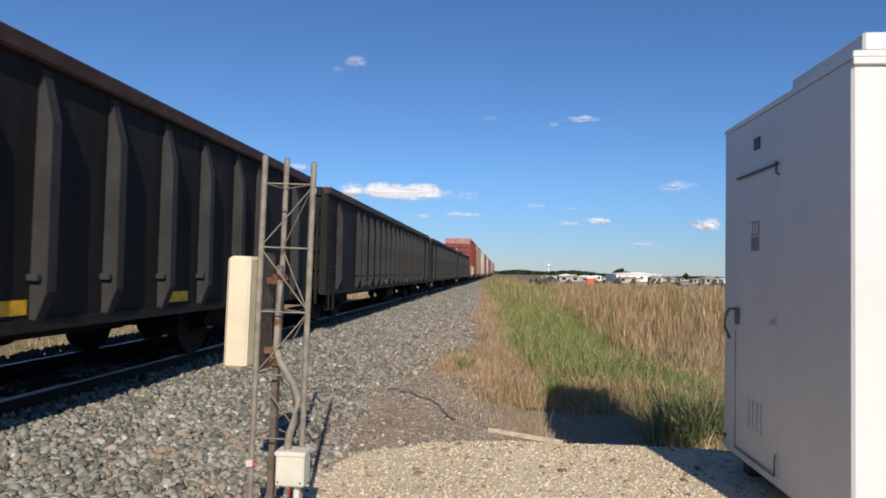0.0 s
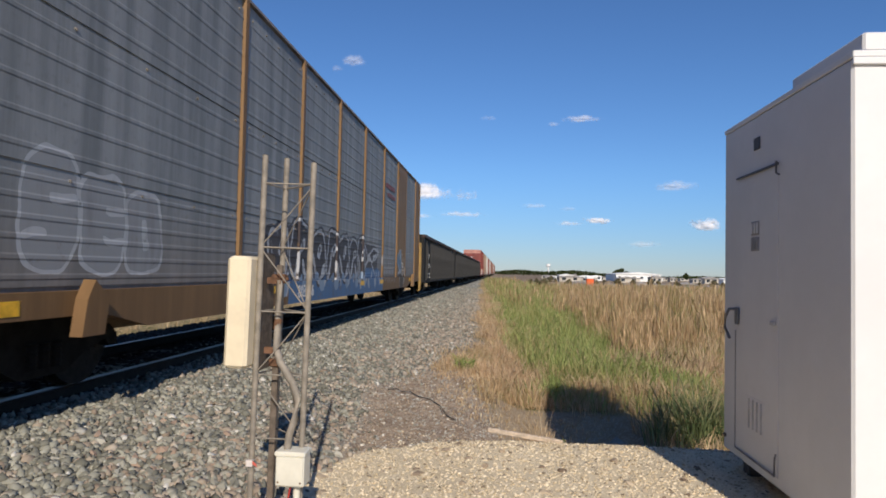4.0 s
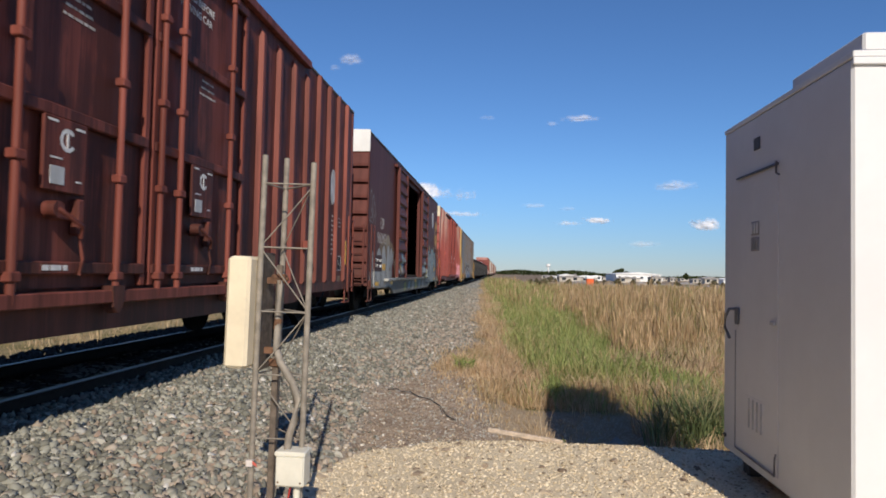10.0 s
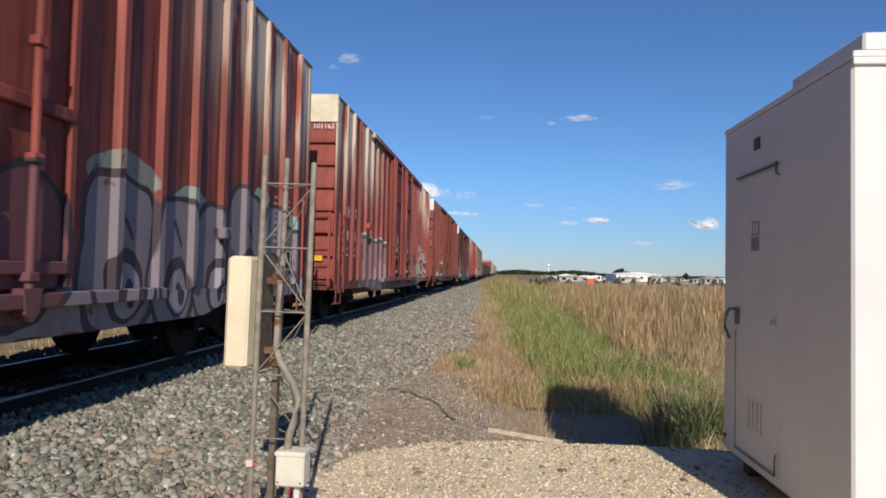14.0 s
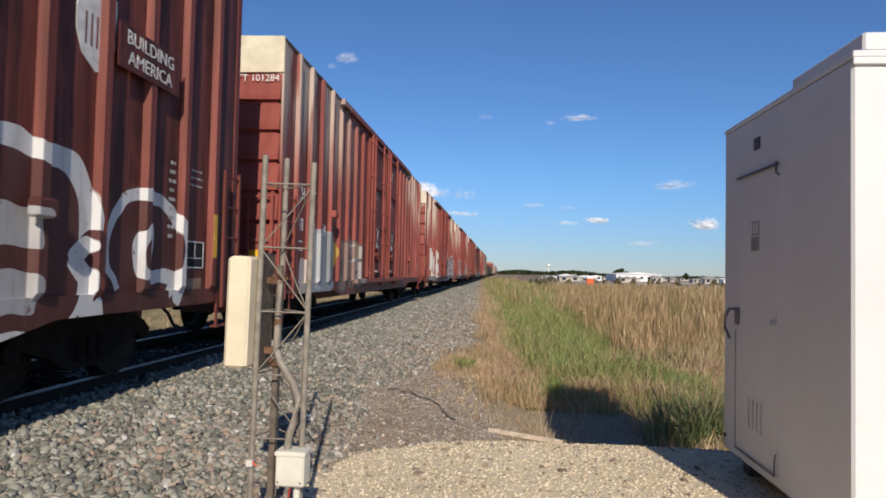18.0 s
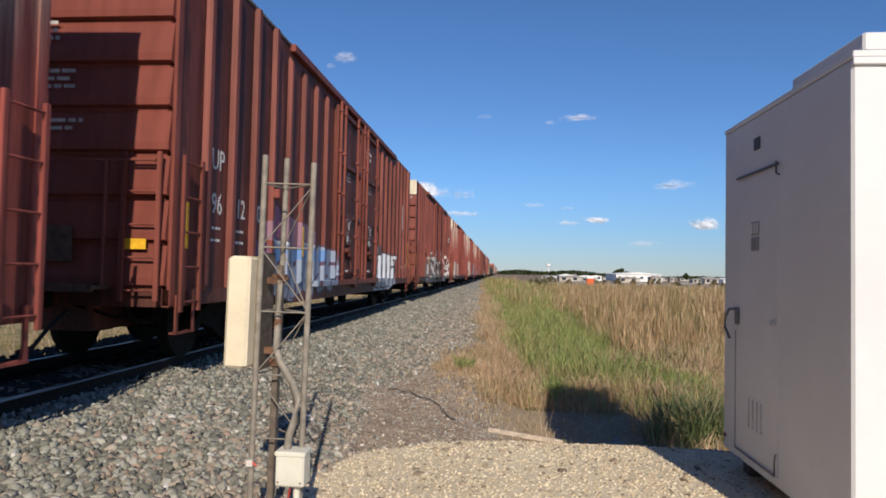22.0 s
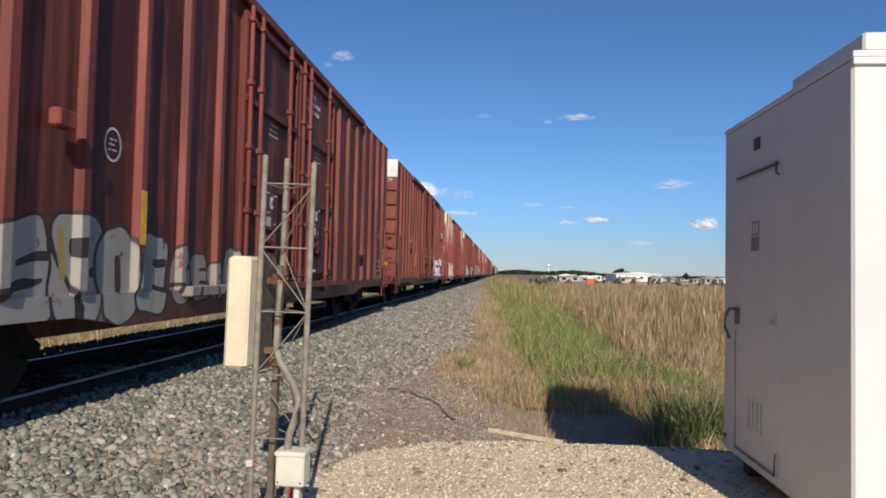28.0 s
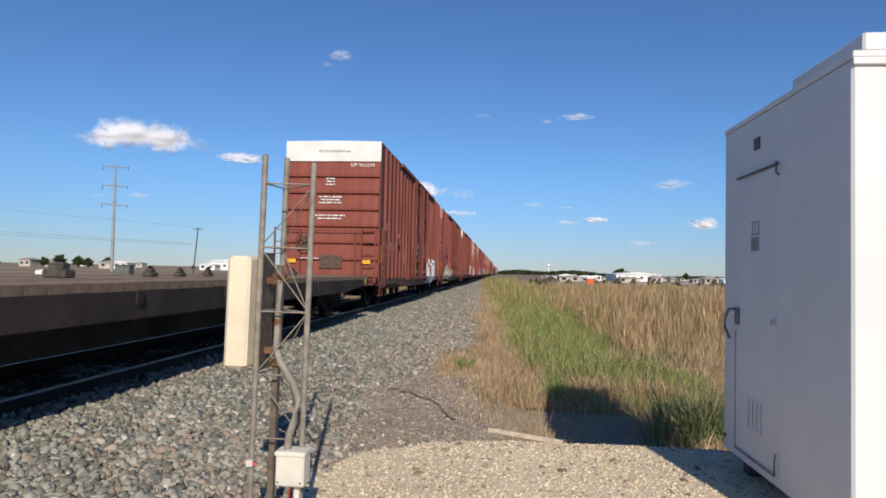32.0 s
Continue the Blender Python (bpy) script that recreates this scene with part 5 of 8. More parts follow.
boxcar(0, RED, "UP 961245", ("UP", "961245"), patch=True, tags=(tag_silver,))
boxcar(1, (0.20, 0.050, 0.038), "WC 22328", ("WC", "22328"), cap="red", tags=(tag_scrawl,), rust=0.6)
boxcar(2, RED, "UP 961220", ("UP", "961220"), cap="white", slogan=True, shield=True, rust=0.6, tags=(tag_violet,))
boxcar(3, PINK_RED, "CHTT 101199", ("CHTT", "101199"), cap="cream", fade=0.9, tags=(tag_pale,))
boxcar(4, RED, "UP 961204", ("UP", "961204"), patch=True, cap="white", tags=(tag_frost,))
boxcar(5, (0.19, 0.048, 0.034), "UP 961264", ("UP", "961264"), cap="cream", slogan=True, shield=True, tags=(tag_hollow,))
boxcar(6, PINK_RED, "CHTT 101284", ("CHTT", "101284"), cap="cream", fade=0.7, tags=(tag_slate,))
boxcar(7, PINK_RED, "CHTT 101201", ("CHTT", "101201"), cap="cream", fade=1.0, tags=(tag_lilac,))
boxcar(8, PINK_RED, "CHTT 101163", ("CHTT", "101163"), cap="cream", fade=1.0, tags=(tag_rose,))
boxcar(9, RED, "UP 961290", ("UP", "961290"), cap="white", patch=True, tags=(tag_outline,), rust=0.55)
boxcar(11, (0.28, 0.062, 0.05), "CHTT 101267", ("CHTT", "101267"), cap="cream", fade=0.5, tags=(tag_pink,))


# lining colour carries the shade inside the open car
INNER_SHADE = plain("inner_shade_plywood", (0.028, 0.020, 0.016), 0.9, 0, 2.0, 0.4, 0.2)


def open_boxcar(k):
    """The smooth-sided boxcar whose sliding doors stand open."""
    rear = END_AT_31 + LENGTH * k
    ln = LENGTH - GAP
    root = thing("boxcar", pose(TRACK_X, rear, RAIL_Z), "dark red smooth-sided boxcar with open sliding doors and graffiti", "boxcar", "freight cars of the train")
    TRAIN.append((root, rear))
    paint = car_paint("open_boxcar_paint", root, (0.115, 0.031, 0.024), 0.0, 0.5, (tag_bubbles,), streaks=0.55)
    paint_dark = plain("maroon_panel", (0.055, 0.016, 0.014), 0.6, 0, 3.0, 0.3, 0.05)
    a, b = 6.52, 11.15
    for y0, y1, z0 in ((0.01, a, 0.95), (b, ln - 0.01, 0.95), (a, b, 4.75)):
        part("side_wall", Solid().box(1.44, y0, z0, 1.5, y1, 5.16), paint, root)
    for y0, y1, z0 in ((0.01, 10.62, 0.95), (10.74, ln - 0.01, 0.95), (10.62, 10.74, 4.7)):
        part("side_wall", Solid().box(-1.5, y0, z0, -1.44, y1, 5.16), paint, root)
    part("floor", Solid().box(-1.44, 0.05, 0.98, 1.44, ln - 0.05, 1.06), TIE_WOOD, root, "worn wooden floor")
    part("end_wall", Solid().box(-1.5, 0.0, 0.95, 1.5, 0.06, 5.2), paint, root)
    part("end_wall", Solid().box(-1.5, ln - 0.06, 0.95, 1.5, ln, 5.2), paint, root)
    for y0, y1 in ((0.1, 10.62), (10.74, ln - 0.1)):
        part("lining", Solid().box(-1.438, y0, 1.07, -1.415, y1, 4.95), INNER_SHADE, root, "plywood lining coloured near-black for the shade inside")
    part("ceiling", Solid().box(-1.43, 0.1, 5.10, 1.43, ln - 0.1, 5.14), INNER_SHADE, root)
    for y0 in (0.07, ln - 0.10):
        part("lining", Solid().box(-1.40, y0, 1.07, 1.40, y0 + 0.03, 4.95), INNER_SHADE, root, "plywood lining coloured near-black for the shade inside")
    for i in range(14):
        part("lining_post", once("lining_post", lambda: Solid().box(-1.415, 0, 1.08, -1.36, 0.08, 4.9)), INNER_SHADE, root, at=pose(0, 1.0 + i * 1.28, 0))
    part("roof", Solid().prism([(-1.52, 5.16), (1.52, 5.16), (1.52, 5.20), (0, 5.30), (-1.52, 5.20)], "y", 0, ln), ROOF_GREY, root)
    for y0, y1 in ((4.5, a), (b, 13.4)):
        prof = [(1.56, 4.86), (1.56, 1.0), (1.59, 1.0)]
        for i in range(9):
            z = 1.1 + i * 0.42
            prof += [(1.59, z), (1.655, z + 0.05), (1.655, z + 0.11), (1.60, z + 0.34), (1.59, z + 0.36)]
        door = part("sliding_door", Solid().prism(prof + [(1.59, 4.86)], "y", y0 + 0.1, y1 - 0.1), paint, root)
        for y in (y0, y1 - 0.11):
            part("door_stile", once("slide_stile", lambda: Solid().box(1.55, 0, 0.98, 1.67, 0.11, 4.9, 0.012)), paint, door, at=pose(0, y, 0))
        part("door_latch", Solid().box(1.66, 0, 0, 1.74, 0.14, 0.3, 0.02), paint, door, at=pose(0, y0 + 0.02, 2.4))
    part("door_track", Solid().box(1.5, 4.2, 4.88, 1.62, 13.6, 4.98, 0.01), paint, root)
    part("door_track", Solid().box(1.5, 2.6, 0.90, 1.66, 14.8, 0.99, 0.01), paint, root)
    for y in (a, b):
        part("door_post", once("door_post", lambda: Solid().box(1.40, -0.06, 0.95, 1.53, 0.06, 4.9)), paint, root, at=pose(0, y, 0))
    part("underframe", Solid().prism([(0.2, 0.96), (ln - 0.2, 0.96), (ln - 0.2, 0.72), (ln - 3.6, 0.70), (ln - 4.4, 0.46), (4.4, 0.46), (3.6, 0.70), (0.2, 0.72)], "x", 1.46, 1.54).box(-1.5, 0.1, 0.8, 1.5, ln - 0.1, 0.95).box(-0.35, 0.3, 0.45, 0.35, ln - 0.3, 0.8), paint, root)
    part("end_panel", once("open_end", lambda: end_mesh(1.5, 0.98, 4.60, 8, 0.06)), paint, root)
    part("end_cap", once("box_cap", lambda: Solid()), WHITE_PAINT, root, "white painted end cap")
    for x in (-1.22, 0.72):
        part("reflector", once("reflector_end", lambda: Solid()), YELLOW, root, at=pose(x, -0.07, 1.50))
    for y in (1.3, 3.85, 10.0, 17.76):
        part("reflector", once("reflector_low", lambda: Solid().box(0, -0.24, -0.06, 0.004, 0.24, 0.06)), YELLOW, root, at=pose(1.542, y, 0.84))
    lettering("car_mark", "UP", 0.52, on_side(1.505, 2.17, 2.70), STENCIL_FAINT, root)
    lettering("car_mark", "960903", 0.50, on_side(1.505, 2.17, 2.24), STENCIL_FAINT, root, squeeze=1.05)
    board = part("mark_panel", Solid().box(1.5, 1.12, 1.22, 1.506, 2.2, 1.72), paint_dark, root, "repainted maroon panel")
    for word, y, z in (("LD LMT", 1.42, 1.56), ("168600", 1.95, 1.56), ("LT WT", 1.45, 1.38), ("98000", 1.97, 1.38)):
        lettering("mark_words", word, 0.13, on_side(1.508, y, z), STENCIL, board)
    part("notice_sticker", Solid().box(1.501, 2.33, 1.26, 1.506, 2.83, 1.46), YELLOW, root, "yellow notice sticker")
    part("notice_sticker", Solid().box(1.501, 17.9, 1.28, 1.506, 18.35, 1.48), YELLOW, root, "yellow notice sticker")
    strokes = Solid().tube([(1.505, 18.43 + 0.58 * math.cos(TAU * i / 18) * (1 + 0.05 * math.sin(i * 2.3)), 3.02 + 0.55 * math.sin(TAU * i / 18)) for i in range(19)], 0.014, 5)
    for y0, y1, z0, z1 in ((18.0, 17.85, 3.45, 3.85), (18.2, 18.1, 3.55, 4.05), (18.5, 18.48, 3.6, 4.1), (18.7, 18.78, 3.5, 4.0), (18.0, 18.75, 3.05, 3.25), (18.05, 18.2, 2.75, 3.3), (18.3, 18.45, 3.3, 2.7), (18.55, 18.6, 2.7, 3.3), (18.6, 18.8, 3.3, 2.8)):
        strokes.rod((1.505, y0, z0), (1.505, y1, z1), 0.013, 5)
    part("sprayed_scribble", strokes, plain("ochre_spray", (0.27, 0.18, 0.09), 0.7, 0, 6.0, 0.3, 0.02), root, "ochre sprayed face scribble")
    part("shield_sign", once("shield", shield_mesh), STENCIL, root, at=pose(1.504, 16.75, 4.0))
    part("data_plate", once("plate", lambda: Solid()), DARK_HOLE, root, at=pose(1.503, 17.55, 1.50))
    part("plate_print", once("plate_print", lambda: Solid()), STENCIL, root, at=pose(1.503, 17.55, 1.50))
    tagged(part("small_print", once("bars_c", lambda: Solid()), STENCIL, root, at=pose(1.502, 5.2, 3.4)), kind="stuff")
    part("ladder", once("ladder_end", lambda: Solid()), paint, root, at=pose(0.99, -0.13, 0, 0, 0, -90))
    for y in (0.10, ln - 0.54):
        part("ladder", once("ladder_side", lambda: Solid()), paint, root, at=pose(1.59, y, 0))
        part("stirrup_step", once("stirrup", step_mesh), paint, root, at=pose(1.52, y, 0))
    for y in (2.55, ln - 2.55):
        truck(root, y, rear)
    coupler(root, 0, -1)
    coupler(root, ln, 1)
    return root


def autorack(rear, ln):
    """The tall car carrier: galvanised side panels between brown posts."""
    root = thing("autorack", pose(TRACK_X, rear, RAIL_Z), "tall autorack with galvanised panels, ochre posts and graffiti", "autorack", "freight cars of the train")
    TRAIN.append((root, rear))
    ochre = car_paint("autorack_ochre", root, (0.22, 0.125, 0.050), 0.0, 0.5, (tag_rack,), streaks=0.3)
    n = Nodes("autorack_panel")
    p = n.coord(root)
    streak = n.noise(n.scaled(p, (4, 4, 0.3)), 1.0, 6)
    spang = n.noise(p, 9.0, 5)
    col = n.mix(n.step(streak, 0.3, 0.7), (0.165, 0.175, 0.18), (0.28, 0.29, 0.295))
    col = n.mix(n.math("MULTIPLY", n.step(spang, 0.5, 0.75), 0.4), col, (0.15, 0.15, 0.15))
    z = n.n("SeparateXYZ", Vector=p).outputs[2]
    col = n.mix(n.math("MULTIPLY", n.step(n.math("SUBTRACT", 2.0, n.math("SUBTRACT", z, n.math("MULTIPLY", streak, 0.8))), 0.2, 1.4), 0.45), col, (0.16, 0.12, 0.09))
    col = sprayed(n, p, col, tag_rack)
    panel = n.done(col, 0.6, 0.1, n.bump(spang, 0.15, 0.004), 0.35)
    part("body", Solid().prism([(-1.42, 1.0), (1.42, 1.0), (1.42, 5.2), (0.85, 5.62), (-0.85, 5.62), (-1.42, 5.2)], "y", 0.5, ln - 0.3), panel, root)
    part("roof", Solid().prism([(1.47, 5.22), (1.32, 5.42), (0.88, 5.66), (0, 5.74), (-0.88, 5.66), (-1.32, 5.42), (-1.47, 5.22), (-1.40, 5.20), (0, 5.66), (1.40, 5.20)], "y", 0.1, ln), ROOF_GREY, root, "ribbed grey roof sheets")
    part("side_sill", Solid().prism([(0.0, 1.02), (ln, 1.02), (ln, 0.80), (ln - 3.2, 0.80), (ln - 4.0, 0.62), (4.0, 0.62), (3.2, 0.80), (0.0, 0.80)], "x", 1.40, 1.54).box(-1.5, 0, 0.8, 1.4, ln, 1.0).box(-0.4, 0.3, 0.45, 0.4, ln - 0.3, 0.8), ochre, root, "ochre side sill")
    posts = [0.12, 1.4] + [ln - d for d in (20.3, 17.5, 14.7, 11.9, 9.0, 6.3, 4.25, 1.5, 0.12)]
    for y in posts:
        part("side_post", once("rack_post", lambda: Solid().prism([(1.41, -0.085), (1.475, -0.06), (1.475, 0.06), (1.41, 0.085)], "z", 1.0, 5.24)), ochre, root, at=pose(0, y, 0))
        part("post_foot", once("post_foot", lambda: Solid().prism([(-0.14, 1.0), (0.14, 1.0), (0.08, 1.4), (-0.08, 1.4)], "x", 1.44, 1.485)), ochre, root, at=pose(0, y, 0))
    # pressed galvanised panels: upper sheet and two lower ones with lines of bolts
    bays = [(1.4, posts[2])] + [(posts[i], posts[i + 1]) for i in range(2, 10)]
    for y0, y1 in bays:
        if abs(y0 - (ln - 6.3)) < 0.1:
            part("sign_panel", Solid().box(1.42, y0 + 0.1, 1.04, 1.475, y1 - 0.1, 5.15), ochre, root, "plain ochre sign panel")
            continue
        for z0, z1, ribs in ((1.06, 2.05, 6), (2.08, 3.42, 5), (3.45, 5.05, 6)):
            prof = [(1.42, z1), (1.42, z0), (1.44, z0)]
            for i in range(ribs):
                z = z0 + (z1 - z0) * (i + 0.5) / ribs
                prof += [(1.44, z - 0.03), (1.446, z - 0.015), (1.446, z + 0.015), (1.44, z + 0.03)]
            s = Solid().prism(prof + [(1.44, z1)], "y", y0 + 0.1, y1 - 0.1)
            sheet = part("side_panel", s, panel, root)
            bolts = Solid()
            for i in range(5):
                y = y0 + 0.25 + (y1 - y0 - 0.5) * i / 4
                bolts.rod((1.44, y, z1 - 0.06), (1.455, y, z1 - 0.06), 0.016, 6)
            tagged(part("bolts", bolts, GALV, sheet), kind="stuff")
    for y0, y1 in ((0.0, 1.4), (ln - 1.5, ln)):
        for x in (1.40, -1.46):
            part("end_column", Solid().box(x, y0, 1.0, x + 0.06, y1, 5.22), ochre, root)
    door = Solid()
    for i in range(9):
        door.box(-1.40 + i * 0.31, -0.03, 1.05, -1.13 + i * 0.31, 0.06, 5.3, 0.01)
    yel = plain("autorack_yellow", (0.42, 0.27, 0.09), 0.6, 0, 2.0, 0.3, 0.1)
    part("end_door", door, yel, root, "yellow folding end door", pose(0, 0.04, 0))
    part("end_door", once("rackdoor", lambda: door), yel, root, at=pose(0, ln - 0.08, 0))
    part("end_frame", Solid().box(1.36, -0.12, 0.6, 1.5, 0.06, 5.25).box(-1.5, -0.12, 0.6, -1.36, 0.06, 5.25).box(-1.4, -0.1, 5.2, 1.4, 0.06, 5.45), yel, root)
    for y in (0.0, ln - 0.5):
        part("ladder", once("rack_ladder", lambda: ladder_mesh(0.45, 2.55, 0.42, 6)), yel, root, at=pose(1.56, y, 0))
        part("stirrup_step", once("stirrup", step_mesh), yel, root, at=pose(1.54, y, 0))
    for y in (2.9, ln - 2.9):
        part("jack_pad", once("jack_pad", lambda: Solid().prism([(-0.16, 0.72), (0.16, 0.72), (0.22, 1.05), (0.0, 1.22), (-0.10, 1.05)], "x", 1.54, 1.66)), ochre, root, at=pose(0, y, -0.1))
    for y in (1.9, 7.6, 14.5, ln - 9.5, ln - 3.4):
        part("reflector", once("reflector_low", lambda: Solid()), YELLOW, root, at=pose(1.542, y, 0.9))
    part("sign_stripe", Solid().box(1.458, 0, 0, 1.461, 1.7, 0.16).box(1.458, 0.3, -0.28, 1.461, 1.9, -0.14), plain("stripe_red", (0.22, 0.075, 0.07), 0.6), root, "red stripes", pose(0, ln - 8.7, 4.0))
    for word, y, z in (("HELL", ln - 4.98, 1.46), ("CREW", ln - 4.88, 1.20)):
        lettering("sprayed_word", word, 0.30, on_side(1.482, y, z), STENCIL_FAINT, root, "thin white sprayed letters")
    lettering("car_mark", "803136", 0.34, on_side(1.545, 9.5, 0.82), STENCIL, root)
    for y in (3.0, ln - 3.0):
        truck(root, y, rear)
    coupler(root, 0, -1)
    coupler(root, ln, 1)
    return root


def gondola(rear, number, words=False, tags=()):
    """A long black high-sided gondola with tapering side posts."""
    ln, top = LENGTH - GAP, 3.05
    root = thing("gondola", pose(TRACK_X, rear, RAIL_Z), "black high-sided gondola with tapered posts and brown top rail", "gondola", "freight cars of the train")
    TRAIN.append((root, rear))
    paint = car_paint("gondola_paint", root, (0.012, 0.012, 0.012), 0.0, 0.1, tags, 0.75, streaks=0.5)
    # same black, paler on the posts: the light they catch put into colour
    lit_edge_paint = plain("gondola_lit_post_paint", (0.040, 0.040, 0.041), 0.75, 0, 4.0, 0.25, 0.15, spec=0.15)
    rim = RIM
    for x in (1.42, -1.48):
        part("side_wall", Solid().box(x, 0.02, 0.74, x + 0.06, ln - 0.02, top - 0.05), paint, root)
    part("floor", Solid().box(-1.45, 0.05, 0.74, 1.45, ln - 0.05, 0.84), paint, root)
    for y in (0.0, ln - 0.08):
        part("end_wall", Solid().box(-1.46, y, 0.74, 1.46, y + 0.08, top - 0.05), paint, root)
    for x in (1.36, -1.56):
        part("top_rail", once("gon_rail", lambda: Solid().box(0, -0.02, top - 0.16, 0.20, ln + 0.02, top, 0.02)), rim, root, "dark brown top rail", pose(x, 0, 0))
    for y in (-0.06, ln - 0.08):
        part("top_rail", once("gon_rail_end", lambda: Solid().box(-1.36, 0, top - 0.2, 1.36, 0.14, top, 0.02)), paint, root, at=pose(0, y, 0))
    post = once("gon_post", lambda: gon_post())
    uprights = [2.90, 3.63] + [4.56 + 0.93 * i for i in range(7)] + [11.0, 11.92, 12.86, 13.85, 14.78, 15.78]
    for y in [0.9] + uprights + [16.6, 18.3]:
        for side in (1, -1):
            part("side_post", post, lit_edge_paint, root, at=pose(side * 1.48, y, 0, 0, 0, 0 if side > 0 else 180))
    for y in (0.0, ln):
        part("corner_post", once("gon_corner", lambda: Solid().box(1.36, -0.05, 0.7, 1.50, 0.07, top - 0.16)), paint, root, at=pose(0, y, 0))
    part("side_sill", Solid().box(1.44, 0.1, 0.70, 1.52, ln - 0.1, 0.80).box(-0.3, 0.2, 0.45, 0.3, ln - 0.2, 0.74), paint, root)
    part("end_panel", once("gon_end", lambda: end_mesh(1.36, 0.76, 2.84, 5, 0.08)), paint, root)
    for y in (4.09, 7.35, 11.6, 14.25):
        part("reflector", once("reflector_gon", lambda: Solid().box(0, -0.22, -0.06, 0.004, 0.22, 0.06)), YELLOW, root, at=pose(1.484, y, 0.90))
    part("reflector", once("reflector_end", lambda: Solid()), YELLOW, root, at=pose(1.0, -0.09, 1.2))
    lettering("end_number", number, 0.17, pose(0.85, -0.066, top - 0.10) @ FRONT, STENCIL, root)
    if words:
        for word, size, y, z in (("ITFX", 0.40, 2.26, 2.0), ("34118", 0.40, 2.28, 1.52), ("LD LMT", 0.12, 2.08, 1.11), ("210400", 0.12, 2.62, 1.11), ("LT WT", 0.12, 2.08, 0.94), ("75600", 0.12, 2.65, 0.94)):
            lettering("car_mark", word, size, on_side(1.486, y, z), STENCIL, root, squeeze=0.78)
    for y in uprights:
        part("rope_hook", once("rope_hook", lambda: Solid().box(0.0, -0.12, -0.03, 0.10, -0.07, 0.03, 0.008)), lit_edge_paint, root, at=pose(1.48, y, 1.14))
    part("air_reservoir", once("gon_reservoir", lambda: drum_mesh(0.24, 1.24)), BLACK_STEEL, root, at=pose(1.05, 8.68, 0.52))
    part("brake_rod", once("gon_rods", lambda: Solid().tube([(1.1, 9.9, 0.55), (1.15, 10.4, 0.62), (1.1, 11.2, 0.50), (0.9, 12.4, 0.55)], 0.02, 6)), BLACK_STEEL, root)
    for y, z, w in ((10.25, 0.40, 0.20), (10.75, 0.36, 0.15)):
        part("brake_lever", once("gon_lever%.2f" % w, lambda: Solid().box(0, 0, 0, 0.06, w, 0.36, 0.008)), BLACK_STEEL, root, at=pose(1.0, y, z))
    part("grab_iron", once("gon_irons", lambda: gon_irons()), paint, root)
    part("ladder", once("gon_ladder", lambda: ladder_mesh(0.5, 2.7, 0.4, 6)), paint, root, at=pose(0.9, -0.13, 0, 0, 0, -90))
    part("stirrup_step", once("stirrup", step_mesh), paint, root, at=pose(1.52, 0.1, 0))
    for y in (2.4, ln - 2.4):
        truck(root, y, rear)
    coupler(root, 0, -1)
    coupler(root, ln, 1)
    return root


def gon_post():
    vs = []
    for z, d, w in ((0.74, 0.03, 0.050), (1.02, 0.14, 0.055), (2.42, 0.13, 0.055), (2.86, 0.02, 0.050)):
        vs += [(-0.004, -w - 0.012, z), (d, -w, z), (d, w, z), (-0.004, w + 0.012, z)]
    fs = [(i * 4 + j, i * 4 + j + 1, i * 4 + j + 5, i * 4 + j + 4) for i in range(3) for j in range(3)]
    return Solid().add(vs, fs + [(0, 1, 2, 3), (12, 13, 14, 15)])


def gon_irons():
    s = Solid()
    for i in range(5):
        z = 0.9 + i * 0.4
        s.tube([(1.49, 0.12, z), (1.56, 0.12, z), (1.56, 0.5, z), (1.49, 0.5, z)], 0.012, 5)
    return s


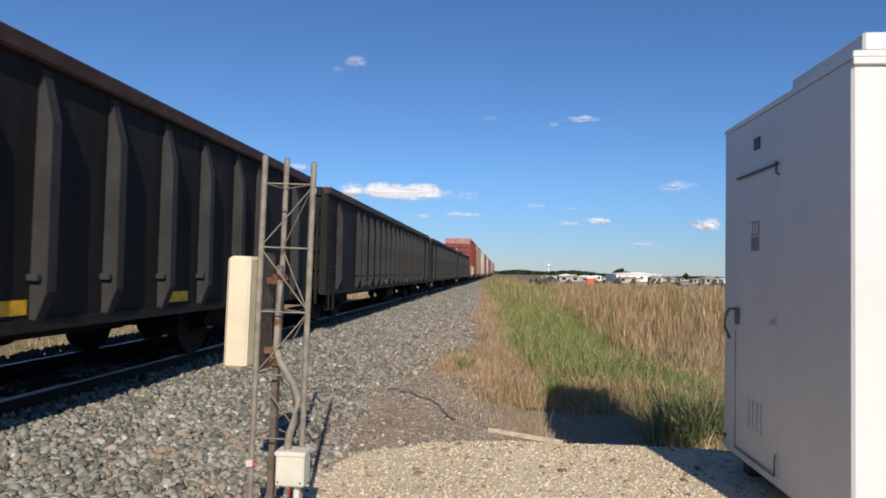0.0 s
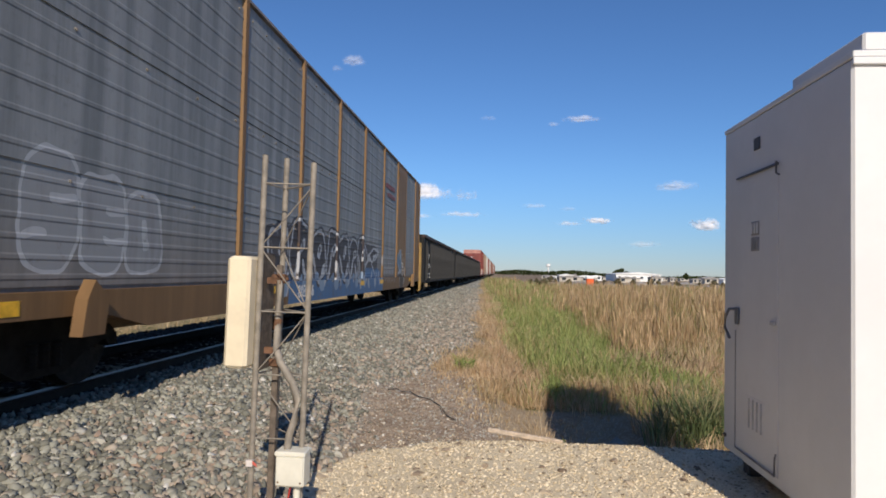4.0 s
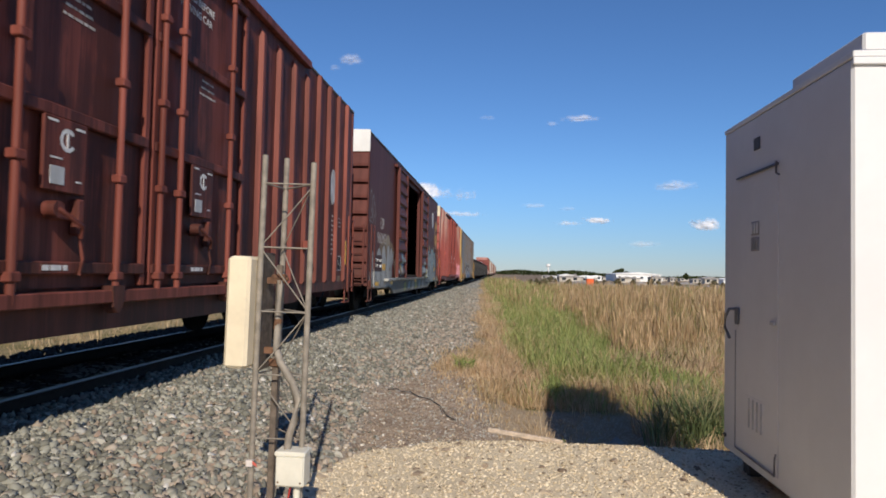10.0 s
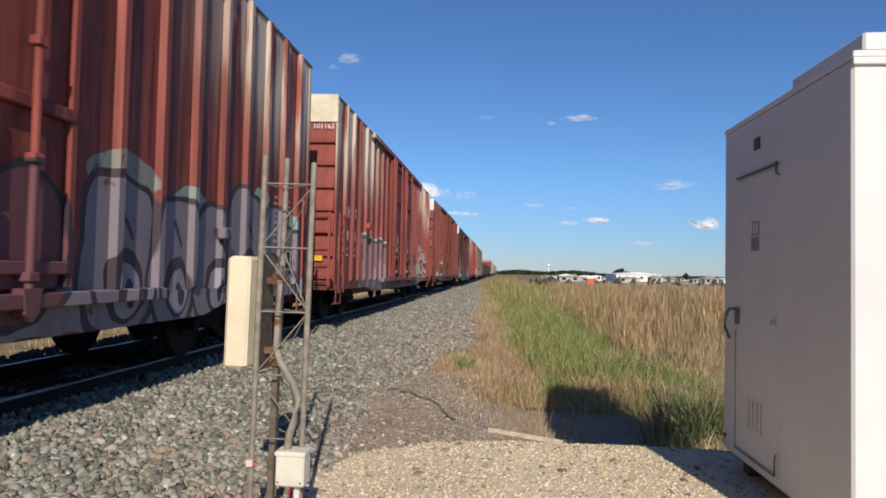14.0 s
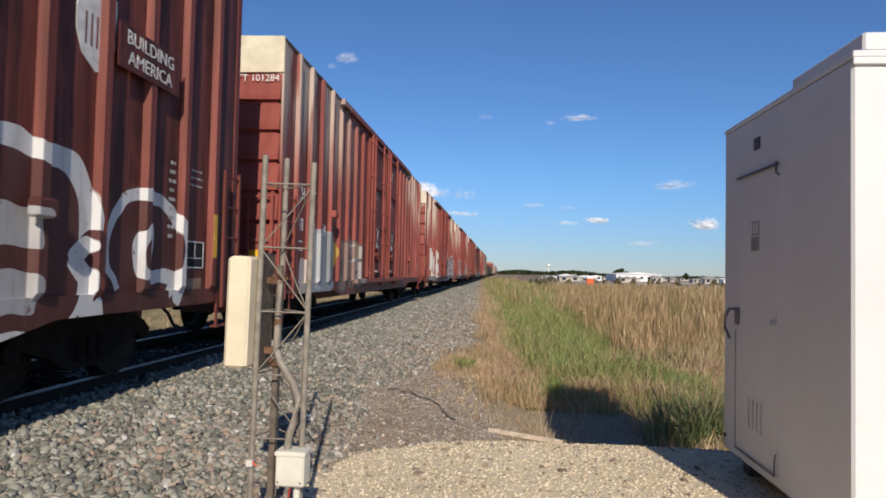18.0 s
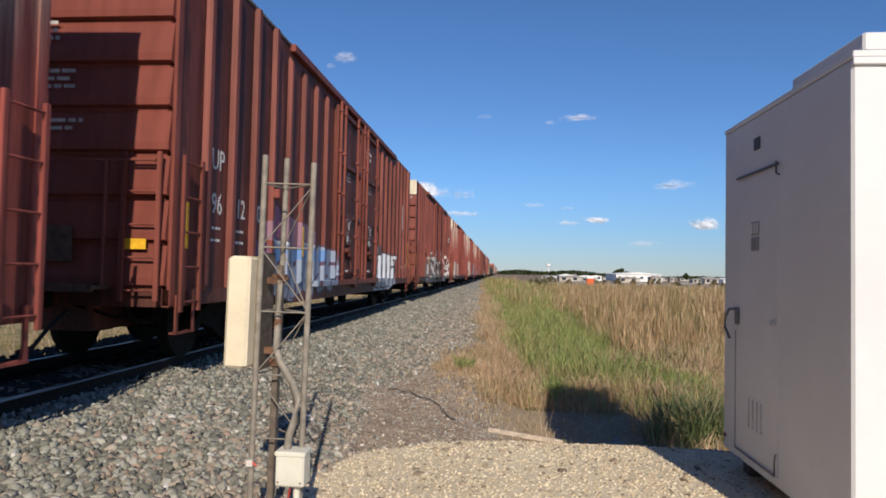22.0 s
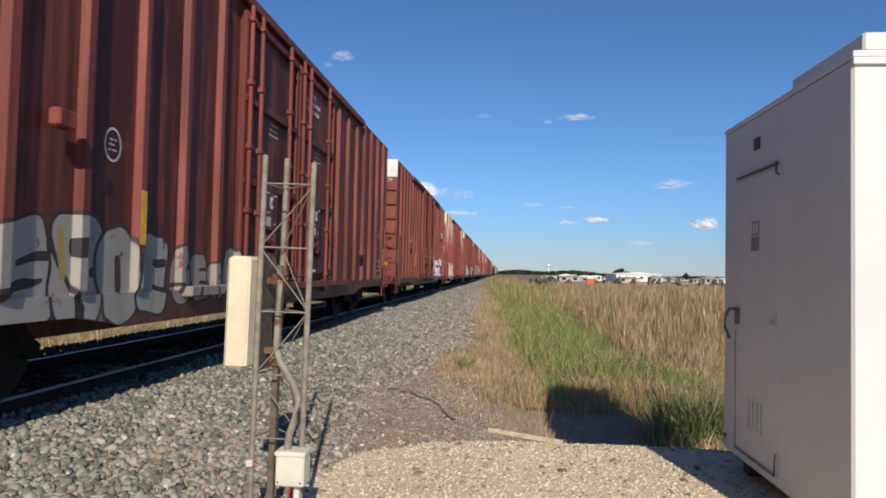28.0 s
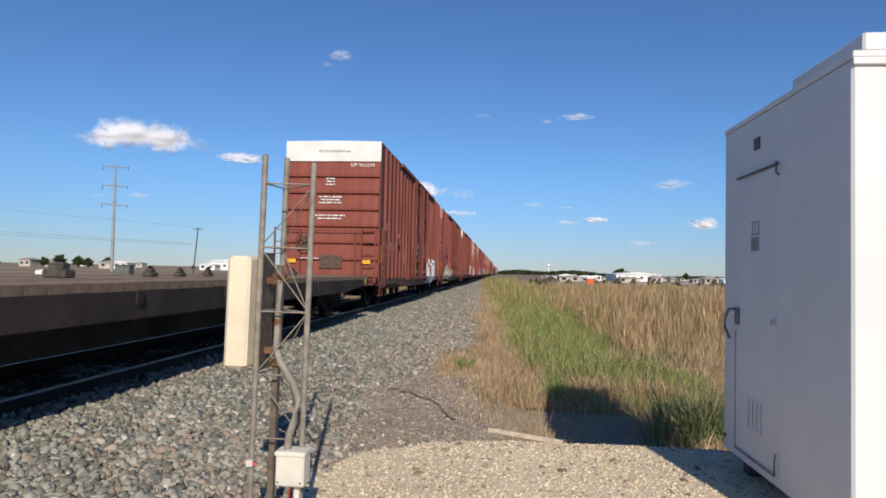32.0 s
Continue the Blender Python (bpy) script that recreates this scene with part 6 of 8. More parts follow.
def flatcar(rear, ln):
    """The empty flat car behind the last boxcar."""
    root = thing("flatcar", pose(TRACK_X, rear, RAIL_Z), "empty rusty brown flatcar with a worn deck and dirty side sill", "flatcar", "freight cars of the train")
    TRAIN.append((root, rear))
    paint = plain("flatcar_paint", (0.040, 0.030, 0.025), 0.85, 0, 0.9, 0.6, 0.3)
    part("side_sill", Solid().prism([(0.0, 0.99), (ln, 0.99), (ln, 0.86), (ln - 2.6, 0.70), (2.6, 0.70), (0.0, 0.86)], "x", 1.40, 1.5).prism([(0.0, 0.99), (ln, 0.99), (ln, 0.86), (ln - 2.6, 0.70), (2.6, 0.70), (0.0, 0.86)], "x", -1.5, -1.40).prism([(0.3, 0.95), (ln - 0.3, 0.95), (ln - 0.3, 0.6), (ln - 4.4, 0.55), (ln - 5.4, 0.22), (5.4, 0.22), (4.4, 0.55), (0.3, 0.6)], "x", -0.3, 0.3), paint, root)
    for i in range(90):
        part("deck_board", once("deck_board", lambda: Solid().box(-1.50, 0.004, 0.99, 1.50, (ln / 90) - 0.004, 1.085, 0.004)), DECK, root, at=pose(0, i * ln / 90, random.uniform(-0.004, 0.004)))
    part("end_sill", Solid().box(-1.45, ln - 0.12, 0.72, 1.45, ln, 1.06, 0.02), paint, root)
    for i in range(12):
        part("stake_pocket", once("stake", lambda: Solid().box(1.5, -0.06, 0.84, 1.525, 0.06, 0.98, 0.006)), paint, root, at=pose(0, 0.9 + i * (ln - 1.8) / 11, 0))
    for y, w, h in ((14.5, 0.30, 0.19), (16.5, 0.16, 0.13), (17.4, 0.14, 0.11), (18.4, 0.13, 0.13), (20.0, 0.2, 0.15), (22.0, 0.24, 0.16), (23.1, 0.2, 0.15), (9.0, 0.3, 0.2), (4.5, 0.3, 0.2)):
        stand = part("pedestal", Solid().box(-w / 2, -0.1, 1.085, w / 2, 0.1, 1.085 + h * 0.55, 0.015).box(-w * 0.32, -0.08, 1.08 + h * 0.5, w * 0.32, 0.08, 1.085 + h, 0.02), FLAT_GEAR, root, "grimy container pedestal", pose(0, y, 0))
        part("twist_lock", Solid().rod((0, 0, 1.08 + h), (0, 0, 1.12 + h), 0.05, 8, 0.02), STENCIL if y == 22.0 else BLACK_STEEL, stand)
    lettering("car_mark", "TTX", 0.34, on_side(1.504, ln - 5.2, 0.90), plain("worn_lettering", (0.13, 0.12, 0.11), 0.8), root, "worn letters")
    part("reflector", once("reflector_flat", lambda: Solid().prism([(-0.1, -0.1), (0.1, -0.02), (0.1, 0.12), (-0.1, 0.1)], "x", 0, 0.004)), YELLOW, root, at=pose(1.503, ln - 0.35, 0.92))
    for y0 in (ln - 2.2, ln - 1.4):
        part("air_hose", Solid().tube([(1.0, y0, 0.80), (1.02, y0 + 0.15, 0.55), (1.02, y0 + 0.45, 0.48), (1.0, y0 + 0.75, 0.56), (1.0, y0 + 0.85, 0.80)], 0.022, 7), DARK_HOLE, root)
    for y in (2.2, ln - 2.6):
        truck(root, y, rear)
    coupler(root, 0, -1)
    coupler(root, ln, 1)
    return root


FLAT_GEAR = plain("pedestal_grime", (0.085, 0.075, 0.065), 0.85, 0, 9.0, 0.4, 0.3)
DECK = plain("deck_boards", (0.20, 0.145, 0.10), 0.9, 0, 3.0, 0.45, 0.4)
RIM = plain("gondola_rim", (0.060, 0.034, 0.028), 0.65, 0, 4.0, 0.4, 0.2)
open_boxcar(10)
autorack(259.0, 26.8)
gondola(287.5, "ITFX 34118", True)
gondola(308.1, "ITFX 34163", False, [lambda g: g.word("IS", 13.0, 14.2, 0.9, 2.1, GREYW, BLACK)])
gondola(328.9, "ITFX 34112")
gondola(349.6, "ITFX 34127", False, [lambda g: g.word("SOAE", 14.0, 18.5, 0.8, 1.9, GREYW, BLACK)])
flatcar(END_AT_31 - LENGTH * 1.0 - 6.0, LENGTH - GAP + 6.0)

# ---- cars far ahead ----
far_a = boxcar(0, (0.20, 0.045, 0.036), cap="red", place=370.6, tags=[lambda g: g.word("RSONAE", 1.0, 8.0, 0.7, 2.0, PALE, (0.2, 0.07, 0.05))])
far_b = boxcar(0, (0.30, 0.21, 0.15), cap="white", place=391.4)
far_c = boxcar(0, (0.52, 0.50, 0.46), cap="white", place=412.1)
tagged(far_b, "tan weathered ribbed boxcar with a white end cap")
tagged(far_c, "pale grey ribbed boxcar with a white end cap")
place = 412.1
for i in range(9):
    place += LENGTH
    c = copy_thing((far_a, far_c, far_a, far_b)[i % 4], pose(TRACK_X, place, RAIL_Z))
    TRAIN.append((c, place))

# ---- signal cabinet ----
SHED = plain("shed_white", (0.70, 0.70, 0.70), 0.5, 0, 0.9, 0.06, 0.04)
SHED_DARK = plain("shed_fittings", (0.10, 0.10, 0.105), 0.6, 0.3, 9.0, 0.3, 0.15)
SHED_HOOD = plain("shed_hood", (0.17, 0.165, 0.165), 0.6, 0.2, 9.0, 0.35, 0.15)
SHED_LEVER = plain("shed_lever", (0.24, 0.24, 0.25), 0.5, 0.5, 9.0, 0.3, 0.1)
SHED_GREY = plain("shed_grey", (0.35, 0.35, 0.35), 0.6, 0, 6.0, 0.2, 0.05)
SHED_MID = plain("shed_mid_grey", (0.52, 0.52, 0.52), 0.6, 0, 6.0, 0.2, 0.05)
shed = thing("signal_cabinet", pose(1.853, 3.574, 0.30) @ Matrix.Scale(0.8235, 4), "tall white metal signal cabinet with a closed door", "cabinet")
L, W, H = 2.37, 1.21, 3.18
part("body", Solid().box(0, 0, 0.0, W, L, H - 0.03, 0.018), SHED, shed)
for y in (0.15, L - 0.35):
    part("skid", Solid().box(0.12, y, -0.45, W - 0.1, y + 0.15, 0.01), SHED_DARK, shed, "dark steel skid under the cabinet")
part("roof", Solid().box(-0.005, -0.02, H - 0.032, W + 0.03, L + 0.01, H + 0.012, 0.006), SHED, shed)
part("roof_cap", Solid().box(0.07, 0.0, H + 0.01, W - 0.1, 1.03, H + 0.140, 0.015), SHED, shed, "raised white roof cap")
part("drip_edge", Solid().box(-0.004, -0.026, H - 0.080, W, -0.001, H - 0.034, 0.004), SHED, shed)
door = part("door", Solid().box(-0.006, 1.10, 0.09, 0.01, 2.03, 2.62, 0.002), SHED, shed)
part("door_seam", Solid().box(-0.013, 2.032, 0.08, 0.0, 2.037, 1.2), SHED_GREY, door, "thin dark gap beside the door")
part("rain_hood", Solid().prism([(-0.025, 2.635), (-0.02, 2.65), (0.0, 2.66), (0.0, 2.635)], "y", 1.10, 2.0), SHED_HOOD, door)
part("stay", Solid().tube([(-0.03, 1.08, 2.66), (-0.04, 1.06, 2.56), (-0.03, 1.02, 2.54)], 0.008, 6), SHED_HOOD, door)
part("bottom_stay", Solid().tube([(-0.02, 2.0, 0.10), (-0.025, 1.12, 0.10), (-0.03, 1.10, 0.24), (-0.02, 1.10, 0.28)], 0.008, 6), SHED_LEVER, door)
part("handle", Solid().tube([(-0.01, 2.02, 1.40), (-0.07, 2.03, 1.40), (-0.09, 2.07, 1.33), (-0.09, 2.09, 1.22), (-0.06, 2.04, 1.12)], 0.014, 8).box(-0.03, 1.93, 1.26, -0.012, 2.01, 1.42, 0.006), SHED_LEVER, door, "grey lever handle")
part("bolt", Solid().box(-0.035, 1.12, 1.31, -0.01, 1.20, 1.35, 0.008), SHED_MID, door)
for z0, mat in ((1.94, SHED_GREY), (2.08, SHED_GREY)):
    v = part("vent_window", Solid().box(-0.012, 1.48, z0, 0.0, 1.66, z0 + 0.125, 0.004), mat, shed, "small grey louvred vent")
    for i in range(3):
        part("slat", Solid().box(-0.02, 1.495 + i * 0.058, z0 + 0.015, -0.012, 1.523 + i * 0.058, z0 + 0.11, 0.003), SHED_GREY if z0 < 2 else SHED, v)
part("vent_window", Solid().box(-0.014, 1.48, 2.84, 0.0, 1.60, 2.95, 0.004), SHED_DARK, shed, "small square dark vent")
v = part("louvre", Solid().box(-0.010, 1.38, 0.34, -0.006, 1.76, 0.64), SHED, shed)
for i in range(4):
    part("slat", Solid().prism([(-0.022, 1.41 + i * 0.09), (-0.010, 1.40 + i * 0.09), (-0.010, 1.43 + i * 0.09)], "z", 0.36, 0.62), SHED_MID, v)
part("drain_plug", Solid().rod((-0.02, 2.31, 0.14), (0.0, 2.31, 0.14), 0.02, 10), SHED_DARK, shed)

# ---- lattice mast with boxes ----
mast = thing("lattice_mast", pose(-1.40, 4.02, 0, 0, 0.9, 0), "short galvanised three-legged lattice mast stub", "mast")
BOX_BEIGE = plain("beige_box", (0.72, 0.63, 0.46), 0.55, 0, 3.0, 0.12, 0.08)
BOX_GREY = plain("pale_box", (0.66, 0.64, 0.55), 0.5, 0, 4.0, 0.12, 0.06)
legs = [(-0.16, -0.06), (0.155, -0.04), (-0.115, 0.22)]
tops = [2.42, 2.38, 2.45]
for (x, y), z in zip(legs, tops):
    leg = part("leg", Solid().rod((x, y, -0.2), (x, y, z), 0.019, 12), GALV, mast, "grey tubular leg")
    part("leg_end", Solid().rod((x, y, z), (x, y, z + 0.004), 0.012, 10), DARK_HOLE, leg)
for i, z in enumerate((0.62, 1.02, 1.42, 1.83, 2.24)):
    for a, b in ((0, 1), (1, 2), (2, 0)):
        (xa, ya), (xb, yb) = legs[a], legs[b]
        part("brace", Solid().rod((xa, ya, z), (xb, yb, z), 0.0055, 6), GALV, mast)
        if z < 2.2 and (a, b) != (2, 0):
            up = 0.4
            part("brace", Solid().tube([(xa, ya, z + 0.01), ((xa + xb) / 2, (ya + yb) / 2, z + up / 2), (xb, yb, z + up)], 0.0045, 6) if (i + a) % 2 else Solid().rod((xb, yb, z + 0.01), (xa, ya, z + up), 0.0045, 6), GALV, mast)
pipe = part("conduit", Solid().tube([(-0.06, 0.02, 1.62), (-0.055, 0.02, 1.34), (-0.045, -0.02, 1.18), (0.0, -0.06, 1.10), (0.09, -0.08, 0.98), (0.125, -0.085, 0.88), (0.12, -0.09, 0.76), (0.09, -0.10, 0.66), (0.08, -0.10, 0.55)], 0.024, 10), GALV, mast, "bent grey conduit")
part("conduit_coupling", Solid().rod((-0.06, 0.02, 1.30), (-0.055, 0.02, 1.37), 0.026, 12), RUST, pipe)
POST_RUST = plain("post_rust", (0.155, 0.125, 0.10), 0.8, 0.1, 16.0, 0.4, 0.3)
post = thing("sign_post", pose(-1.47, 4.07, 0, 0, 0.9, 0), "rusty steel post beside the mast", "post")
part("shaft", Solid().box(-0.02, -0.015, -0.2, 0.02, 0.015, 1.72, 0.005), POST_RUST, post)
part("clamp", Solid().box(-0.045, -0.03, 1.60, 0.045, 0.03, 1.66, 0.006).rod((-0.06, 0, 1.63), (0.06, 0, 1.63), 0.012, 8), RUST, post, "rusty clamp")
part("clamp", Solid().box(-0.04, -0.03, 1.06, 0.04, 0.03, 1.11, 0.006), RUST, post, "rusty clamp")
cab = thing("equipment_box", pose(-1.645, 4.04, 0, 0, 0.9, 0), "flat cream equipment box fixed to the mast", "box")
part("cover", Solid().box(-0.085, -0.20, 1.07, 0.065, 0.14, 1.77, 0.02), BOX_BEIGE, cab)
part("back_plate", Solid().box(0.065, -0.05, 1.04, 0.095, 0.16, 1.80, 0.006), POST_RUST, cab, "dark brown back plate")
part("bracket", Solid().box(0.11, -0.02, 1.60, 0.20, 0.02, 1.64).box(0.11, -0.02, 1.15, 0.20, 0.02, 1.19), RUST, cab)
jb = thing("junction_box", pose(-1.275, 3.93, 0), "small pale grey junction box on a stub pipe", "box")
part("case", Solid().box(-0.085, -0.075, 0.36, 0.095, 0.06, 0.56, 0.008), BOX_GREY, jb)
part("lid", Solid().box(-0.092, -0.082, 0.545, 0.102, 0.065, 0.575, 0.006), BOX_GREY, jb)
part("front_cover", Solid().box(-0.078, -0.081, 0.37, 0.088, -0.074, 0.54, 0.002), BOX_GREY, jb)
for x in (-0.065, 0.075):
    part("screw", Solid().rod((x, -0.084, 0.39), (x, -0.08, 0.39), 0.006, 8), RUST, jb)
part("stub_pipe", Solid().rod((0.03, 0.0, -0.2), (0.03, 0.0, 0.37), 0.022, 10), BOX_GREY, jb)
part("red_wire", Solid().tube([(0.0, -0.02, 0.37), (-0.02, -0.04, 0.22), (0.0, -0.05, 0.05)], 0.006, 6), plain("red_wire", (0.4, 0.04, 0.03), 0.5), jb, "thin red wire")
tape = thing("marker_tape", pose(-1.555, 3.95, 0), "torn white and red marker tape on the mast leg", "tape")
part("strip", Solid().box(-0.022, -0.026, 0.45, 0.021, 0.0, 0.49, 0.002), plain("tape_white", (0.66, 0.60, 0.57), 0.6), tape)
part("torn_end", Solid().prism([(0.021, 0.465), (0.05, 0.45), (0.046, 0.468), (0.021, 0.486)], "y", -0.022, -0.018), plain("tape_red", (0.55, 0.12, 0.09), 0.6), tape, "faded red torn end")

# ---- loose things on the ground ----
stick = part("wooden_stake", Solid().box(-0.37, -0.022, 0.0, 0.37, 0.022, 0.045, 0.008), plain("weathered_wood", (0.58, 0.47, 0.36), 0.85, 0, 20.0, 0.3, 0.3), at=pose(0.25, 6.24, 0.115, 0, 3, -17))
tagged(stick, "weathered wooden stake lying on the gravel", "stake")
rockmat = plain("grey_rock", (0.26, 0.24, 0.21), 0.9, 0, 5.0, 0.3, 0.4)


def stone_mesh(seed, flatness=0.75):
    rnd = random.Random(seed)
    t = (1 + 5 ** 0.5) / 2
    vs = [(-1, t, 0), (1, t, 0), (-1, -t, 0), (1, -t, 0), (0, -1, t), (0, 1, t), (0, -1, -t), (0, 1, -t), (t, 0, -1), (t, 0, 1), (-t, 0, -1), (-t, 0, 1)]
    fs = [(0, 11, 5), (0, 5, 1), (0, 1, 7), (0, 7, 10), (0, 10, 11), (1, 5, 9), (5, 11, 4), (11, 10, 2), (10, 7, 6), (7, 1, 8), (3, 9, 4), (3, 4, 2), (3, 2, 6), (3, 6, 8), (3, 8, 9), (4, 9, 5), (2, 4, 11), (6, 2, 10), (8, 6, 7), (9, 8, 1)]
    sx, sy = rnd.uniform(0.75, 1.25), rnd.uniform(0.7, 1.1)
    out = [(x * sx * k, y * sy * k, z * flatness * k) for x, y, z in vs for k in (rnd.uniform(0.24, 0.76),)]
    return np.array(out, dtype=np.float32), np.array(fs, dtype=np.int32)


STONES = [stone_mesh(i) for i in range(10)]


def many(name, shapes, places, mat, label, category, parent=None):
    """One mesh of many small shapes: places = x, y, z, size, turn, lean."""
    vv, ff, base = [], [], 0
    for i, (x, y, z, size, turn, lean) in enumerate(places):
        v, f = shapes[i % len(shapes)]
        c, s, cl, sl = math.cos(turn), math.sin(turn), math.cos(lean), math.sin(lean)
        r = np.array(((c, -s * cl, s * sl), (s, c * cl, -c * sl), (0, sl, cl)), dtype=np.float32)
        vv.append(v * size @ r.T + np.array((x, y, z), dtype=np.float32))
        ff.append(f + base)
        base += len(v)
    return raw_mesh(name, np.concatenate(vv), np.concatenate(ff), mat, label, category, parent)


def raw_mesh(name, v, f, mat, label, category, parent=None):
    me = bpy.data.meshes.new(name)
    k = f.shape[1]
    me.vertices.add(len(v))
    me.vertices.foreach_set("co", v.ravel())
    me.loops.add(f.size)
    me.loops.foreach_set("vertex_index", f.ravel())
    me.polygons.add(len(f))
    me.polygons.foreach_set("loop_start", np.arange(0, f.size, k, dtype=np.int32))
    me.update(calc_edges=True)
    ob = part(name, me, mat, parent)
    return tagged(ob, label, category if not parent else "", kind="stuff")


rock = part("rock", Solid().add(STONES[3][0] * 0.21, STONES[3][1].tolist()), rockmat, at=pose(1.42, 7.85, -0.42))
tagged(rock, "flat grey rock in the shade of the cabinet", "rock")
cable = part("loose_cable", Solid().tube([(-1.55 + 0.09 * i + 0.03 * math.sin(i), 8.9 - 0.012 * i * i + 0.04 * math.sin(i * 1.7), 0.035 + 0.012 * math.sin(i * 2.1)) for i in range(13)], 0.006, 6), DARK_HOLE)
tagged(cable, "thin black cable lying on the dirt", "cable")

# ---- stones ----
n = Nodes("ballast_stone")
p = n.coord()
isl = n.n("NewGeometry").outputs["Random Per Island"]
tone = n.mix(n.math("POWER", n.math("FRACT", n.math("MULTIPLY", isl, 3.7)), 1.4), (0.135, 0.135, 0.112), (0.42, 0.415, 0.35))
spill = n.n("MapRange", Value=n.n("SeparateXYZ", Vector=p).outputs[0], From_Min=-2.9, From_Max=-1.3, To_Min=-0.06, To_Max=0.46).outputs[0]
ruddy = n.step(n.math("ADD", n.math("FRACT", n.math("MULTIPLY", isl, 7.3)), n.math("ADD", spill, n.math("MULTIPLY", n.noise(p, 0.45, 2), 0.5))), 1.02, 1.10)
tone = n.mix(ruddy, tone, n.mix(n.math("FRACT", n.math("MULTIPLY", isl, 23.7)), (0.24, 0.19, 0.145), (0.46, 0.395, 0.32)))
tone = n.mix(n.step(n.math("FRACT", n.math("MULTIPLY", isl, 13.1)), 0.975, 0.985), tone, (0.60, 0.58, 0.53))
tone = n.mix(n.math("MULTIPLY", n.step(n.noise(p, 25, 4), 0.4, 0.7), 0.35), tone, (0.16, 0.145, 0.115))
BALLAST = n.done(tone, 0.9, 0, n.bump(n.noise(p, 90, 3), 0.3, 0.004), 0.15)
n = Nodes("single_stone")
p = n.coord()
isl = n.n("ObjectInfo").outputs["Random"]
tone = n.mix(isl, (0.15, 0.15, 0.13), (0.44, 0.42, 0.36))
tone = n.mix(n.step(n.math("FRACT", n.math("MULTIPLY", isl, 7.3)), 0.78, 0.82), tone, (0.34, 0.25, 0.19))
ONE_STONE = n.done(tone, 0.9, 0, n.bump(n.noise(p, 60, 3), 0.3, 0.004), 0.15)
n = Nodes("pad_stone")
p = n.coord()
tone = n.mix(n.n("ObjectInfo").outputs["Random"], (0.17, 0.125, 0.09), (0.50, 0.41, 0.30))
PAD_STONE = n.done(tone, 0.9, 0, n.bump(n.noise(p, 60, 3), 0.3, 0.004), 0.12)
n = Nodes("cream_pebble")
isl = n.n("NewGeometry").outputs["Random Per Island"]
tone = n.mix(isl, (0.46, 0.37, 0.24), (0.76, 0.66, 0.50))
tone = n.mix(n.step(n.math("FRACT", n.math("MULTIPLY", isl, 11.7)), 0.93, 0.95), tone, (0.22, 0.18, 0.13))
PEBBLE = n.done(tone, 0.9, 0, None, 0.12)

n = Nodes("dirt_stone")
p = n.coord()
isl = n.n("NewGeometry").outputs["Random Per Island"]
tone = n.mix(n.math("FRACT", n.math("MULTIPLY", isl, 3.7)), (0.16, 0.12, 0.09), (0.43, 0.35, 0.265))
tone = n.mix(n.step(n.math("FRACT", n.math("MULTIPLY", isl, 9.1)), 0.6, 0.62), tone, (0.34, 0.33, 0.29))
tone = n.mix(n.step(n.math("FRACT", n.math("MULTIPLY", isl, 17.3)), 0.95, 0.96), tone, (0.68, 0.63, 0.55))
DIRT_STONE = n.done(tone, 0.9, 0, n.bump(n.noise(p, 90, 3), 0.3, 0.004), 0.12)

rnd = random.Random(4)
spots = []
while len(spots) < 60000:
    y = 2.2 + 58 * rnd.random() ** 2.5
    x = rnd.uniform(-4.55, 0.4)
    e = stone_edge(x, y)
    if e < 0 and rnd.random() > 0.20 * math.exp(e * 3.5):
        continue
    if pad_edge(x, y) > 0.05 or grass_edge(x, y) > 0.3:
        continue
    spots.append((x, y, field_z(x, y) + rnd.uniform(-0.006, 0.022), rnd.choice((0.018, 0.026, 0.034, 0.042, 0.050)) * rnd.uniform(0.85, 1.15) * (1.0 + max(0.0, y - 20) / 60 if e > 0 else rnd.uniform(0.35, 0.8)), rnd.uniform(0, 6.3), rnd.uniform(-0.7, 0.7)))
for i in range(6000):
    x, y = rnd.uniform(-4.55, -1.2), rnd.uniform(-6, 2.3)
    if stone_edge(x, y) > 0 and pad_edge(x, y) < 0.05:
        spots.append((x, y, field_z(x, y) + rnd.uniform(-0.006, 0.022), rnd.uniform(0.022, 0.055), rnd.uniform(0, 6.3), rnd.uniform(-0.7, 0.7)))
near = [s for s in spots if 4.4 < s[1] < 6.3 and s[0] > -3.4 and s[3] > 0.04][:300]
many("ballast_stones", STONES, [s for s in spots if s not in set(near)], BALLAST, "crushed grey and brown ballast stones beside the track", "ballast")
spots = []
while len(spots) < 15000:
    x, y = rnd.uniform(-7.6, -4.45), rnd.uniform(2, 30)
    if abs(abs(x - TRACK_X) - 0.7525) < 0.09:
        continue
    spots.append((x, y, 0.255 + rnd.uniform(-0.01, 0.012), rnd.uniform(0.03, 0.055), rnd.uniform(0, 6.3), rnd.uniform(-0.6, 0.6)))
# stones between the rails: the train's shade is put into their colour
SHADE_STONE = plain("shade_dark_stone", (0.044, 0.038, 0.034), 0.85, 0, 8.0, 0.5, 0.3)
many("track_stones", STONES, spots, SHADE_STONE, "ballast stones between the ties, darkened for the train's shade", "ballast")
spots = []
while len(spots) < 16000:
    x, y = rnd.uniform(-1.7, 2.4), rnd.uniform(4.2, 7.3)
    e = pad_edge(x, y)
    if e < 0 and rnd.random() > 0.15 * (1 + e * 1.5):
        continue
    spots.append((x, y, field_z(x, y) + rnd.uniform(-0.004, 0.002), rnd.choice((0.004, 0.005, 0.007, 0.009, 0.012, 0.017)), rnd.uniform(0, 6.3), rnd.uniform(-0.5, 0.5)))
count, loose = 0, []
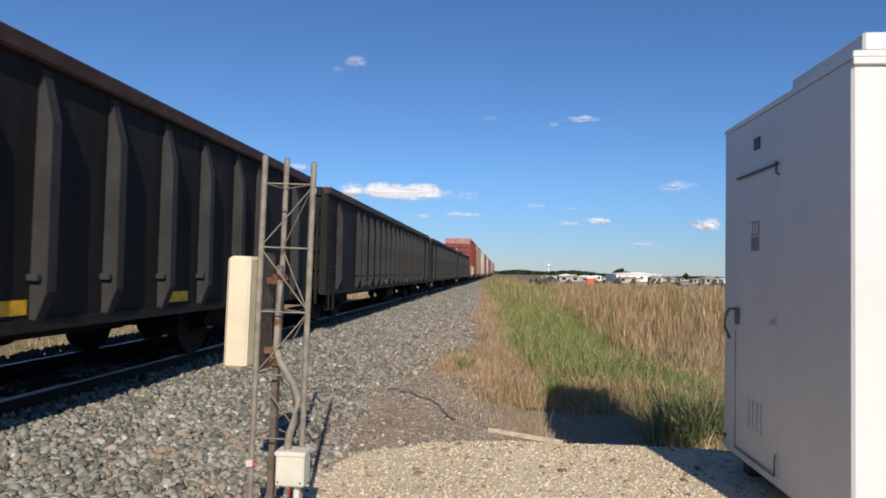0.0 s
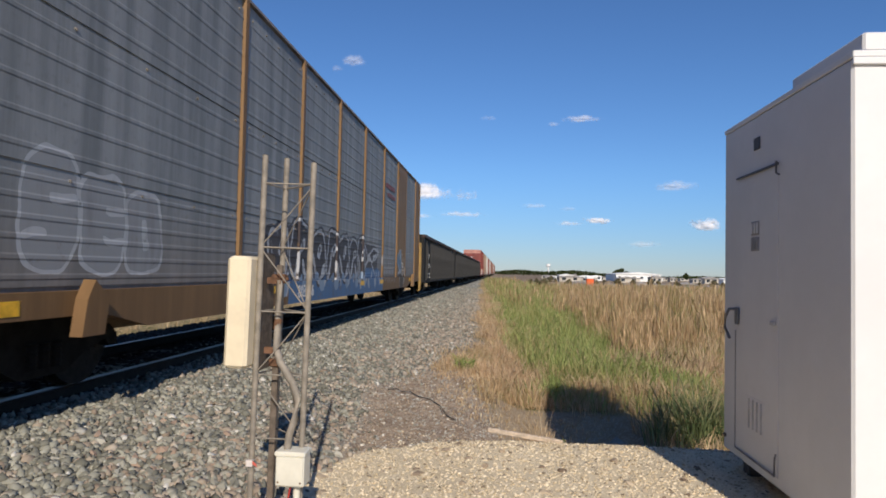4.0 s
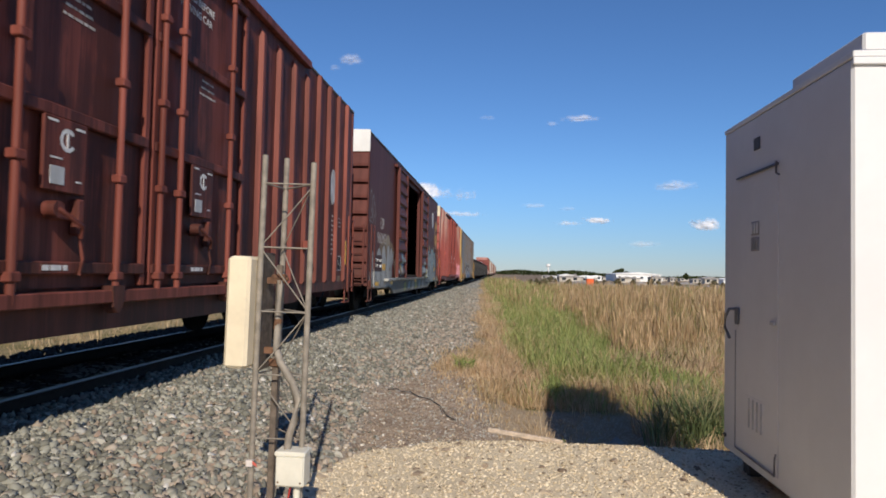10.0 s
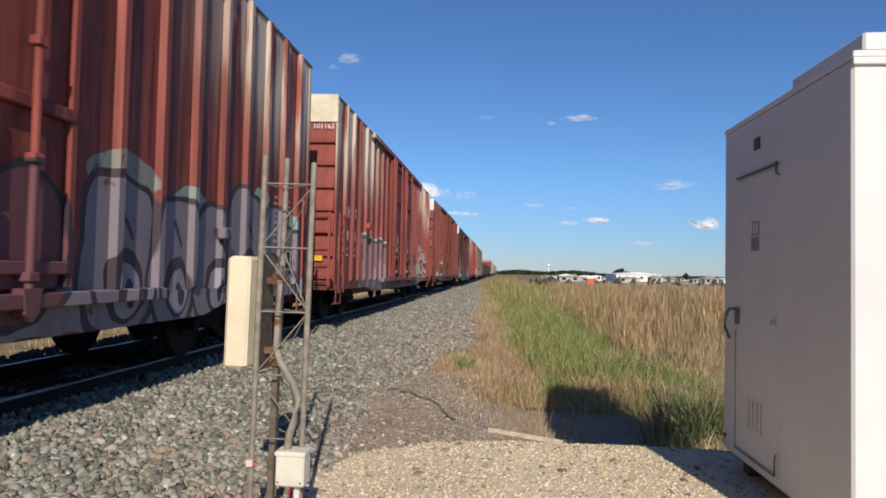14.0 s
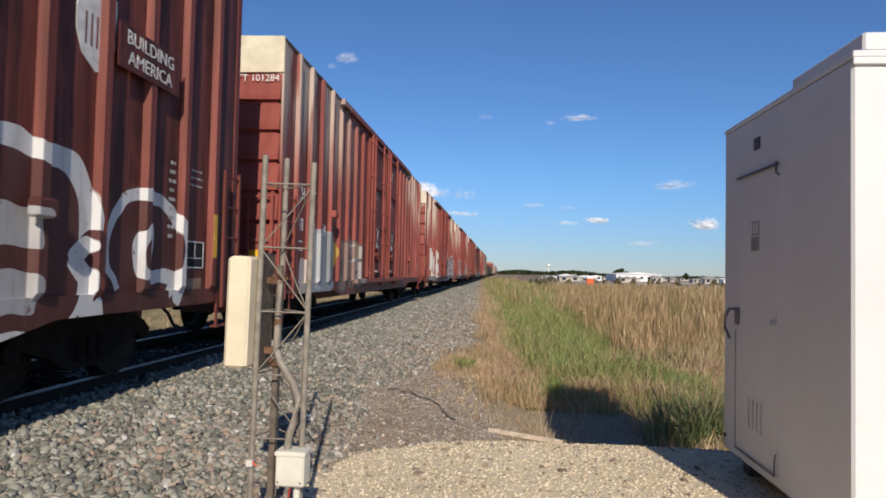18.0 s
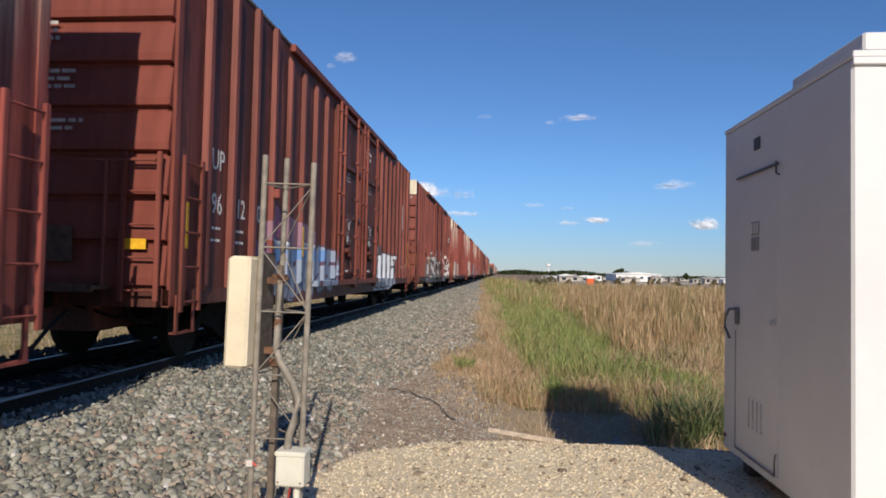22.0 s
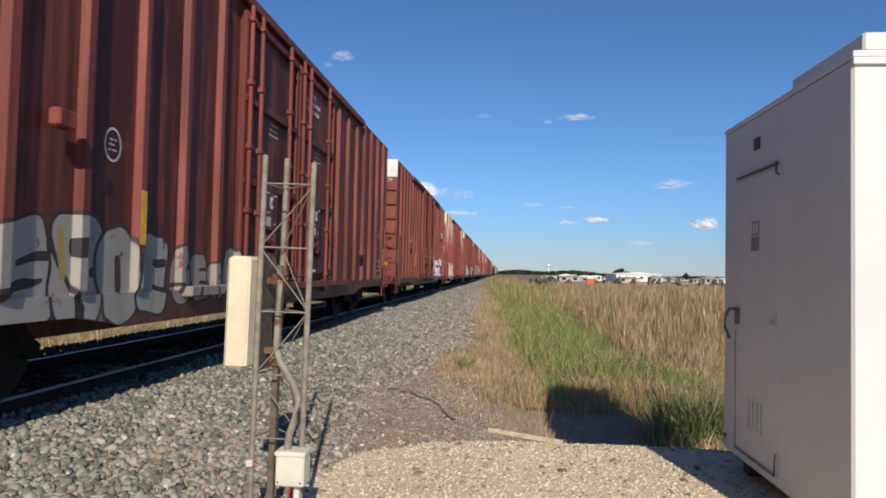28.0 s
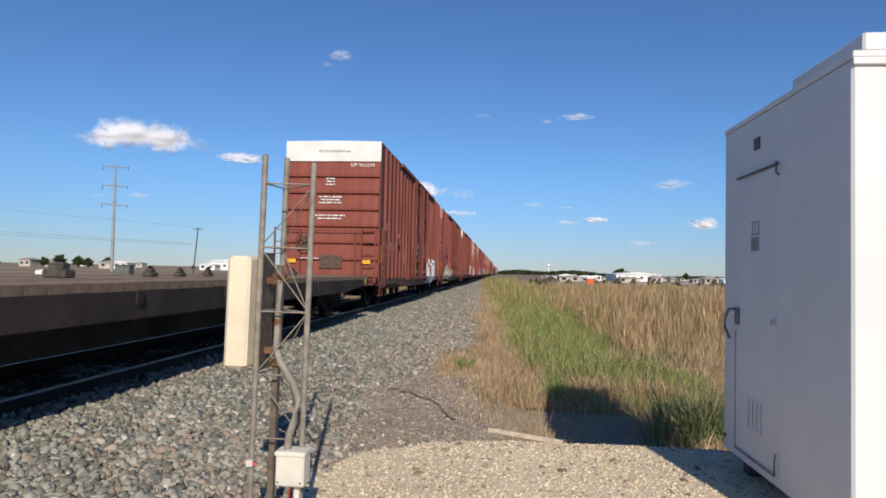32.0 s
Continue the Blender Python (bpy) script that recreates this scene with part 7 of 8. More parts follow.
while count < 9000:
    x, y = rnd.uniform(-2.0, 1.0), rnd.uniform(5.8, 11.5)
    if pad_edge(x, y) < 0 and grass_edge(x, y) < 0.2 and stone_edge(x, y) < 0.3:
        loose.append((x, y, field_z(x, y) + rnd.uniform(-0.006, 0.004), rnd.choice((0.005, 0.006, 0.008, 0.010, 0.014, 0.020)), rnd.uniform(0, 6.3), rnd.uniform(-0.5, 0.5)))
        count += 1
many("dirt_pebbles", STONES, loose, DIRT_STONE, "scattered tan and grey stones on the dirt", "gravel")
many("pad_pebbles", STONES, spots, PEBBLE, "cream crushed limestone pebbles of the parking pad", "gravel")
stone_shapes = []
for v, f in STONES[:6]:
    me = bpy.data.meshes.new("stone")
    me.from_pydata(v.tolist(), [], f.tolist())
    stone_shapes.append(me)
for i, (x, y, z, size, turn, lean) in enumerate(near):
    part("ballast_stone", stone_shapes[i % 6], ONE_STONE, ground, at=pose(x, y, z, math.degrees(lean), 0, math.degrees(turn)) @ Matrix.Scale(size, 4))
for i in range(150):
    x, y = rnd.uniform(-1.5, 2.0), 4.3 + 2.4 * rnd.random()
    if pad_edge(x, y) > 0.1:
        part("dark_stone", stone_shapes[i % 6], PAD_STONE, ground, at=pose(x, y, field_z(x, y) + 0.004, 0, 0, rnd.uniform(0, 360)) @ Matrix.Scale(rnd.choice((0.014, 0.018, 0.022, 0.030, 0.045)), 4) @ Matrix.Diagonal((1, 1, 0.6, 1)))

# ---- grass ----
def grass_material(name, dry, dry2, green, mix):
    n = Nodes(name)
    isl = n.n("NewGeometry").outputs["Random Per Island"]
    p = n.coord()
    patch = n.noise(p, 0.5, 3)
    col = n.mix(isl, dry, dry2)
    col = n.mix(n.step(n.math("ADD", patch, n.math("MULTIPLY", isl, 0.25)), mix, mix + 0.12), col, green)
    tuft = n.noise(p, 1.7, 4)
    col = n.mix(n.math("MULTIPLY", n.step(tuft, 0.38, 0.66), 0.3), col, tuple(c * 0.45 for c in green))
    m = n.done(col, 0.75, 0, None, 0.2)
    tr = n.n("BsdfTranslucent", Color=col)
    mx = n.n("MixShader", Fac=0.3)
    n.t.links.new(n.bsdf.outputs[0], mx.inputs[1])
    n.t.links.new(tr.outputs[0], mx.inputs[2])
    n.t.links.new(mx.outputs[0], n.t.nodes["Material Output"].inputs["Surface"])
    return m


STRAW = grass_material("straw_blades", (0.44, 0.29, 0.15), (0.78, 0.61, 0.40), (0.34, 0.30, 0.13), 0.74)
GREEN = grass_material("green_blades", (0.15, 0.21, 0.055), (0.46, 0.52, 0.19), (0.50, 0.42, 0.20), 0.70)
REED = grass_material("reed_blades", (0.26, 0.16, 0.08), (0.86, 0.62, 0.37), (0.26, 0.23, 0.09), 0.68)
RUSSET = grass_material("russet_blades", (0.46, 0.30, 0.17), (0.74, 0.55, 0.37), (0.52, 0.42, 0.25), 0.68)


def blades(name, places, mat, label, plume=0.0):
    """Tapered bent blades: places = x, y, z, height, width, lean, turn. plume: wide feathered heads."""
    a = np.array(places, dtype=np.float32)
    g = np.random.default_rng(len(places))
    turn, face = a[:, 6], g.uniform(0, TAU, len(a))
    root = a[:, :3]
    h, w, lean = a[:, 3:4], a[:, 4:5], a[:, 5:6]
    d = np.stack((np.cos(turn), np.sin(turn)), 1)
    s = np.stack((np.cos(face), np.sin(face), np.zeros(len(a))), 1) * w * 0.5

    def at(f, out):
        p = root.copy()
        p[:, :2] += d * h * lean * out
        p[:, 2:3] += h * (f - 0.30 * lean * out * out)
        return p
    head = np.where(g.uniform(0, 1, (len(a), 1)) < plume, 3.6, 0.75)
    m1, m2, tip = at(0.5, 0.22), at(0.82, 0.62), at(1.0, 1.0)
    v = np.stack((root - s * 0.7, root + s * 0.7, m1 + s, m1 - s, m2 + s * head, m2 - s * head, tip + s * 0.15, tip - s * 0.15), 1).reshape(-1, 3).astype(np.float32)
    k = np.arange(len(a), dtype=np.int32)[:, None] * 8
    f = np.concatenate((k + np.array((0, 1, 2, 3)), k + np.array((3, 2, 4, 5)), k + np.array((5, 4, 6, 7))), 1).reshape(-1, 4).astype(np.int32)
    return raw_mesh(name, v, f, mat, label, "grass")


rnd = random.Random(8)
straw, green, reed = [], [], []


def clump(kind, x, y, z, h, count, spread):
    """Blades fanning out of one root."""
    wide = 1 + y / 30
    for j in range(count):
        a, r = rnd.uniform(0, TAU), spread * rnd.random() ** 0.7
        lean = rnd.uniform(0.02, 0.20) if kind is reed else rnd.uniform(0.1, 0.35) + 0.6 * rnd.random() * r / spread
        width = (0.0048 if kind is reed else 0.0065 if kind is straw else 0.008) * wide * rnd.uniform(0.6, 1.4)
        kind.append((x + r * math.cos(a), y + r * math.sin(a), z, h * (rnd.uniform(0.45, 1.1) if rnd.random() < 0.9 else rnd.uniform(1.0, 1.35)), width, lean, a + rnd.gauss(0, 0.8)))


russet, gap_blades = [], []
for i in range(21000):
    y = 7.0 + 105 * rnd.random() ** 2.2
    x = rnd.uniform(-3.2, 3.2 + 0.50 * y)
    inner = grass_edge(x, y)
    if inner < rnd.uniform(-0.12, 0.22):
        continue
    if y < 9.75 - 0.35 * max(0.0, x - 1.2) and x > -0.1 and rnd.random() < 0.98 - 0.5 * max(0.0, x - 1.9):
        continue
    z = field_z(x, y) - 0.02
    patch = noise.noise((x * 0.40, y * 0.22, 4)) + 0.5 * noise.noise((x * 1.1, y * 0.6, 24))
    patch2 = noise.noise((x * 0.55, y * 0.35, 14)) + 0.4 * noise.noise((x * 1.5, y * 0.9, 34))
    count = max(6, int(24 / (1 + y / 34)))
    fringe = 0.80 + 0.35 * patch2 + 0.5 * max(0.0, 1 - abs(y - 11.5) / 4) if y > 9.5 else 1.1
    band = 2.3 + 0.055 * y + 0.7 * patch
    if inner < fringe:
        h = rnd.uniform(0.14, 0.42) * (0.35 + min(0.8, max(0.1, inner + 0.25)))
        clump(russet if 10.5 < y < 40 and inner > 0.05 and rnd.random() < 0.75 + patch else straw, x, y, z, h, count, 0.17)
        if y < 11 and rnd.random() < 0.12:
            clump(green, x, y, z, h, count // 2, 0.15)
    elif inner < band + 0.4 + 1.0 * noise.noise((x * 0.7, y * 0.25, 77)) and y > 10.2 + 0.5 * x + patch2:
        clump(green, x, y, z, rnd.uniform(0.25, 0.70) * min(1.0, 0.45 + inner * 0.4), count, 0.18)
        if patch2 < -0.1 or rnd.random() < 0.3:
            clump(straw, x, y, z, rnd.uniform(0.25, 0.55), count // 2, 0.2)
    elif y < 10.4 + 0.7 * patch:
        clump(straw, x, y, z, rnd.uniform(0.12, 0.34), count, 0.2)
        if rnd.random() < 0.55:
            clump(green, x, y, z, rnd.uniform(0.2, 0.45), count // 2, 0.2)
    elif y < 15.2 + 1.8 * patch:
        mixed = patch2 + 0.5 * noise.noise((x * 0.3, y * 0.9, 55))
        if mixed > 0.0:
            clump(green, x, y, z, rnd.uniform(0.25, 0.55), count, 0.2)
        elif rnd.random() < 0.4:
            clump(gap_blades, x, y, z, rnd.uniform(0.15, 0.4), count // 2, 0.2)
        if mixed < 0.12:
            clump(russet if patch > -0.1 else straw, x, y, z, rnd.uniform(0.25, 0.55), count, 0.2)
    else:
        tall = min(1.0, 0.62 + (y - 14) / 20) * (1.0 + 0.40 * patch) * (1 - 0.35 * max(0.0, 1 - (x - 0.07 * y) / 2.0))
        if patch2 > 0.10 or rnd.random() < 0.35:
            clump(green, x, y, z, rnd.uniform(0.45, 1.0) * tall, count, 0.25)
        if rnd.random() < 0.45:
            clump(gap_blades, x, y, z, rnd.uniform(0.2, 0.5) * tall, count, 0.3)
        if patch2 < 0.30:
            clump(reed if patch > -0.25 else straw, x, y, z, rnd.uniform(0.6, 1.5) * tall, count, 0.30)
        elif rnd.random() < 0.4:
            clump(reed, x, y, z, rnd.uniform(0.9, 1.5) * tall, count // 3, 0.35)
# low tufts that creep over the dirt
for i in range(340):
    x, y = rnd.gauss(-0.62, 0.30), rnd.gauss(11.8, 1.0)
    clump(straw if rnd.random() < 0.8 else russet, x, y, field_z(x, y) - 0.02, rnd.uniform(0.05, 0.20), 9, 0.14)
for i in range(16):
    clump(green, rnd.gauss(-0.62, 0.06), rnd.gauss(11.2, 0.08), 0.0, rnd.uniform(0.15, 0.32), 12, 0.08)
for i in range(300):
    x, y = rnd.uniform(-0.6, 1.6), rnd.uniform(7.6, 9.6)
    clump(straw, x, y, field_z(x, y) - 0.015, rnd.uniform(0.03, 0.10), 6, 0.10)
for i in range(2600):
    y = rnd.uniform(55, 135)
    x = y * rnd.uniform(0.06, 0.50)
    clump(reed if rnd.random() < 0.6 else green, x, y, field_z(x, y) - 0.05, rnd.uniform(0.9, 1.6) * (1 + 0.3 * noise.noise((x * 0.2, y * 0.1, 6))), 5, 0.6)
for i in range(1700):
    y = rnd.uniform(34, 110)
    x = rnd.uniform(0.9 - 0.033 * y, 0.085 * y)
    clump(green if rnd.random() < 0.65 else reed, x, y, field_z(x, y) - 0.05, rnd.uniform(0.6, 1.25), 7, 0.45)
weed = []
for i in range(64):
    clump(weed, rnd.gauss(2.72, 0.30), rnd.gauss(8.7, 0.28), -0.42, rnd.uniform(0.25, 0.80), 30, 0.20)
    clump(straw, rnd.gauss(2.6, 0.40), rnd.gauss(8.8, 0.30), -0.42, rnd.uniform(0.15, 0.60), 9, 0.18)
for i in range(3000):
    y = 3 + 90 * rnd.random() ** 1.6
    x = -8.35 - 14 * rnd.random() ** 1.5
    clump(straw, x, y, field_z(x, y) - 0.02, rnd.uniform(0.12, 0.45), 8, 0.25)
WEED = grass_material("weed_leaves", (0.06, 0.10, 0.04), (0.24, 0.30, 0.13), (0.42, 0.36, 0.20), 0.66)
# dark low blades put in for the shaded gaps between stalks
SHADE_OLIVE = grass_material("olive_undergrowth", (0.07, 0.075, 0.03), (0.19, 0.17, 0.075), (0.22, 0.14, 0.07), 0.60)
for i in range(900):
    a, r = rnd.uniform(0, TAU), rnd.random() ** 0.5
    x, y = 3.3 + 1.9 * r * math.cos(a), 13.6 + 1.5 * r * math.sin(a)
    clump(russet if rnd.random() < 0.7 else gap_blades, x, y, field_z(x, y) - 0.02, rnd.uniform(0.25, 0.75) * (1.15 - 0.5 * r), 9, 0.16)
blades("olive_undergrowth", gap_blades, SHADE_OLIVE, "low olive undergrowth darkened for the shade between the reeds")
blades("weed_bush", weed, WEED, "dark green weed bush beside the cabinet")
blades("dry_grass", straw, STRAW, "pale dry grass beside the gravel")
blades("green_grass", green, GREEN, "lush green grass along the track side")
blades("russet_grass", russet, RUSSET, "rusty tan dry grass along the ballast edge")
blades("tall_reeds", reed, REED, "tall tan reeds and seed heads in the field", 0.5)

# ---- distance ----
FAR_WHITE = plain("far_white_wall", (0.78, 0.78, 0.76), 0.7, 0, 0.2, 0.1, 0.05)
FAR_TAN = plain("far_tan_wall", (0.52, 0.47, 0.40), 0.8, 0, 0.3, 0.25, 0.05)
FAR_ROOF = plain("far_roof", (0.34, 0.32, 0.30), 0.8, 0, 0.5, 0.25, 0.05)
ORANGE = plain("orange_plastic", (0.75, 0.13, 0.03), 0.5, 0, 2.0, 0.15, 0.05)
GLASS = plain("far_window", (0.04, 0.05, 0.06), 0.2, 0, 2.0, 0.1, 0.02)
WOODPOLE = plain("pole_wood", (0.10, 0.075, 0.055), 0.9, 0, 1.0, 0.3, 0.2)
STEELPOLE = plain("pole_steel", (0.34, 0.34, 0.34), 0.6, 0.2, 1.0, 0.2, 0.1)


def shed_far(name, x, y, w, d, h, mat, label, windows=4, z=-1.2):
    b = thing(name, pose(x, y, z), label, "building", "buildings in the distance")
    part("wall", Solid().box(0, 0, 0, w, d, h), mat, b)
    part("roof", Solid().prism([(-0.4, h), (w + 0.4, h), (w + 0.4, h + 0.15), (w / 2, h + 0.15 + min(1.2, h * 0.25)), (-0.4, h + 0.15)], "y", -0.4, d + 0.4), FAR_WHITE if mat is FAR_WHITE else FAR_ROOF, b)
    for i in range(windows):
        part("window", Solid().box(0, -0.05, 0, min(1.4, w / windows * 0.5), 0.0, 1.0), GLASS, b, at=pose((i + 0.25) * w / windows, 0, h * 0.4))
    return b


shed_far("warehouse", 52.5, 300, 20, 30, 3.4, FAR_WHITE, "long low white warehouse", 6)
shed_far("warehouse", -142, 300, 23, 20, 4.3, FAR_WHITE, "white shed across the ploughed field", 4, 0)
rnd = random.Random(21)
for i in range(44):
    y = rnd.uniform(230, 420)
    x = y * rnd.uniform(0.055, 0.42)
    pale = rnd.random() < 0.35
    shed_far("house" if i % 3 else "storage_shed", x, y, rnd.uniform(2.5, 8), rnd.uniform(4, 6), rnd.uniform(1.2, 2.4), FAR_WHITE if pale else FAR_TAN, "%s far building behind the reeds" % ("small white" if pale else "low tan"), 2)
for i in range(8):
    y = rnd.uniform(230, 420)
    shed_far("storage_shed", -y * rnd.uniform(0.42, 0.82), y, rnd.uniform(5, 11), 6, rnd.uniform(2.0, 3.2), FAR_WHITE if i % 2 else FAR_TAN, "low far building across the field", 2, 0)
toilet = thing("portable_toilet", pose(16.8, 124, -1.2), "orange portable toilet with a white roof", "portable toilet")
part("cabin", Solid().box(-0.65, -0.65, 0.1, 0.65, 0.65, 2.15, 0.05), ORANGE, toilet)
part("roof", Solid().box(-0.72, -0.72, 2.08, 0.72, 0.72, 2.5, 0.06), FAR_WHITE, toilet, "white plastic roof")
part("door", Solid().box(-0.4, -0.69, 0.2, 0.4, -0.645, 2.05, 0.02), ORANGE, toilet)
tower = thing("water_tower", pose(72, 1000, 0), "pale water tower on the horizon", "water tower")
part("shaft", Solid().rod((0, 0, -2), (0, 0, 12.5), 1.4, 16, 1.1), FAR_WHITE, tower)
part("tank", Solid().rod((0, 0, 11.5), (0, 0, 13), 1.2, 20, 3.2).rod((0, 0, 13), (0, 0, 16), 3.2, 20).rod((0, 0, 16), (0, 0, 17), 3.2, 20, 1.2), FAR_WHITE, tower)
PILE = plain("gravel_pile", (0.36, 0.33, 0.29), 0.95, 0, 0.8, 0.3, 0.4)


def heap_mesh(seed):
    s = Solid()
    k = 14
    vs = [(0, 0, 1.0)]
    for ring in (0.35, 0.7, 1.0):
        vs += [(ring * (1 + 0.2 * noise.noise((i, ring, seed))) * math.cos(TAU * i / k), ring * math.sin(TAU * i / k), max(-0.1, (1 - ring) * (1 + 0.3 * noise.noise((i * 0.7, ring * 3, seed))))) for i in range(k)]
    fs = [(0, 1 + i, 1 + (i + 1) % k) for i in range(k)]
    fs += [(1 + r * k + i, 1 + (r + 1) * k + i, 1 + (r + 1) * k + (i + 1) % k, 1 + r * k + (i + 1) % k) for r in range(2) for i in range(k)]
    return s.add(vs, fs, True)


heaps = [heap_mesh(i).mesh("heap") for i in range(3)]
rnd = random.Random(31)
for i in range(22):
    y = rnd.uniform(130, 260)
    x = y * rnd.uniform(0.05, 0.40)
    w = rnd.uniform(3, 9)
    h = part("gravel_mound", heaps[i % 3], PILE, at=pose(x, y, -1.15) @ Matrix.Diagonal((w, w * 0.8, rnd.uniform(0.4, 1.0), 1)))
    tagged(h, "pale heap of gravel behind the reeds", "gravel heap", "gravel heaps")

pylon = thing("transmission_pole", pose(-96, 150, 0), "tall grey steel transmission pole with three crossarms", "utility pole")
part("shaft", Solid().rod((0, 0, -0.5), (0, 0, 26.4), 0.42, 12, 0.2), STEELPOLE, pylon)
for z in (26.0, 21.2, 16.5):
    arm = part("crossarm", Solid().rod((-3.4, 0, z + 0.25), (0, 0, z), 0.10, 8, 0.16).rod((0, 0, z), (3.4, 0, z - 0.2), 0.16, 8, 0.10), STEELPOLE, pylon)
    for x in (-3.3, 3.3):
        part("insulator", Solid().rod((x, 0, z - 0.9), (x, 0, z + 0.1), 0.07, 6), GLASS, arm)
pole = thing("utility_pole", pose(-70, 140, 0, 0, 4.5, 0), "dark leaning wooden utility pole", "utility pole")
part("shaft", Solid().rod((0, 0, -0.5), (0, 0, 10.6), 0.17, 8, 0.12), WOODPOLE, pole)
part("crossarm", Solid().box(-1.1, -0.06, 10.1, 1.1, 0.06, 10.25), WOODPOLE, pole)
for x in (-1.0, 0, 1.0):
    part("insulator", Solid().rod((x, 0, 10.25), (x, 0, 10.45), 0.05, 6), GLASS, pole)


def wire(a, b, sag, r=0.022):
    a, b = Vector(a), Vector(b)
    pts = [a.lerp(b, i / 24) - Vector((0, 0, sag * 4 * (i / 24) * (1 - i / 24))) for i in range(25)]
    ob = part("power_line", Solid().tube(pts, r, 5), DARK_HOLE)
    return tagged(ob, "thin dark overhead power line", "power line", "power lines")


for z0, z1 in ((6.9, 15.2), (6.6, 13.6)):
    wire((-70.3, 140.1, z0), (-230, 141, z1), 0.6)
wire((-70.3, 140.1, 10.7), (-230, 141, 24.5), 0.8, 0.016)

low_wall = part("concrete_barrier", Solid().prism([(0.0, 0.0), (2.9, 0.0), (2.9, 0.95), (1.6, 0.85), (0.0, 0.62)], "y", 0, 0.6), FAR_WHITE, at=pose(-69.7, 90, -0.05))
tagged(low_wall, "white block standing on the brown field", "barrier")
# field clutter across the track
CABINET = plain("utility_cabinet", (0.13, 0.14, 0.13), 0.7, 0.1, 2.0, 0.3, 0.1)
for x, y, w, h in ((-33.0, 52, 1.3, 1.6), (-26.0, 52.5, 0.8, 0.9), (-23.5, 55, 0.9, 1.0), (-17.5, 45, 0.8, 1.1), (-15.5, 46, 1.0, 1.2), (-29.0, 60, 1.2, 0.8)):
    c = thing("utility_cabinet", pose(x, y, 0), "dark grey-green utility cabinet on the field", "cabinet", "cabinets on the field")
    part("case", Solid().box(0, 0, -0.1, w, 0.8, h, 0.04), CABINET, c)
    part("lid", Solid().box(-0.05, -0.05, h, w + 0.05, 0.85, h + 0.08, 0.02), CABINET, c)
    part("door", Solid().box(0.08, -0.03, 0.1, w - 0.08, 0.01, h - 0.1, 0.01), CABINET, c)


def leaf_cloud(count, w, h, seed):
    g = np.random.default_rng(seed)
    c = g.normal(0, 1, (count, 3))
    c /= np.linalg.norm(c, axis=1)[:, None]
    lump = 0.75 + 0.25 * np.sin(c[:, 0] * 5 + seed) * np.cos(c[:, 1] * 4) + 0.15 * np.sin(c[:, 2] * 9)
    c *= (g.uniform(0.35, 1, (count, 1)) ** 0.5) * lump[:, None]
    c[:, 2] = c[:, 2] * 0.5 + 0.55
    c *= np.array((w, w, h))
    u = g.normal(0, 1, (count, 3))
    u /= np.linalg.norm(u, axis=1)[:, None]
    t = np.cross(u, g.normal(0, 1, (count, 3)))
    t /= np.linalg.norm(t, axis=1)[:, None]
    s = g.uniform(0.25, 0.6, (count, 1))
    v = np.stack((c - u * s, c + t * s * 0.6, c + u * s, c - t * s * 0.6), 1).reshape(-1, 3).astype(np.float32)
    return v, np.arange(count * 4, dtype=np.int32).reshape(-1, 4)


LEAF = grass_material("tree_leaves", (0.035, 0.055, 0.018), (0.075, 0.095, 0.035), (0.10, 0.10, 0.04), 0.7)
SHRUB = grass_material("shrub_leaves", (0.13, 0.11, 0.06), (0.24, 0.20, 0.12), (0.16, 0.16, 0.08), 0.7)
crowns = []
for i in range(4):
    v, f = leaf_cloud(900, 2.6, 5.0, i)
    me = bpy.data.meshes.new("crown")
    me.from_pydata(v.tolist(), [], f.tolist())
    crowns.append(me)
trunk = once("trunk", lambda: Solid().rod((0, 0, -0.3), (0.1, 0, 2.2), 0.22, 8, 0.14).rod((0.1, 0, 2.0), (0.9, 0.2, 3.6), 0.10, 6, 0.04).rod((0.1, 0, 2.0), (-0.7, -0.2, 3.5), 0.10, 6, 0.04).rod((0.1, 0, 2.1), (0.1, 0.5, 4.0), 0.10, 6, 0.04))


def tree(x, y, s):
    t = thing("tree", pose(x, y, -0.2) @ Matrix.Scale(s, 4), "small dark green tree on the horizon", "tree", "trees on the horizon")
    part("trunk", trunk, WOODPOLE, t)
    part("crown", crowns[int(x * 7 + y) % 4], LEAF, t)


rnd = random.Random(77)
for i in range(40):
    y = rnd.uniform(95, 240)
    t = thing("shrub", pose(y * rnd.uniform(0.03, 0.42), y, -1.25) @ Matrix.Scale(rnd.uniform(0.22, 0.42), 4), "small dry olive shrub in the field", "shrub", "shrubs in the field")
    part("stem", trunk, WOODPOLE, t)
    part("foliage", crowns[i % 4], SHRUB, t)
for x, y, s in ((-205, 270, 0.9), (-196, 268, 1.15), (-190, 272, 1.05), (-184, 270, 0.9), (-178, 275, 1.0), (-214, 275, 0.7), (-236, 280, 0.6), (-120, 330, 0.6), (-150, 300, 0.45), (62, 350, 1.0), (64, 352, 1.1), (67, 350, 0.8), (92, 330, 0.7), (115, 320, 0.6), (36, 300, 0.5), (44, 310, 0.6)):
    tree(x, y, s)
v, f = [], []
g = np.random.default_rng(3)
count = 9000
bx = g.uniform(-20, 330, count)
hill = 3.2 + 1.2 * np.sin(bx * 0.03) + 0.8 * np.sin(bx * 0.11)
hill *= np.where(bx < 130, 1.0, 0.55)
bc = np.stack((bx, 620 + g.uniform(0, 25, count), g.uniform(0, 1, count) ** 0.7 * hill), 1)
bu, bt = g.normal(0, 1, (count, 3)) * 0.6, g.normal(0, 1, (count, 3)) * 0.5
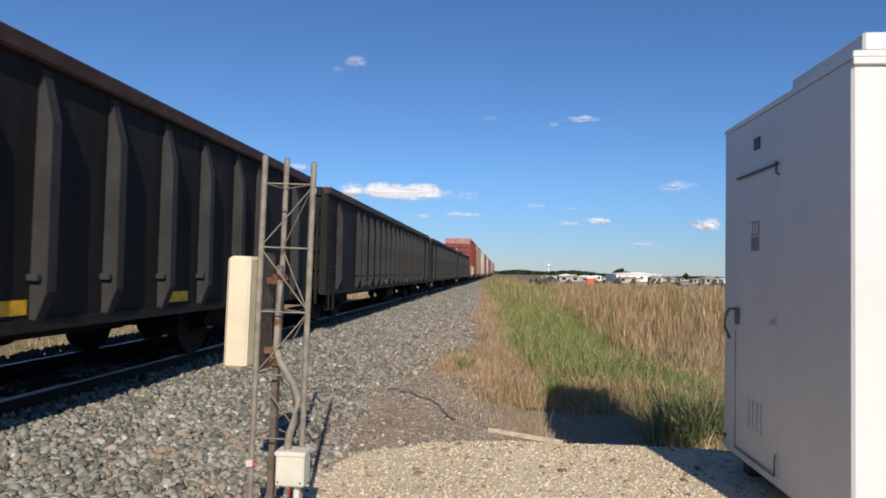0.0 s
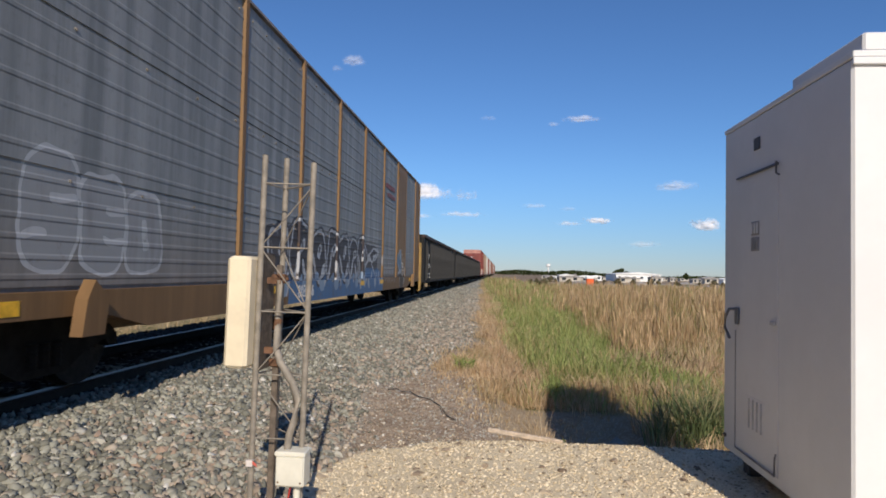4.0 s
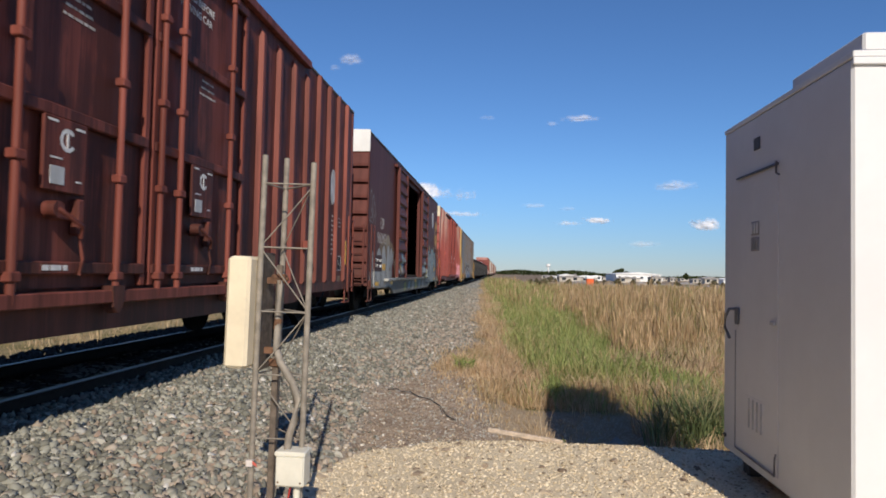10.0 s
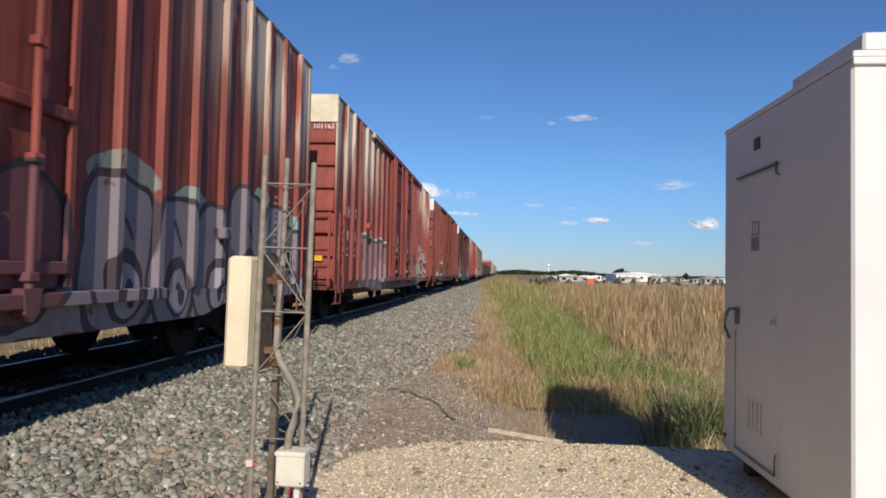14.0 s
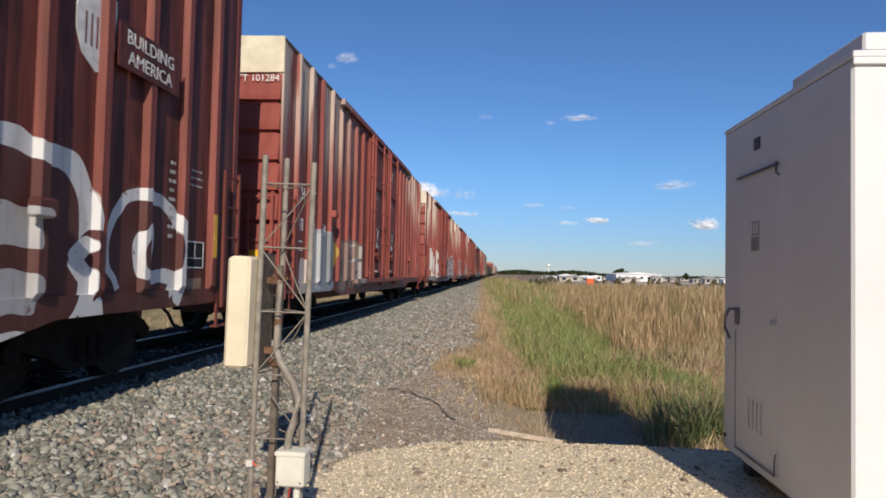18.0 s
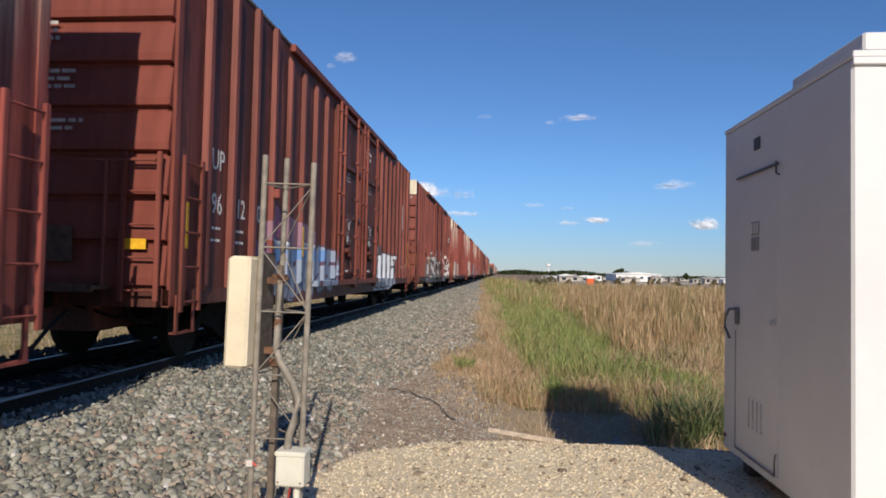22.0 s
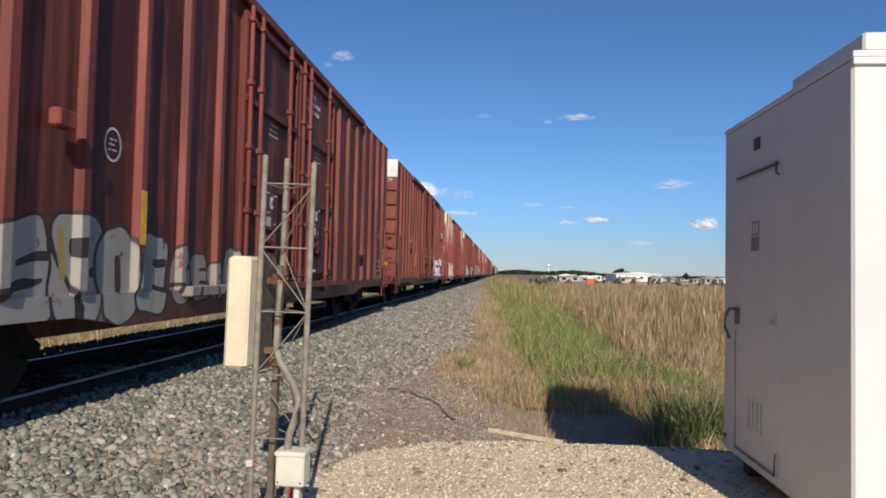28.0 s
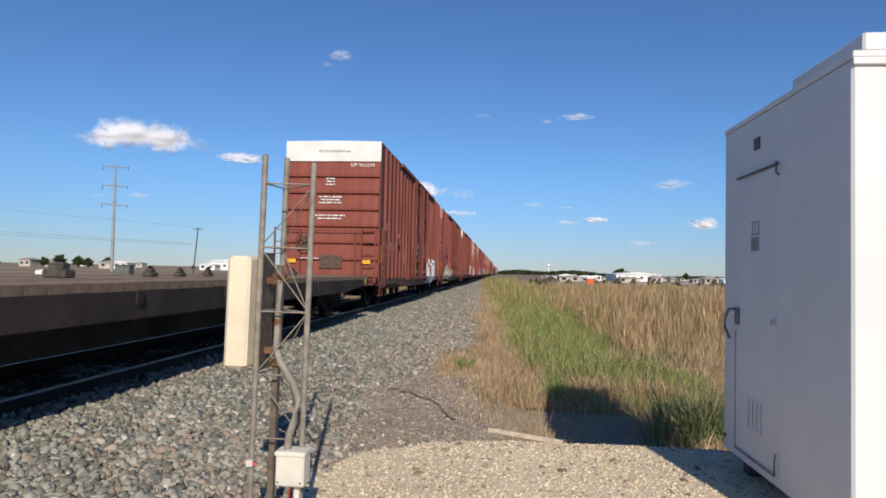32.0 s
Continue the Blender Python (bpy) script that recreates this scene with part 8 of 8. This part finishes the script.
v = np.stack((bc - bu, bc + bt, bc + bu, bc - bt), 1).reshape(-1, 3).astype(np.float32)
raw_mesh("far_woods", v, np.arange(count * 4, dtype=np.int32).reshape(-1, 4), LEAF, "low dark woods along the horizon", "woods")

# ---- clouds ----
CLOUDS = []


def cloud(px, py, w, h, drift, thin, seed):
    """A far cloud: a domed sheet of vapour in the direction of (px, py) on a view 1568 wide, drifting left by drift."""
    f = 784 / math.tan(radians(69.47 / 2))
    m = look(EYE, AIM, ROLL)
    dist = 3200.0
    at = EYE + m.to_3x3() @ Vector(((px - 784) / f, (441 - py) / f, -1)) * dist
    w, h = w * 1.35, h * 1.45
    cw, ch = w / f * dist, h / f * dist
    s = Solid()
    k = 28
    for j in range(k + 1):
        for i in range(k + 1):
            u, vv = i / k * 2 - 1, j / k * 2 - 1
            r = max(0.0, 1 - u * u - vv * vv)
            bulge = 0.48 * ch * (math.sqrt(r) + 0.22 * noise.noise((u * 3.5 + seed, vv * 3.0, seed)) + 0.10 * noise.noise((u * 8 + seed, vv * 6, seed)))
            s.v.append((u * cw / 2, -bulge, vv * ch / 2))
    s.f = [(j * (k + 1) + i, j * (k + 1) + i + 1, (j + 1) * (k + 1) + i + 1, (j + 1) * (k + 1) + i) for j in range(k) for i in range(k)]
    s.s = [True] * len(s.f)
    n = Nodes("cloud")
    p = n.coord()
    q = n.scaled(p, (2 / cw, 0, 2 / ch))
    part_q = n.n("SeparateXYZ", Vector=q)
    low = n.math("MULTIPLY", n.math("MINIMUM", part_q.outputs[2], 0.0), 1.5)
    rad = n.math("SQRT", n.math("ADD", n.math("POWER", part_q.outputs[0], 2.0), n.math("POWER", n.math("ADD", n.math("MAXIMUM", part_q.outputs[2], 0.0), low), 2.0)))
    move = n.n("Mapping", Vector=n.scaled(p, (1.0 / ch, 0, 1.0 / ch)))
    move.inputs["Location"].default_value = (seed * 3.1, seed, 0)
    nz = n.noise(move.outputs[0], 1.5, 8, 0.66)
    dens = n.math("SUBTRACT", n.math("ADD", n.math("MULTIPLY", nz, 1.5), 0.07), n.math("MULTIPLY", rad, 0.88))
    alpha = n.math("MULTIPLY", n.step(dens, 0.02, 0.50 if thin < 0.2 else 0.75), 0.95 - thin)
    df = n.n("BsdfDiffuse", Color=(0.80, 0.80, 0.82, 1))
    tl = n.n("BsdfTranslucent", Color=(0.9, 0.9, 0.92, 1))
    both = n.n("MixShader", Fac=0.25)
    n.t.links.new(df.outputs[0], both.inputs[1])
    n.t.links.new(tl.outputs[0], both.inputs[2])
    tr = n.n("BsdfTransparent")
    mx = n.n("MixShader", Fac=alpha)
    n.t.links.new(tr.outputs[0], mx.inputs[1])
    n.t.links.new(both.outputs[0], mx.inputs[2])
    n.t.links.new(mx.outputs[0], n.t.nodes["Material Output"].inputs["Surface"])
    yaw = math.degrees(math.atan2(-(at.x - EYE.x), at.y - EYE.y))
    ob = part("cloud", s, n.mat, at=pose(*at, 0, 0, yaw))
    tagged(ob, "small white fair-weather cumulus cloud" if thin < 0.4 else "thin wisp of white cloud", "cloud", "clouds", "structure")
    CLOUDS.append((ob, at, yaw, drift / f * dist))


SKY = ((703, 343, 205, 34, 8, 0.0), (262, 255, 165, 62, 8, 0.0), (619, 115, 42, 24, 27, 0.58), (1026, 214, 66, 14, 9, 0.45), (1190, 333, 66, 20, 7, 0.45),
       (1056, 392, 46, 12, 4, 0.15), (1006, 397, 42, 9, 4, 0.45), (1249, 402, 44, 24, 4, 0.1), (815, 381, 70, 10, 6, 0.45), (742, 384, 40, 10, 6, 0.6),
       (432, 286, 78, 20, 8, 0.15), (1138, 434, 64, 12, 4, 0.65), (250, 350, 36, 10, 6, 0.6), (860, 212, 24, 10, 12, 0.8), (975, 223, 20, 10, 12, 0.7),
       (590, 125, 16, 12, 20, 0.75), (945, 366, 46, 9, 5, 0.7), (148, 246, 28, 10, 8, 0.7), (1003, 371, 30, 8, 4, 0.75), (525, 298, 34, 16, 8, 0.45), (178, 350, 26, 8, 6, 0.75))
for i, c in enumerate(SKY):
    cloud(*c, i * 1.7 + 1)
tagged(CLOUDS[0][0], "long white cumulus cloud with a grey underside")


# the train eases and gathers pace a little: seconds, metres ahead of an even speed
PACE = ((0, 0.0), (7, 0.07), (12, 0.08), (15, -0.06), (18, -0.17), (21, -0.26), (25, -0.28), (29, -0.20), (31, 0.0), (32, 0.09))


def motions():
    """The train rolls away, its wheels turn as they pass, the clouds drift."""
    for root, rear in TRAIN:
        walk(root, [(t, pose(TRACK_X, rear + SPEED * (t - 31) + ahead, RAIL_Z)) for t, ahead in PACE])
    for w, rear, y, d in SPINNING:
        here = 31 - (rear + y) / SPEED
        t0, t1 = max(0.0, here - 0.3), min(32.0, here + 4.2)
        if t1 <= t0:
            continue
        steps = int((t1 - t0) * 15)
        rows = [(t0 + i / 15, pose(0, d, 0.457, -math.degrees(SPEED * (i / 15) / 0.457))) for i in range(steps + 1)]
        last = rows[-1][1]
        rows = ([(0, rows[0][1])] if t0 > 0.05 else []) + rows + ([(32, last)] if rows[-1][0] < 31.95 else [])
        walk(w, rows)
    for ob, at, yaw, drift in CLOUDS:
        walk(ob, [(0, pose(at.x + drift / 2, at.y, at.z, 0, 0, yaw)), (32, pose(at.x - drift / 2, at.y, at.z + drift * 0.4, 0, 0, yaw))])


motions()
